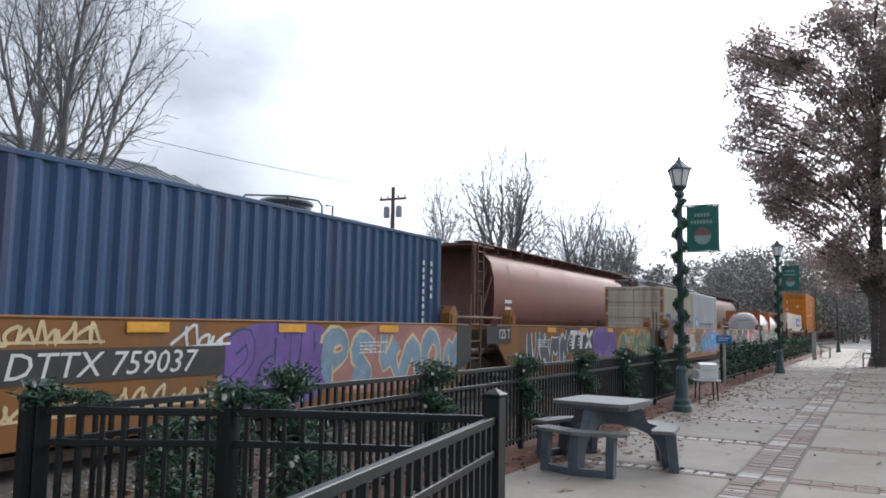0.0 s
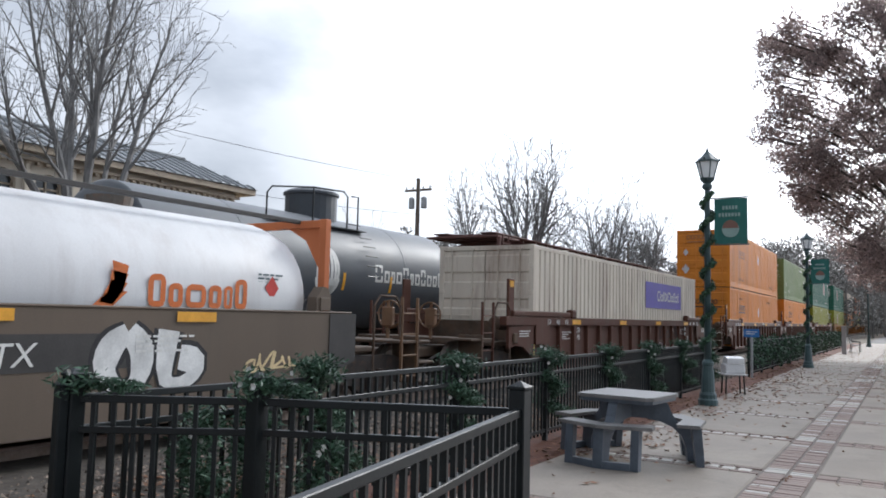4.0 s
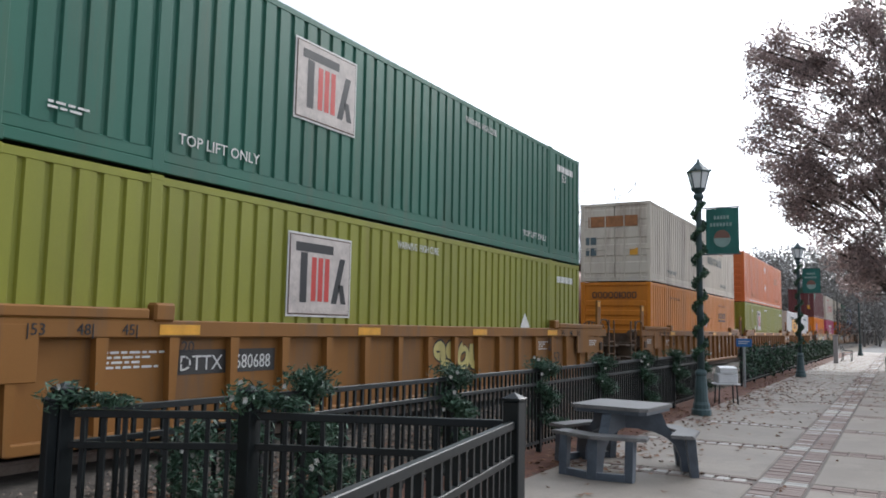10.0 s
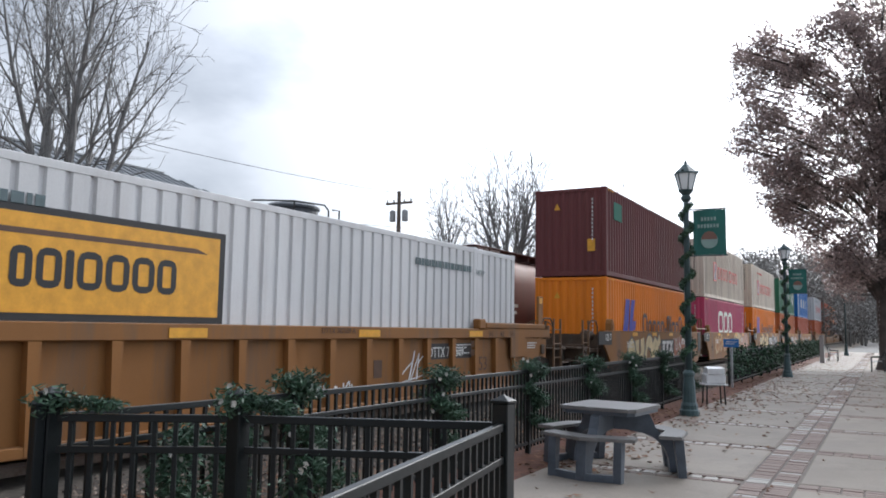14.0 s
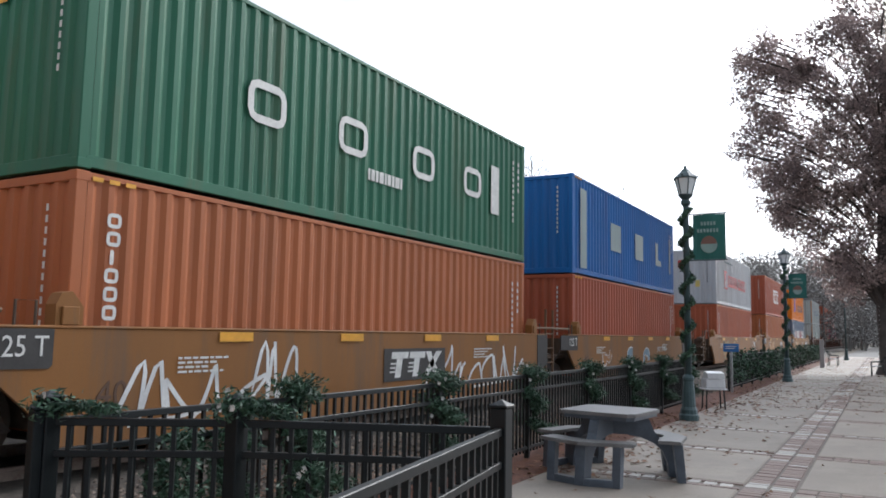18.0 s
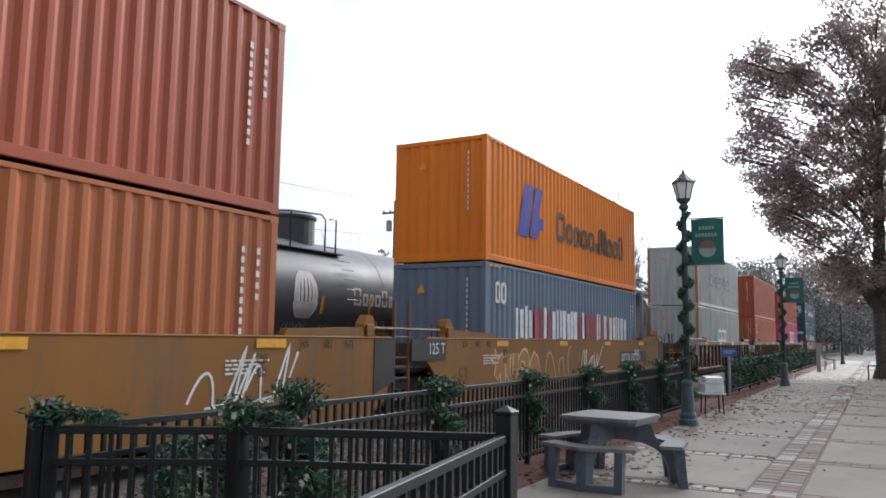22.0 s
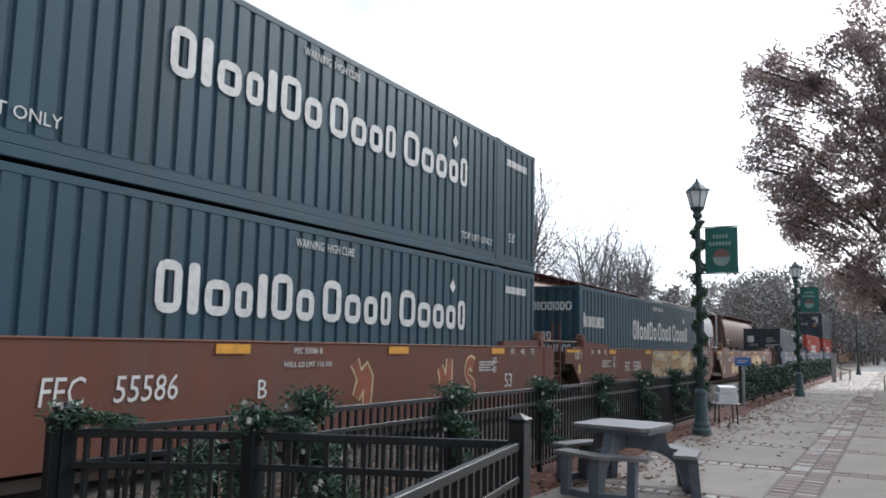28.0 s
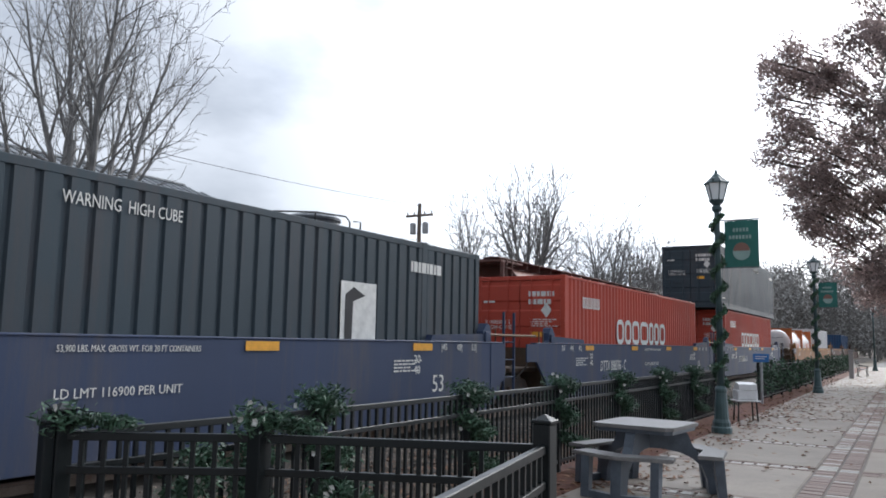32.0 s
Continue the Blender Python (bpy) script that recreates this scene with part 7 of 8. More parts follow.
# ---------------------------------------------------------------- street furniture
def lamp_post(x, y, h=5.06, banner=True, wound=True, seed=1):
    lp = thing("street_lamp", pose(x, y, 0), "dark green cast-iron street lamp with a lantern head", "street lamp", "street lamps")
    k = h / 5.06
    part("base", Shape().lathe([(0.19, 0.0), (0.19, 0.10), (0.165, 0.13), (0.165, 0.20), (0.135, 0.26), (0.12, 0.55), (0.10, 0.75), (0.115, 0.78), (0.115, 0.82), (0.075, 0.88)], 14), LAMP_METAL, lp)
    part("pole", Shape().lathe([(0.070, 0.86), (0.055, 3.9 * k), (0.052, 4.28 * k)], 12), LAMP_METAL, lp, smooth=True)
    part("collar", Shape().lathe([(0.055, 4.2 * k), (0.10, 4.25 * k), (0.10, 4.30 * k), (0.07, 4.34 * k), (0.13, 4.40 * k), (0.15, 4.44 * k)], 14), LAMP_METAL, lp)
    z0, z1 = 4.44 * k, 4.76 * k
    r0, r1, n = 0.125, 0.205, 6
    for i in range(n):
        a, b = 2 * math.pi * i / n, 2 * math.pi * (i + 1) / n
        q = Shape().add([(r0 * math.cos(a), r0 * math.sin(a), z0), (r0 * math.cos(b), r0 * math.sin(b), z0), (r1 * math.cos(b), r1 * math.sin(b), z1), (r1 * math.cos(a), r1 * math.sin(a), z1)], [(0, 1, 2, 3)])
        part("pane", q, LAMP_GLASS, lp)
        part("lantern_bar", Shape().tube((r0 * math.cos(a), r0 * math.sin(a), z0), (r1 * 1.02 * math.cos(a), r1 * 1.02 * math.sin(a), z1), 0.014, n=5), LAMP_METAL, lp)
    part("roof", Shape().lathe([(0.235, z1), (0.24, z1 + 0.025), (0.17, z1 + 0.09), (0.10, z1 + 0.15), (0.07, z1 + 0.19), (0.03, z1 + 0.22)], 6), LAMP_METAL, lp)
    part("finial", Shape().lathe([(0.02, z1 + 0.20), (0.035, z1 + 0.24), (0.018, z1 + 0.27), (0.004, z1 + 0.31)], 8), LAMP_METAL, lp)
    for i in range(3):
        part("ornament", Shape().lathe([(0.0, 0.0), (0.03, 0.02), (0.03, 0.05), (0.0, 0.07)], 8, 0.235 * math.cos(2.09 * i + 0.5), 0.235 * math.sin(2.09 * i + 0.5)), LAMP_METAL, lp).location.z = z1 + 0.02
    if banner:
        bt, bb, w = 4.02 * k, 3.13 * k, 0.62
        bn = thing("banner", pose(x, y, 0), "green seasonal banner with a pale round emblem on lamp post", "banner", "lamp post banners")
        for z in (bt + 0.015, bb - 0.015):
            part("rod", Shape().tube((0.04, 0, z), (w + 0.16, 0, z), 0.014, n=6), LAMP_METAL, bn)
        c = Shape()
        for i in range(9):
            c.v += [(0.13 + w * i / 8, 0.012 * math.sin(i * 1.1), bb), (0.13 + w * i / 8, 0.018 * math.sin(i * 0.9 + 1), bt)]
        c.f += [(2 * i, 2 * i + 2, 2 * i + 3, 2 * i + 1) for i in range(8)]
        part("cloth", c, BANNER, bn)
        e = Shape()
        fan_pts = [(0.44 + 0.16 * math.cos(2 * math.pi * i / 18), bb + 0.28 + 0.16 * math.sin(2 * math.pi * i / 18)) for i in range(18)]
        e.add([(a, -0.026, b) for a, b in fan_pts], [tuple(range(18))])
        part("emblem", e, BANNER_PALE, bn)
        part("emblem_cap", Shape().add([(0.44 + 0.15 * math.cos(math.pi * i / 9), -0.029, bb + 0.30 + 0.16 * math.sin(math.pi * i / 9)) for i in range(10)], [tuple(range(10))]), BANNER_RED, bn)
        t = Shape()
        for j, ww in enumerate((0.30, 0.44)):
            for i in range(int(ww / 0.06)):
                t.box(0.44 - ww / 2 + i * 0.06, 0.44 - ww / 2 + i * 0.06 + 0.04, -0.030, -0.026, bt - 0.22 - j * 0.14, bt - 0.15 - j * 0.14)
        part("printed_words", t, BANNER_PALE, bn, kind="stuff")
    if wound:
        rng = random.Random(seed)
        s = Shape()
        for i in range(900):
            u = i / 900
            a = u * 44
            leaf_cloud(s, rng, (0.10 * math.cos(a), 0.10 * math.sin(a), 0.9 + u * 3.25 * k), (0.06, 0.06, 0.05), 2, 0.05)
        g = thing("garland", pose(x, y, 0), "evergreen garland wound up a lamp post", "garland", "evergreen garlands")
        part("greenery", s, LEAF_GARLAND, g)


lamp_post(-3.36, 15.72, seed=91)
lamp_post(-3.22, 31.9, seed=92)
lamp_post(-2.65, 68.0, wound=False, banner=False, seed=93)


def picnic_table(x, y, turn):
    t = thing("picnic_table", pose(x, y, 0, 0, 0, turn), "charcoal composite picnic table with three angled benches attached", "picnic table")
    def slab(r, cut):
        q = [(r, r - cut), (r - cut, r)]
        return [(sx * a, sy * b) for sx, sy, flip in ((1, 1, 0), (-1, 1, 1), (-1, -1, 0), (1, -1, 1)) for a, b in (q[::-1] if flip else q)]
    top = part("tabletop", Shape().prism(slab(0.465, 0.07), 0.712, 0.748, "z").prism(slab(0.455, 0.07), 0.748, 0.752, "z"), TABLE_TOP, t)
    part("edge_band", Shape().prism(slab(0.44, 0.07), 0.67, 0.7115, "z"), TABLE_DARK, top)
    # three arched arms, from under the top down to a bench each
    arm = [(0.0, 0.67), (0.42, 0.67), (0.45, 0.645), (0.50, 0.52), (0.56, 0.44), (0.62, 0.424), (0.82, 0.424), (0.86, 0.0), (0.67, 0.0), (0.655, 0.16), (0.60, 0.29), (0.50, 0.38), (0.36, 0.44), (0.18, 0.475), (0.0, 0.48)]
    seat = [(-0.56, -0.70), (0.0, -0.885), (0.56, -0.70), (0.50, -0.46), (0.0, -0.63), (-0.50, -0.46)]
    inset = [(a * 0.985, b * 0.99) for a, b in seat]
    for i in range(3):
        m = pose(0, 0, 0, 0, 0, 120 * i)
        part("arched_arm", Shape().prism([(-a, b - 0.002 * i) for a, b in arm], -0.055, 0.055, "x"), TABLE_DARK, t).matrix_basis = m
        again("bench_seat", cached(("bench_seat",), lambda: Shape().prism(seat, 0.428, 0.460, "z").prism(inset, 0.460, 0.465, "z"), TABLE_TOP), t, m)
        for sx in (-1, 1):
            again("leg", cached(("table_leg", sx), lambda: Shape().prism([(-0.775, 0.0), (-0.69, 0.0), (-0.64, 0.427), (-0.745, 0.427)], *sorted((sx * 0.34, sx * 0.43)), "x"), TABLE_DARK), t, m)
            again("foot_beam", cached(("foot_beam", sx), lambda: Shape().prism([(sx * 0.057, -0.855), (sx * 0.338, -0.775), (sx * 0.338, -0.70), (sx * 0.057, -0.78)], 0.0, 0.075, "z"), TABLE_DARK), t, m)


picnic_table(-2.84, 9.06, -5)


def utility_box(x, y):
    b = thing("utility_box", pose(x, y, 0, 0, 0, 28), "white enamelled box with sloped lid on thin black legs", "box")
    part("body", Shape().cbox(-0.22, 0.22, -0.17, 0.17, 0.46, 0.68, 0.02), BOX_WHITE, b)
    part("lid", Shape().prism([(-0.18, 0.683), (0.18, 0.683), (0.18, 0.74), (0.06, 0.84), (-0.18, 0.80)], -0.18, 0.20, "x"), BOX_WHITE, b)
    part("ledge", Shape().cbox(-0.27, 0.27, -0.21, 0.21, 0.43, 0.458, 0.008), BOX_WHITE, b)
    for sx in (-1, 1):
        for sy in (-1, 1):
            part("leg", Shape().tube((sx * 0.19, sy * 0.14, 0.43), (sx * 0.21, sy * 0.16, 0.0), 0.016, n=6), BLACK_METAL, b)


utility_box(-3.42, 18.55)


def info_sign(x, y):
    s = thing("info_sign", pose(x, y, 0), "small blue sign on a galvanised post", "sign")
    part("post", Shape().cbox(-0.03, 0.03, -0.03, 0.03, -0.04, 1.25, 0.006), GALV, s)
    part("face", Shape().cbox(-0.22, 0.22, -0.045, -0.031, 1.18, 1.42, 0.004), SIGN_BLUE, s)
    part("printed_lines", Shape().box(-0.16, 0.16, -0.05, -0.046, 1.33, 1.35).box(-0.16, 0.10, -0.05, -0.046, 1.27, 1.29), LETTER_W, s)


info_sign(-4.02, 24.7)


def park_bench(x, y, turn):
    b = thing("park_bench", pose(x, y, 0, 0, 0, turn), "black metal park bench on the paving", "bench", "benches")
    for i in range(5):
        part("seat_slat", Shape().cbox(-0.8, 0.8, -0.22 + i * 0.095, -0.145 + i * 0.095, 0.42, 0.445, 0.004), BLACK_METAL, b)
    for i in range(5):
        part("back_slat", Shape().cbox(-0.8, 0.8, 0.26 + i * 0.02, 0.28 + i * 0.02, 0.5 + i * 0.085, 0.565 + i * 0.085, 0.004), BLACK_METAL, b)
    for sx in (-0.75, 0.75):
        part("end_frame", Shape().pipe([(sx, -0.22, 0), (sx, -0.22, 0.62), (sx, 0.2, 0.64), (sx, 0.36, 0.9)], 0.022).tube((sx, 0.3, 0.0), (sx, 0.22, 0.5), 0.022), BLACK_METAL, b)


park_bench(-2.75, 53.0, 90)
park_bench(-0.35, 40.2, -90)
mk = thing("marker_post", pose(-3.1, 48.6, 0), "pale grey concrete marker post", "post")
part("shaft", Shape().prism([(-0.11, -0.10), (0.11, -0.10), (0.11, 0.10), (-0.11, 0.10)], 0, 1.5, "z"), HOPPER_GREY, mk)
part("cap", Shape().cbox(-0.13, 0.13, -0.12, 0.12, 1.5, 1.56, 0.02), HOPPER_GREY, mk)

# ---------------------------------------------------------------- cars standing on the second track
def tank_car():
    t = thing("tank_car", pose(TRACK_2, 14.9, RAIL), "black rail tank car standing on the siding", "tank car")
    zc, r, hl = 2.50, 1.47, 5.50
    prof = [(0.02, -hl - 0.46), (0.5, -hl - 0.42), (0.95, -hl - 0.32), (1.25, -hl - 0.19), (1.41, -hl - 0.07), (r, -hl), (r, -hl + 0.01), (r, hl - 0.01), (r, hl), (1.41, hl + 0.07), (1.25, hl + 0.19), (0.95, hl + 0.32), (0.5, hl + 0.42), (0.02, hl + 0.46)]
    part("barrel", Shape().lathe(prof, 48, 0, zc, "y"), TANK, t, smooth=True)
    for yy in (-3.0, 3.0):
        part("weld_seam", Shape().lathe([(r + 0.002, yy - 0.02), (r + 0.008, yy), (r + 0.002, yy + 0.02)], 48, 0, zc, "y"), TANK, t)
    d = part("dome", Shape().lathe([(0.68, zc + r - 0.25), (0.68, zc + r + 0.52), (0.73, zc + r + 0.54), (0.73, zc + r + 0.60), (0.62, zc + r + 0.67), (0.3, zc + r + 0.71)], 24, 0, 0.62), TANK, t)
    sx = 0.95
    rails = [[(sx, -2.0, zc + 1.12), (sx, -2.0, zc + 1.68), (sx, -1.85, zc + 1.84), (sx, -0.4, zc + 2.04), (sx, 0.78, zc + 2.10), (sx, 0.95, zc + 1.98), (sx, 0.95, zc + 1.13)],
             [(sx, 1.40, zc + 1.12), (sx, 1.40, zc + 2.04), (sx, 1.12, zc + 2.02)], [(sx, -0.4, zc + 1.12), (sx, -0.4, zc + 2.03)]]
    for q in rails:
        part("handrail", Shape().pipe(q, 0.022), BLACK_METAL, t)
    part("walkway", Shape().cbox(0.80, 1.12, -2.05, 1.5, zc + 1.10, zc + 1.14, 0.006), BLACK_METAL, t)
    ld = Shape()
    for i in range(7):
        a = 0.25 + i * 0.17
        ld.tube(((r + 0.1) * math.sin(a + 0.35), 1.1, zc + (r + 0.1) * math.cos(a + 0.35)), ((r + 0.1) * math.sin(a + 0.35), 1.6, zc + (r + 0.1) * math.cos(a + 0.35)), 0.015, n=5)
    part("ladder", ld, BLACK_METAL, t)
    part("centre_sill", Shape().cbox(-0.35, 0.35, -7.4, 7.4, 0.72, 1.02, 0.02), UNDER, t)
    for e in (-1, 1):
        part("bolster", Shape().prism([(-1.35, 0.95), (1.35, 0.95), (1.2, 1.75), (0.9, 1.45), (-0.9, 1.45), (-1.2, 1.75)], *sorted((e * 5.0, e * 5.5))), TANK, t)
        part("end_platform", Shape().cbox(-1.45, 1.45, *sorted((e * 6.2, e * 7.3)), 1.0, 1.06, 0.01), UNDER, t)
        hr = Shape()
        for sx in (-1, 1):
            hr.pipe([(sx * 1.42, e * 7.2, 1.05), (sx * 1.42, e * 7.2, 2.05), (sx * 1.42, e * 5.9, 2.05), (sx * 1.42, e * 5.9, 1.05)], 0.024)
        hr.pipe([(-1.42, e * 7.2, 2.05), (1.42, e * 7.2, 2.05)], 0.024)
        part("end_rail", hr, BLACK_METAL, t)
        truck(t, e * 5.25)
        part("coupler", Shape().cbox(-0.13, 0.13, *sorted((e * 7.35, e * 7.8)), 0.72, 0.96, 0.05), UNDER, t)
    def wrap(s, half_span=0.5, dr=0.006):
        """Lays flat side prints on the barrel."""
        s.v = [((r + dr) * math.cos((v[2] - zc) / r), v[1], zc + (r + dr) * math.sin((v[2] - zc) / r)) for v in s.v]
        return s
    def band(y0, y1, a0, a1):
        s = Shape()
        n = 10
        zz = [zc + r * (a0 + (a1 - a0) * i / n) for i in range(n + 1)]
        for p, q in zip(zz, zz[1:]):
            s.add([(0, y0, p), (0, y1, p), (0, y1, q), (0, y0, q)], [(0, 1, 2, 3)])
        return wrap(s)
    part("reflector", band(-5.44, -5.28, -0.55, 0.35), LETTER_Y, t)
    for yy in (-1.68, 0.28, 2.3):
        part("reflector", band(yy - 0.05, yy + 0.05, -0.32, -0.02), LETTER_Y, t)
    part("reflector", band(5.28, 5.40, -0.4, 0.1), LETTER_Y, t)
    lg = Shape()
    for i in range(7):
        a = -0.9 + 0.3 * i
        pts = []
        for j in range(9):
            b = -1.2 + 0.3 * j
            pts.append((-0.36 + 0.50 * math.sin(a) * math.cos(b), zc - 0.02 + 0.62 * math.sin(b)))
        for (p, q), (p2, q2) in zip(pts, pts[1:]):
            w = 0.048 if q > zc - 0.3 else 0.09
            lg.add([(0, p - w, q), (0, p + w, q), (0, p2 + w, q2), (0, p2 - w, q2)], [(0, 1, 2, 3)])
    part("logo_mark", wrap(lg), LETTER_W, t)
    for words, size, y, z, shear in (("UTLX 600903", 0.40, -4.75, zc - 0.62, 0.0),):
        c = bpy.data.curves.new("lettering", "FONT")
        c.body, c.size, c.resolution_u, c.offset, c.space_character = words, size, 2, 0.014, 1.06
        o = bpy.data.objects.new("lettering", c)
        scene.collection.objects.link(o)
        me = bpy.data.meshes.new_from_object(o.evaluated_get(bpy.context.evaluated_depsgraph_get()))
        bpy.data.objects.remove(o)
        for v in me.vertices:
            a = (z + v.co.y - zc) / r
            v.co = ((r + 0.008) * math.cos(a), y + v.co.x, zc + (r + 0.008) * math.sin(a))
        me.materials.clear()
        me.materials.append(LETTER_W)
        again("lettering", me, t, Matrix.Identity(4))
    wb = Shape()
    x = 1.57
    for i, (w, h) in enumerate(((0.75, 1), (0.55, .7), (0.4, .7), (0.6, .7), (0.6, 1), (0.4, .7), (0.55, .7), (0.55, 1), (0.55, .7), (0.5, .7), (0.4, .9), (0.45, .7))):
        ww, hh, st = w * 0.44, h * 0.46, 0.07
        z0 = zc - 0.20
        for a0, a1, b0, b1 in ((0, ww, 0, st), (0, ww, hh - st, hh), (0, st, st, hh - st), (ww - st, ww, st, hh - st)):
            if a1 > a0:
                wb.add([(0, x + a0, z0 + b0), (0, x + a1, z0 + b0), (0, x + a1, z0 + b1), (0, x + a0, z0 + b1)], [(0, 1, 2, 3)])
        x += ww + 0.075
    part("wordmark", wrap(wb), LETTER_W, t)
    pr = Shape()
    rng = random.Random(4)
    for row in range(3):
        for i in range(12):
            pr.add([(0, -4.2 + i * 0.16, zc - 1.0 - row * 0.12), (0, -4.2 + i * 0.16 + rng.uniform(0.05, 0.12), zc - 1.0 - row * 0.12), (0, -4.2 + i * 0.16 + 0.1, zc - 0.95 - row * 0.12), (0, -4.2 + i * 0.16, zc - 0.95 - row * 0.12)], [(0, 1, 2, 3)])
        for i in range(7):
            pr.add([(0, 4.9 + i * 0.14, zc - 0.75 - row * 0.11), (0, 5.0 + i * 0.14, zc - 0.75 - row * 0.11), (0, 5.0 + i * 0.14, zc - 0.69 - row * 0.11), (0, 4.9 + i * 0.14, zc - 0.69 - row * 0.11)], [(0, 1, 2, 3)])
    part("small_print", wrap(pr), GALV, t, kind="stuff")
    for i, (y0, y1) in enumerate(((-2.0, -1.4), (-0.95, -0.1))):
        q, pts = Shape(), []
        for j in range(26):
            pts.append((y0 + (y1 - y0) * (j / 25 + 0.07 * math.cos(j * 1.7)), zc - 0.95 + 0.25 * math.sin(j * 1.3 + i)))
        ribbon(q, pts, 0.03, 0)
        part("graffiti_tag", wrap(q), SPRAY["grey"], t)
    lettering("UTLX 600903", 0.23, LETTER_W, t, (-0.62, -hl - 0.475, zc + 0.30), ON_END, shear=0.15)
    small_print(t, -0.50, zc + 0.16, 2, 0.8, -hl - 0.475, LETTER_W, 0.12, 0.05, facing="end")


def hopper_car(y, hl, body, end, label):
    h = thing("hopper_car", pose(TRACK_2, y, RAIL), label, "hopper car", "covered hoppers on the siding")
    zt, hw = 4.25, 1.52
    # curved body section
    sec = [(0.55, 1.05), (1.25, 1.25), (1.48, 1.75), (1.53, 2.5), (1.50, 3.2), (1.36, 3.75), (1.05, 4.08), (0.6, 4.22)]
    ring = sec + [(-a, b) for a, b in sec[::-1]]
    s = Shape()
    n = len(ring)
    L = hl - 1.7
    s.add([(a, -L, b) for a, b in ring] + [(a, L, b) for a, b in ring], [(i, (i + 1) % n, n + (i + 1) % n, n + i) for i in range(n)])
    part("body_shell", s, body, h, smooth=True)
    for e in (-1, 1):
        q = Shape().prism([(a * 0.99, b) for a, b in ring], *sorted((e * L, e * (L - 0.05))))
        part("end_sheet", q, end, h)
        sl = Shape().add([(-1.3, e * L, 3.6), (1.3, e * L, 3.6), (1.1, e * (hl - 0.4), 1.15), (-1.1, e * (hl - 0.4), 1.15)], [(0, 1, 2, 3)])
        part("slope_sheet", sl, end, h)
        for sx in (-1, 1):
            part("corner_post", Shape().cbox(*sorted((sx * 1.40, sx * 1.52)), *sorted((e * (hl - 0.25), e * (hl - 0.12))), 1.0, 4.2, 0.01), end, h)
            part("side_brace", Shape().tube((sx * 1.46, e * (hl - 0.3), 1.1), (sx * 1.4, e * L, 3.2), 0.05, n=6), end, h)
            ld = Shape().box(sx * 1.53 - 0.02, sx * 1.53 + 0.02, e * (hl - 0.75), e * (hl - 0.75) + 0.04, 0.5, 4.3).box(sx * 1.53 - 0.02, sx * 1.53 + 0.02, e * (hl - 0.32), e * (hl - 0.32) + 0.04, 0.5, 4.3)
            for i in range(11):
                ld.tube((sx * 1.53, e * (hl - 0.75), 0.6 + i * 0.34), (sx * 1.53, e * (hl - 0.30), 0.6 + i * 0.34), 0.016, n=5)
            part("ladder", ld, end, h)
        part("end_platform", Shape().cbox(-1.5, 1.5, *sorted((e * (hl - 1.6), e * hl)), 0.98, 1.06, 0.01), end, h)
        part("roof_overhang", Shape().cbox(-1.45, 1.45, *sorted((e * (L - 0.1), e * (hl - 0.1))), 4.20, 4.27, 0.01), end, h)
        truck(h, e * (hl - 1.9))
        part("coupler", Shape().cbox(-0.13, 0.13, *sorted((e * hl, e * (hl + 0.4))), 0.72, 0.96, 0.05), UNDER, h)
    for i in range(int(2 * L / 2.9)):
        yy = -L + 1.4 + i * 2.9
        rb = Shape()
        pts = [(a * 1.006, b) for a, b in sec]
        for (a, b), (c, d) in zip(pts, pts[1:]):
            rb.add([(a, yy - 0.03, b), (a, yy + 0.03, b), (c, yy + 0.03, d), (c, yy - 0.03, d)], [(0, 1, 2, 3)])
        part("seam", rb, body, h)
    part("roof_walk", Shape().cbox(0.62, 1.25, -hl + 0.3, hl - 0.3, 4.36, 4.40, 0.005).cbox(-1.25, -0.62, -hl + 0.3, hl - 0.3, 4.36, 4.40, 0.005), end, h)
    for i in range(int(2 * hl / 1.1)):
        part("walk_bracket", Shape().box(-1.2, 1.2, -hl + 0.5 + i * 1.1, -hl + 0.54 + i * 1.1, 4.15, 4.36), end, h)
    part("roof_hatch", Shape().cbox(-0.4, 0.4, -L + 0.3, L - 0.3, 4.20, 4.33, 0.02), end, h)
    part("side_sill", Shape().cbox(1.30, 1.50, -hl + 0.2, hl - 0.2, 1.0, 1.16, 0.01).cbox(-1.50, -1.30, -hl + 0.2, hl - 0.2, 1.0, 1.16, 0.01), end, h)
    for i in range(3):
        yy = (-0.6 + 0.6 * i) * L
        part("discharge_chute", Shape().add([(-1.2, yy - 1.6, 1.2), (1.2, yy - 1.6, 1.2), (1.2, yy + 1.6, 1.2), (-1.2, yy + 1.6, 1.2), (-0.4, yy - 0.4, 0.35), (0.4, yy - 0.4, 0.35), (0.4, yy + 0.4, 0.35), (-0.4, yy + 0.4, 0.35)], [(0, 1, 5, 4), (1, 2, 6, 5), (2, 3, 7, 6), (3, 0, 4, 7), (4, 5, 6, 7)]), end, h)
    part("stencilled_lines", Shape().box(1.528, 1.534, -L + 0.9, -L + 1.5, 2.3, 2.42).box(1.528, 1.534, -L + 0.9, -L + 1.4, 2.05, 2.17), LETTER_W, h)

tank_car()
hopper_car(33.3, 9.9, HOPPER, HOPPER_END, "dull red-brown covered hopper standing on the siding")
hopper_car(53.4, 9.0, HOPPER_GREY, HOPPER_GREY, "pale grey covered hopper standing on the siding")
hopper_car(72.6, 9.0, HOPPER_END, HOPPER_END, "dark brown covered hopper standing on the siding")


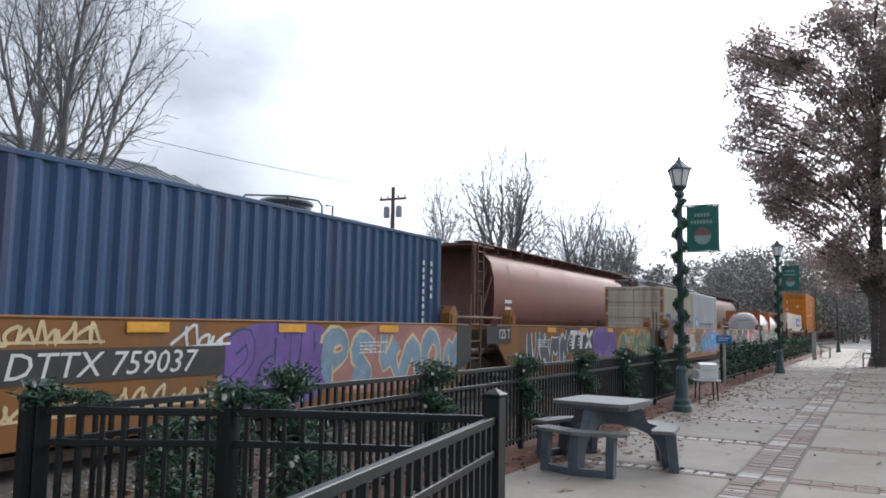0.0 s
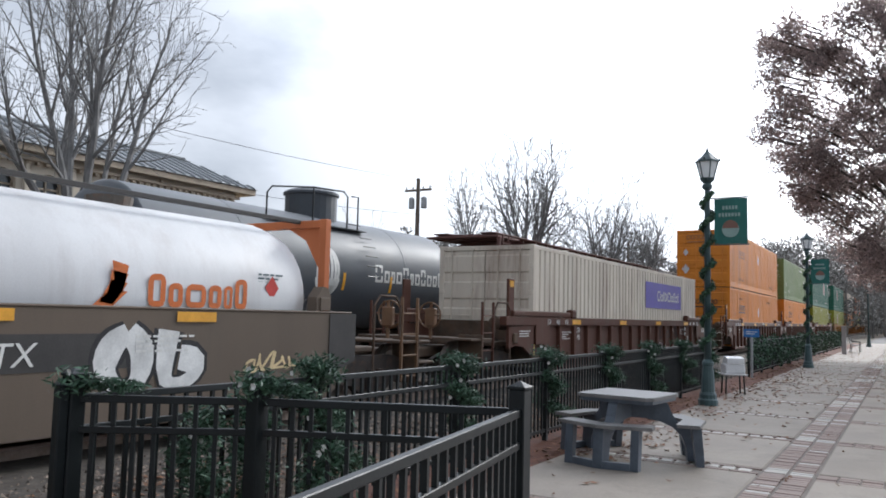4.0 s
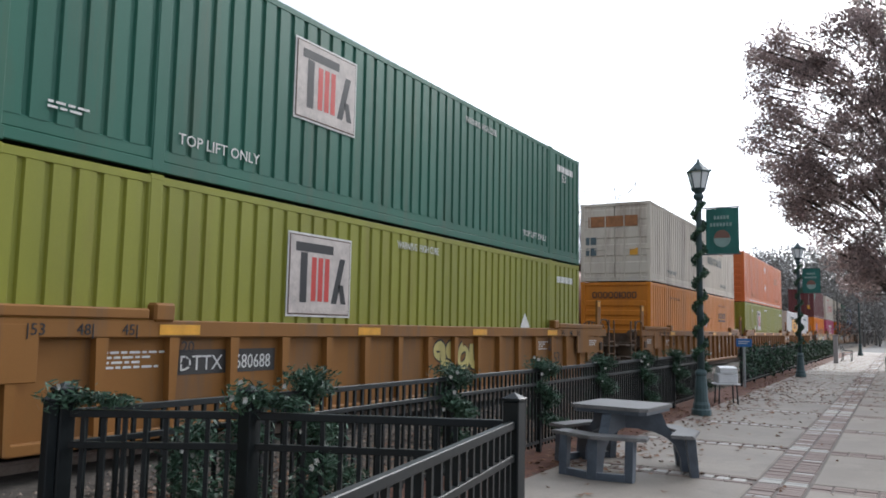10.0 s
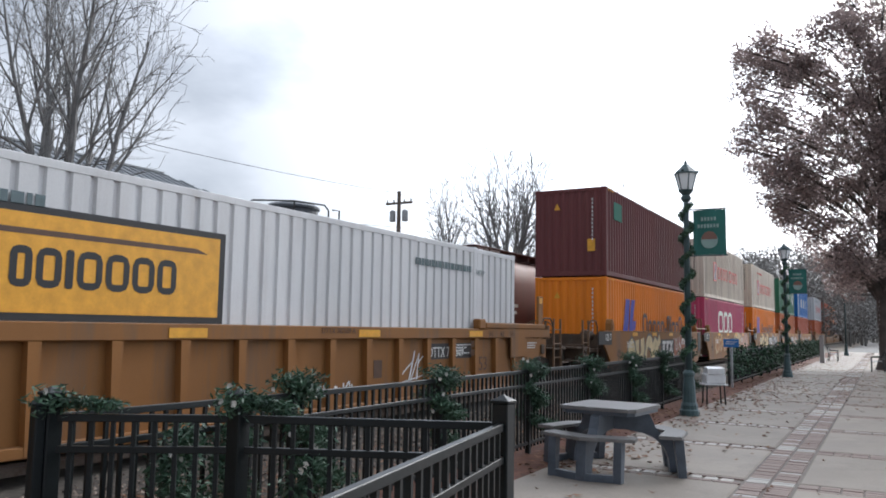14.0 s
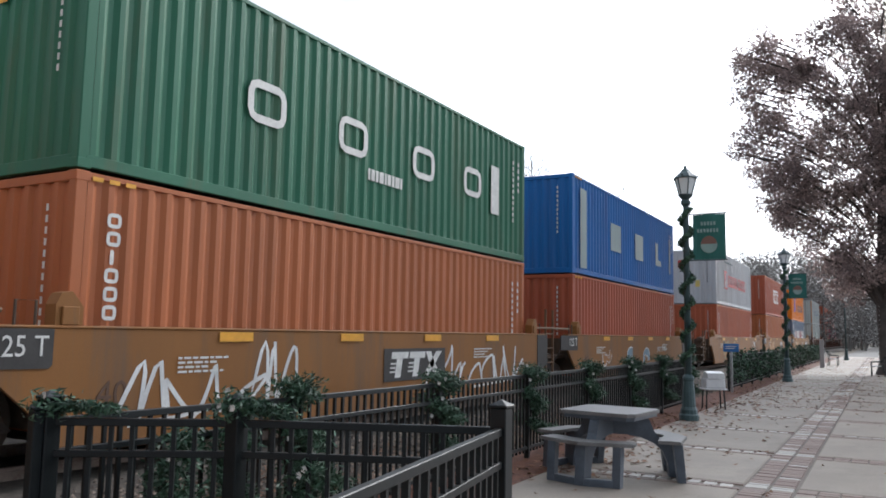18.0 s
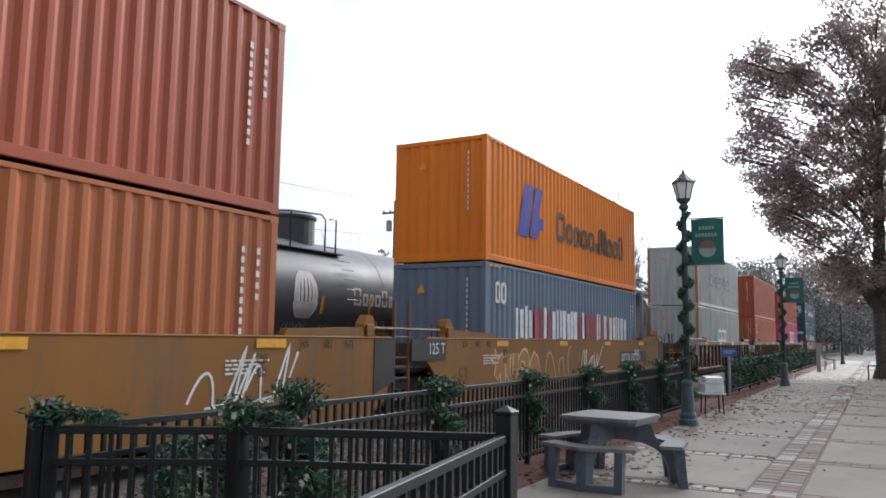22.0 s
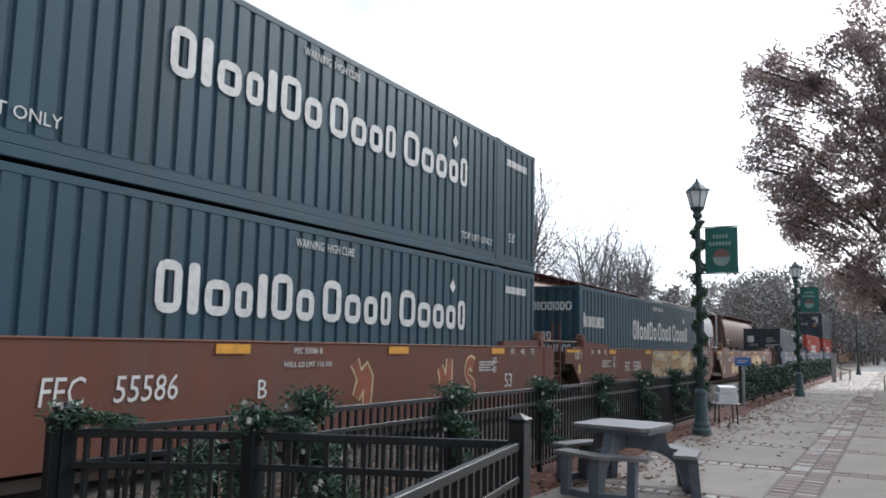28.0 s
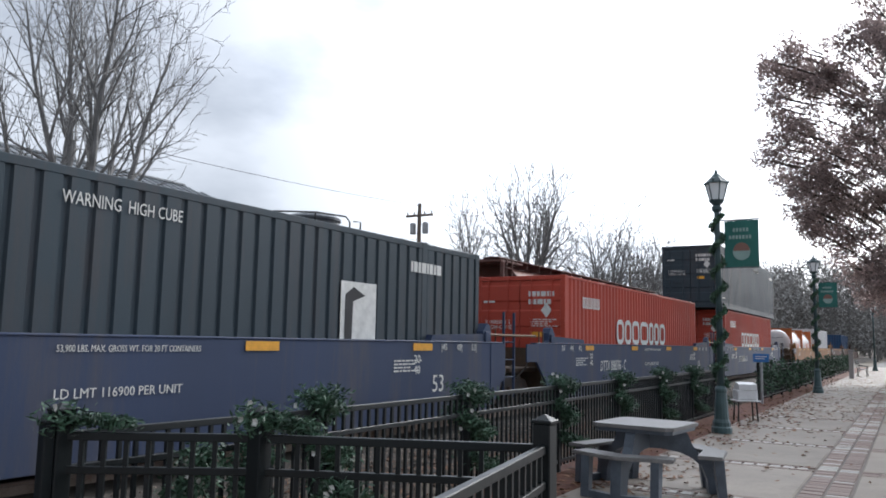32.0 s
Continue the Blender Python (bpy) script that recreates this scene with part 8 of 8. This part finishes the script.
# ---------------------------------------------------------------- building across the tracks
def station_building():
    b = thing("building", pose(-21.0, 0, 0), "cream stucco building with arched windows and grey metal hip roof", "building")
    y0, y1, depth, eave, floor = -14.0, 20.1, 4.4, 6.0, 1.7
    arches = [12.98 + (i - 14) * 1.37 for i in range(17)]
    # front wall in piers, sills and arched heads so that the openings go through it
    wz0, wz1, hw = 3.3, 5.02, 0.42
    s = Shape().box(-0.3, 0, y0, y1, floor, wz0).box(-0.3, 0, y0, y1, wz1 + 0.55, eave)
    part("wall", s, STUCCO, b)
    edges = [y0] + [v for a in arches for v in (a - hw, a + hw)] + [y1]
    for a, c in zip(edges[::2], edges[1::2]):
        if c - a > 0.05:
            part("pier", Shape().box(-0.3, 0.0, a, c, wz0 + 0.002, wz1 + 0.549), STUCCO, b)
            part("pilaster", Shape().cbox(-0.02, 0.10, (a + c) / 2 - 0.07, (a + c) / 2 + 0.07, floor, eave - 0.35, 0.02), STUCCO, b)
    for a in arches:
        head = [(a - hw, wz1 + 0.549), (a - hw, wz1 - 0.1)]
        head += [(a - hw * math.cos(math.pi * i / 12), wz1 - 0.1 + 0.40 * math.sin(math.pi * i / 12)) for i in range(1, 12)]
        head += [(a + hw, wz1 - 0.1), (a + hw, wz1 + 0.549)]
        q = Shape().prism(head, -0.3, 0.0, "x")
        part("arch_head", q, STUCCO, b)
        w = part("window", Shape().box(-0.24, -0.20, a - hw, a + hw, wz0, wz1 + 0.35), DARK_GLASS, b)
        part("frame", Shape().box(-0.20, -0.14, a - 0.02, a + 0.02, wz0, wz1 + 0.3).box(-0.20, -0.14, a - hw, a + hw, wz1 - 0.14, wz1 - 0.09).box(-0.20, -0.14, a - hw, a - hw + 0.05, wz0, wz1).box(-0.20, -0.14, a + hw - 0.05, a + hw, wz0, wz1), TRIM_TAN, w)
        part("sill", Shape().cbox(-0.05, 0.12, a - hw - 0.05, a + hw + 0.05, wz0 - 0.1, wz0 - 0.004, 0.02), TRIM_TAN, w)
    for a in (17.35, 18.3, 19.25):
        w = part("window", Shape().cbox(0.004, 0.03, a - 0.42, a + 0.42, 4.2, 5.15, 0.005), DARK_GLASS, b)
        part("frame", Shape().box(0.004, 0.05, a - 0.47, a + 0.47, 5.152, 5.22).box(0.004, 0.05, a - 0.47, a - 0.422, 4.2, 5.15).box(0.004, 0.05, a + 0.422, a + 0.47, 4.2, 5.15), TRIM_TAN, w)
    part("cornice", Shape().cbox(0.004, 0.18, y0 - 0.1, y1 + 0.1, 5.60, 5.70, 0.02), TRIM_TAN, b)
    dn = Shape()
    for i in range(int((y1 - y0) / 0.26)):
        dn.box(0.004, 0.14, y0 + i * 0.26, y0 + i * 0.26 + 0.12, 5.52, 5.598)
    part("dentil_course", dn, TRIM_TAN, b, kind="stuff")
    part("end_wall", Shape().box(-depth, -0.3, y1 - 0.3, y1, floor, eave).box(-depth, -0.3, y0, y0 + 0.3, floor, eave).box(-depth - 0.3, -depth, y0, y1, floor, eave), STUCCO, b)
    part("fascia", Shape().cbox(0.28, 0.36, y0 - 0.7, y1 + 0.7, 5.82, 6.03, 0.02).cbox(-depth, 0.3, y1 + 0.62, y1 + 0.7, 5.82, 6.03, 0.02), TRIM_TAN, b)
    part("soffit", Shape().box(-depth - 0.4, 0.3, y0 - 0.65, y1 + 0.65, 5.94, 5.99), STUCCO, b)
    part("downpipe", Shape().tube((0.1, 16.75, 2.0), (0.1, 16.75, 5.8), 0.05), TRIM_TAN, b)
    # hip roof with standing seams
    ex0, ex1, ey0, ey1, ze, zr = -depth - 0.4, 0.42, y0 - 0.75, y1 + 0.75, 6.04, 7.17
    mid, in_ = (ex0 + ex1) / 2, 1.3
    r = Shape().add([(ex1, ey0, ze), (ex1, ey1, ze), (ex0, ey1, ze), (ex0, ey0, ze), (mid, ey0 + in_, zr), (mid, ey1 - in_, zr)], [(0, 1, 5, 4), (1, 2, 5), (2, 3, 4, 5), (3, 0, 4), (0, 3, 2, 1)])
    roof = part("roof", r, ROOF_METAL, b)
    y = ey0 + 0.2
    while y < ey1:
        k = min(1.0, (y - ey0) / in_, (ey1 - y) / in_)
        again("seam", cached(("roof_seam", round(k, 3)), lambda: Shape().tube((ex1, 0, ze + 0.02), (ex1 + (mid - ex1) * k, 0, ze + (zr - ze) * k + 0.02), 0.036, n=4, caps=False), ROOF_METAL), roof, Matrix.Translation((0, y, 0)))
        y += 0.40
    x = ex0 + 0.3
    while x < ex1:
        k = 1 - abs(x - mid) / (ex1 - mid)
        part("seam", Shape().tube((x, ey1, ze + 0.02), (x, ey1 - in_ * k, ze + (zr - ze) * k + 0.02), 0.036, n=4, caps=False), ROOF_METAL, roof)
        x += 0.42
    part("ridge_cap", Shape().cbox(mid - 0.12, mid + 0.12, ey0 + in_, ey1 - in_, zr - 0.02, zr + 0.07, 0.02), ROOF_METAL, roof)


station_building()


# ---------------------------------------------------------------- trees and brush
def bare_tree(x, y, z, height, radius, seed, label, leaders=6, levels=3, bark=BARK, r0=0.12, twig=0.007, fork=0.12, spread=(0.1, 0.6), side=(0.65, 1.05), step=0.55, bare=0.1):
    """Leaders that fan out of a short trunk, with side limbs and twigs along them, brought to a height and a crown radius."""
    rng = random.Random(seed)
    bits = []
    def grow(p, d, length, r, level):
        n = max(3, round(length / (step * (1.0, 0.8, 0.62, 0.5)[level])))
        turn = rng.uniform(0, 6.28)
        for i in range(n):
            d = (d + Vector((rng.gauss(0, 0.07), rng.gauss(0, 0.07), rng.gauss(0.02, 0.06)))).normalized()
            q = p + d * (length / n)
            ra, rb = max(twig, r * (1 - 0.85 * i / n)), max(twig * 0.6, r * (1 - 0.85 * (i + 1) / n))
            bits.append((p, q, ra, rb, level))
            if level < levels and i >= n * bare * (level == 0):
                turn += 2.4 + rng.gauss(0, 0.4)
                u = d.cross((0, 0, 1) if abs(d.z) < 0.95 else (1, 0, 0)).normalized()
                w = d.cross(u)
                k = rng.uniform(*side)
                e = (d + (u * math.cos(turn) + w * math.sin(turn)) * k).normalized()
                rest = length * (1 - i / n)
                grow(q, e, max(0.35, (0.28 * length + 0.45 * rest) * rng.uniform(0.55, 1.0)), rb * 0.6, level + 1)
            p = q
    for i in range(leaders):
        a = 2 * math.pi * i / leaders + rng.uniform(-0.35, 0.35)
        lean = spread[0] + (spread[1] - spread[0]) * ((i * 0.618 + 0.2) % 1.0)
        grow(Vector((0.1 * math.cos(a), 0.1 * math.sin(a), height * fork)), Vector((lean * math.cos(a), lean * math.sin(a), 1)).normalized(), height * rng.uniform(0.72, 0.9), r0 * rng.uniform(0.75, 1.1), 0)
    tall = max(b[1].z for b in bits)
    wide = sorted(math.hypot(b[1].x, b[1].y) for b in bits)[int(len(bits) * 0.985)]
    kz, kr = height / tall, radius / wide
    limbs, twigs = Shape(), Shape()
    def fit(v):
        return Vector((v.x * kr, v.y * kr, v.z * kz))
    for p, q, ra, rb, level in bits:
        (limbs if level < 2 else twigs).tube(fit(p), fit(q), ra, rb, n=(7, 5, 3, 3)[level], caps=False)
    limbs.tube((0, 0, -0.6), (0, 0, height * fork * kz + 0.1), r0 * 2.2, r0 * 1.7, n=10)
    t = thing("bare_tree", pose(x, y, z), label, "tree", "bare trees")
    part("trunk", limbs, bark, t)
    part("twig_crown", twigs, bark, t)
    return t


bare_tree(-17.6, 11.75, 1.0, 11.6, 4.4, 5, "leafless grey multi-stemmed tree on the bank behind the siding", leaders=8, r0=0.125, twig=0.008, fork=0.12, spread=(0.05, 0.85), side=(0.6, 1.0), step=0.60, bare=0.28)
bare_tree(-19.8, 43.0, 1.2, 11.8, 4.0, 27, "broad leafless tree behind the standing hopper", leaders=7, r0=0.17, twig=0.020, fork=0.26, spread=(0.1, 0.9), side=(0.6, 1.0), step=0.85)
bare_tree(-19.0, 54.0, 1.2, 11.2, 4.8, 13, "leafless tree beyond the sidings", leaders=7, r0=0.15, twig=0.022, fork=0.22, spread=(0.1, 0.95), side=(0.6, 1.0), step=0.9)
bare_tree(-16.3, 56.0, 1.2, 9.0, 3.0, 33, "lower leafless tree beyond the sidings", leaders=6, r0=0.12, twig=0.020, fork=0.20, spread=(0.15, 0.95), side=(0.6, 1.0), step=0.85)
bare_tree(-23.4, 42.0, 1.8, 9.3, 2.5, 14, "slender leafless tree behind the siding", leaders=5, r0=0.10, twig=0.017, fork=0.22, spread=(0.1, 0.9), side=(0.6, 1.0), step=0.85)
bare_tree(-20.5, 27.2, 1.5, 5.0, 1.6, 15, "small leafless shrub tree beside the building", leaders=5, levels=2, r0=0.045, twig=0.008, fork=0.1, spread=(0.1, 0.7), step=0.6)


def autumn_tree():
    rng = random.Random(9)
    t = thing("autumn_tree", pose(1.0, 42.0, 0), "large oak with dark russet autumn leaves on the pavement", "tree")
    trunk, limbs, leaves = Shape(), Shape(), Shape()
    trunk.tube((0, 0, -0.1), (0.05, 0, 0.6), 0.62, 0.46, n=12).tube((0.05, 0, 0.6), (-0.10, 0.1, 3.4), 0.46, 0.36, n=12).tube((-0.10, 0.1, 3.4), (0.0, 0.2, 8.0), 0.36, 0.24, n=10).tube((0.0, 0.2, 8.0), (0.3, 0.0, 14.5), 0.24, 0.10, n=8)
    # clumps: outline reaches far over the paving and is uneven, with gaps
    clumps = []
    edge = [(3.6, -1.6), (4.4, -3.6), (5.6, -4.6), (7.2, -6.0), (8.6, -6.6), (10.2, -7.6), (12.4, -7.5), (14.5, -7.9), (16.6, -7.4), (16.61, -5.6), (18.1, -3.6), (23.0, 0.0)]
    def left(z):
        for (za, xa), (zb, xb) in zip(edge, edge[1:]):
            if za <= z <= zb:
                return xa + (xb - xa) * (z - za) / (zb - za)
        return 0.0
    while len(clumps) < 860:
        x, z, r = rng.uniform(-8, 9), rng.uniform(3.9, 22), rng.uniform(0.38, 0.72)
        if x < left(z) + r * 0.9 or any(math.hypot(x - a, z - b) < q + r * 0.7 for a, b, q in ((-3.6, 16.9, 0.5), (-2.6, 14.4, 0.35), (-5.0, 13.6, 0.25), (-1.4, 17.6, 0.3))):
            continue
        clumps.append((Vector((x, rng.uniform(-4.5, 4.5) * (1 - abs(x) / 14), z)), r))
    for x, z, r in ((-3.0, 4.0, 0.5), (-0.3, 3.7, 0.5), (-2.2, 3.5, 0.45), (-3.0, 4.6, 0.6), (-2.0, 4.3, 0.6), (-1.0, 4.9, 0.7), (0.6, 4.6, 0.7), (1.8, 5.0, 0.8), (-3.6, 5.2, 0.6), (-1.6, 5.4, 0.7)):
        clumps.append((Vector((x, rng.uniform(-1.5, 1.5), z)), r))
    for c, r in clumps:
        inward = (Vector((-0.75, 0.1, max(3.5, c.z - 2.2))) - c)
        inward = inward.normalized() * min(1.6, inward.length)
        limbs.tube(c + inward, c, 0.05, 0.018, n=4, caps=False)
        for j in range(4):
            limbs.tube(c, c + Vector((rng.gauss(0, r * .6), rng.gauss(0, r * .6), rng.gauss(0, r * .5))), 0.016, 0.006, n=3, caps=False)
        leaf_cloud(leaves, rng, tuple(c), (r * 1.35, r * 1.35, r * 1.05), int(500 * r), 0.088)
    for a in ((-2.6, -0.6, 4.9), (-3.6, 0.4, 5.6), (2.0, 0.5, 5.0), (-1.8, -0.8, 4.3)):
        limbs.tube((-0.90, 0.1, 2.9), (a[0] * 0.5 - 0.4, a[1] * 0.5, 3.6 + (a[2] - 3.6) * 0.7), 0.19, 0.12, n=7, caps=False)
        limbs.tube((a[0] * 0.5 - 0.4, a[1] * 0.5, 3.6 + (a[2] - 3.6) * 0.7), a, 0.12, 0.05, n=6, caps=False)
    trunk.v = [(v[0] - 0.85, v[1], v[2]) for v in trunk.v]
    part("trunk", trunk, BARK_DARK, t)
    part("branchwork", limbs, BARK_DARK, t)
    part("crown", leaves, LEAF_TREE, t)
    lights = Shape()
    for i in range(90):
        a, z = i * 0.9, 0.5 + i * 0.03
        rr = 0.47 if z < 2 else 0.42
        lights.lathe([(0.0, 0.0), (0.022, 0.02), (0.0, 0.045)], 5, rr * math.cos(a) - 0.85, rr * math.sin(a))
        lights.v[-15:] = [(v[0], v[1], v[2] + z) for v in lights.v[-15:]]
    part("string_lights", lights, LAMP_GLASS, t, "unlit pale bulbs wound round the trunk")


autumn_tree()


def brush():
    rng = random.Random(31)
    s = Shape()
    for i in range(5200):
        y = rng.uniform(3, 70)
        x = rng.uniform(-19.6, -16.0)
        z = -0.1 + max(0, min(1, (-16.2 - x) / 3)) * 1.8
        h = rng.uniform(0.5, 1.9) if y < 26 else rng.uniform(0.6, 2.4)
        d = Vector((rng.gauss(0, 0.25), rng.gauss(0, 0.25), 1)).normalized() * h
        p = Vector((x, y, z))
        w = Vector((rng.gauss(0, 1), rng.gauss(0, 1), 0)).normalized() * 0.012
        s.add([tuple(p - w), tuple(p + w), tuple(p + d)], [(0, 1, 2)])
        leaf_cloud(s, rng, tuple(p + d * rng.uniform(0.5, 1.0)), (0.35, 0.35, 0.3), 5, 0.07)
    for cx, cy, cz, rr in ((-18.6, 14.4, 4.3, 0.9), (-18.8, 15.8, 4.6, 0.9), (-18.6, 17.2, 4.2, 0.9), (-17.8, 9.8, 2.7, 0.8), (-17.6, 8.6, 2.5, 0.9), (-17.8, 11.0, 2.6, 0.8), (-18.0, 12.4, 2.9, 0.8)):
        for k in range(14):
            tip = Vector((cx + rng.gauss(0, rr * 0.6), cy + rng.gauss(0, rr * 0.7), cz + rng.uniform(-0.3, 0.9) * rr * 0.6))
            s.tube((cx, cy, 1.2), tuple(tip), 0.02, 0.006, n=3, caps=False)
            leaf_cloud(s, rng, tuple(tip), (0.45, 0.45, 0.25), 26, 0.07)
    tagged(part("brush", s, BRUSH), "dry brown brush and weeds on the bank", "brush", kind="stuff")


brush()


def far_woods():
    """Wooded rise beyond the line, with distance haze put into its leaf colour."""
    rng = random.Random(41)
    s = Shape()
    spots = []
    for i in range(150):
        y = rng.uniform(75, 260)
        x = -16 - rng.random() ** 1.5 * 46
        spots.append((x, y, rng.uniform(5.5, 9.5) * (0.8 + y / 260)))
    for i in range(70):
        y = rng.uniform(120, 190)
        x = -0.16 * y + rng.uniform(-4, 30)
        spots.append((x, y, (12.5 + 4.5 * min(1.0, max(0.0, (x + 0.19 * y) / 14))) * y / 150 * rng.uniform(0.86, 1.04)))
    for i in range(60):
        spots.append((rng.uniform(-14, 9), rng.uniform(200, 330), rng.uniform(9, 17)))
    for i in range(70):
        spots.append((rng.uniform(9, 40), rng.uniform(70, 300), rng.uniform(9, 15)))
    for i in range(60):
        spots.append((-26 - rng.random() * 30, rng.uniform(40, 90), rng.uniform(4.5, 7)))
    for x, y, h in spots:
        z0 = 1.5 if x < -15 else 0
        s.tube((x, y, z0 - 0.5), (x, y, z0 + h * 0.6), 0.16, 0.08, n=4, caps=False)
        for j in range(18):
            u = rng.random()
            c = (x + rng.gauss(0, h * 0.15), y + rng.gauss(0, h * 0.15), z0 + h * (0.10 + 0.84 * u))
            leaf_cloud(s, rng, c, (h * 0.12, h * 0.12, h * 0.085), 40, 0.19 + 0.0005 * y)
    tagged(part("far_woods", s, LEAF_WOODS), "autumn woods beyond the line, colour paled for haze", "woods", kind="stuff")


far_woods()


def utility_pole(x, y, h, label="weathered timber utility pole with transformer and crossarm"):
    p = thing("utility_pole", pose(x, y, 1.9), label, "utility pole", "utility poles")
    part("pole", Shape().tube((0, 0, -0.2), (0, 0, h), 0.17, 0.11, n=10), WOODPOLE, p)
    part("crossarm", Shape().cbox(-0.9, 0.9, -0.06, 0.06, h - 0.75, h - 0.62, 0.01), WOODPOLE, p)
    for sx in (-0.8, -0.35, 0.35, 0.8):
        part("insulator", Shape().lathe([(0.03, h - 0.62), (0.06, h - 0.55), (0.04, h - 0.48), (0.02, h - 0.44)], 8, sx, 0), GALV, p)
    for sx in (-0.42, 0.42):
        part("transformer", Shape().lathe([(0.16, h - 1.75), (0.18, h - 1.70), (0.18, h - 1.15), (0.10, h - 1.08)], 10, sx, 0), GALV, p)


utility_pole(-24.0, 37.0, 7.5)
utility_pole(-24.0, 76.0, 7.5, "weathered timber utility pole in the distance")


def cables():
    for i, (dx, dz) in enumerate(((0.0, 9.3), (0.1, 7.3))):
        for (ya, za), (yb, zb) in (((-20.0, dz + 1.0), (37.0, dz)), ((37.0, dz), (76.0, dz))):
            s = Shape().pipe([(-24.0 + dx, ya + (yb - ya) * u, za + (zb - za) * u - 1.4 * 4 * u * (1 - u) * (0.7 if yb > 40 else 1)) for u in [j / 24 for j in range(25)]], 0.011, 4)
            tagged(part("overhead_cable", s, WIRE), "black overhead cable between utility poles", "cable", "overhead cables")


cables()


build_train()

build_paving()


def motions():
    for ob, y, z in MOVERS:
        walk(ob, [(0, pose(TRAIN_X, y, z)), (16, pose(TRAIN_X, y - 16 * SPEED, z)), (32, pose(TRAIN_X, y - 32 * SPEED, z))])


motions()
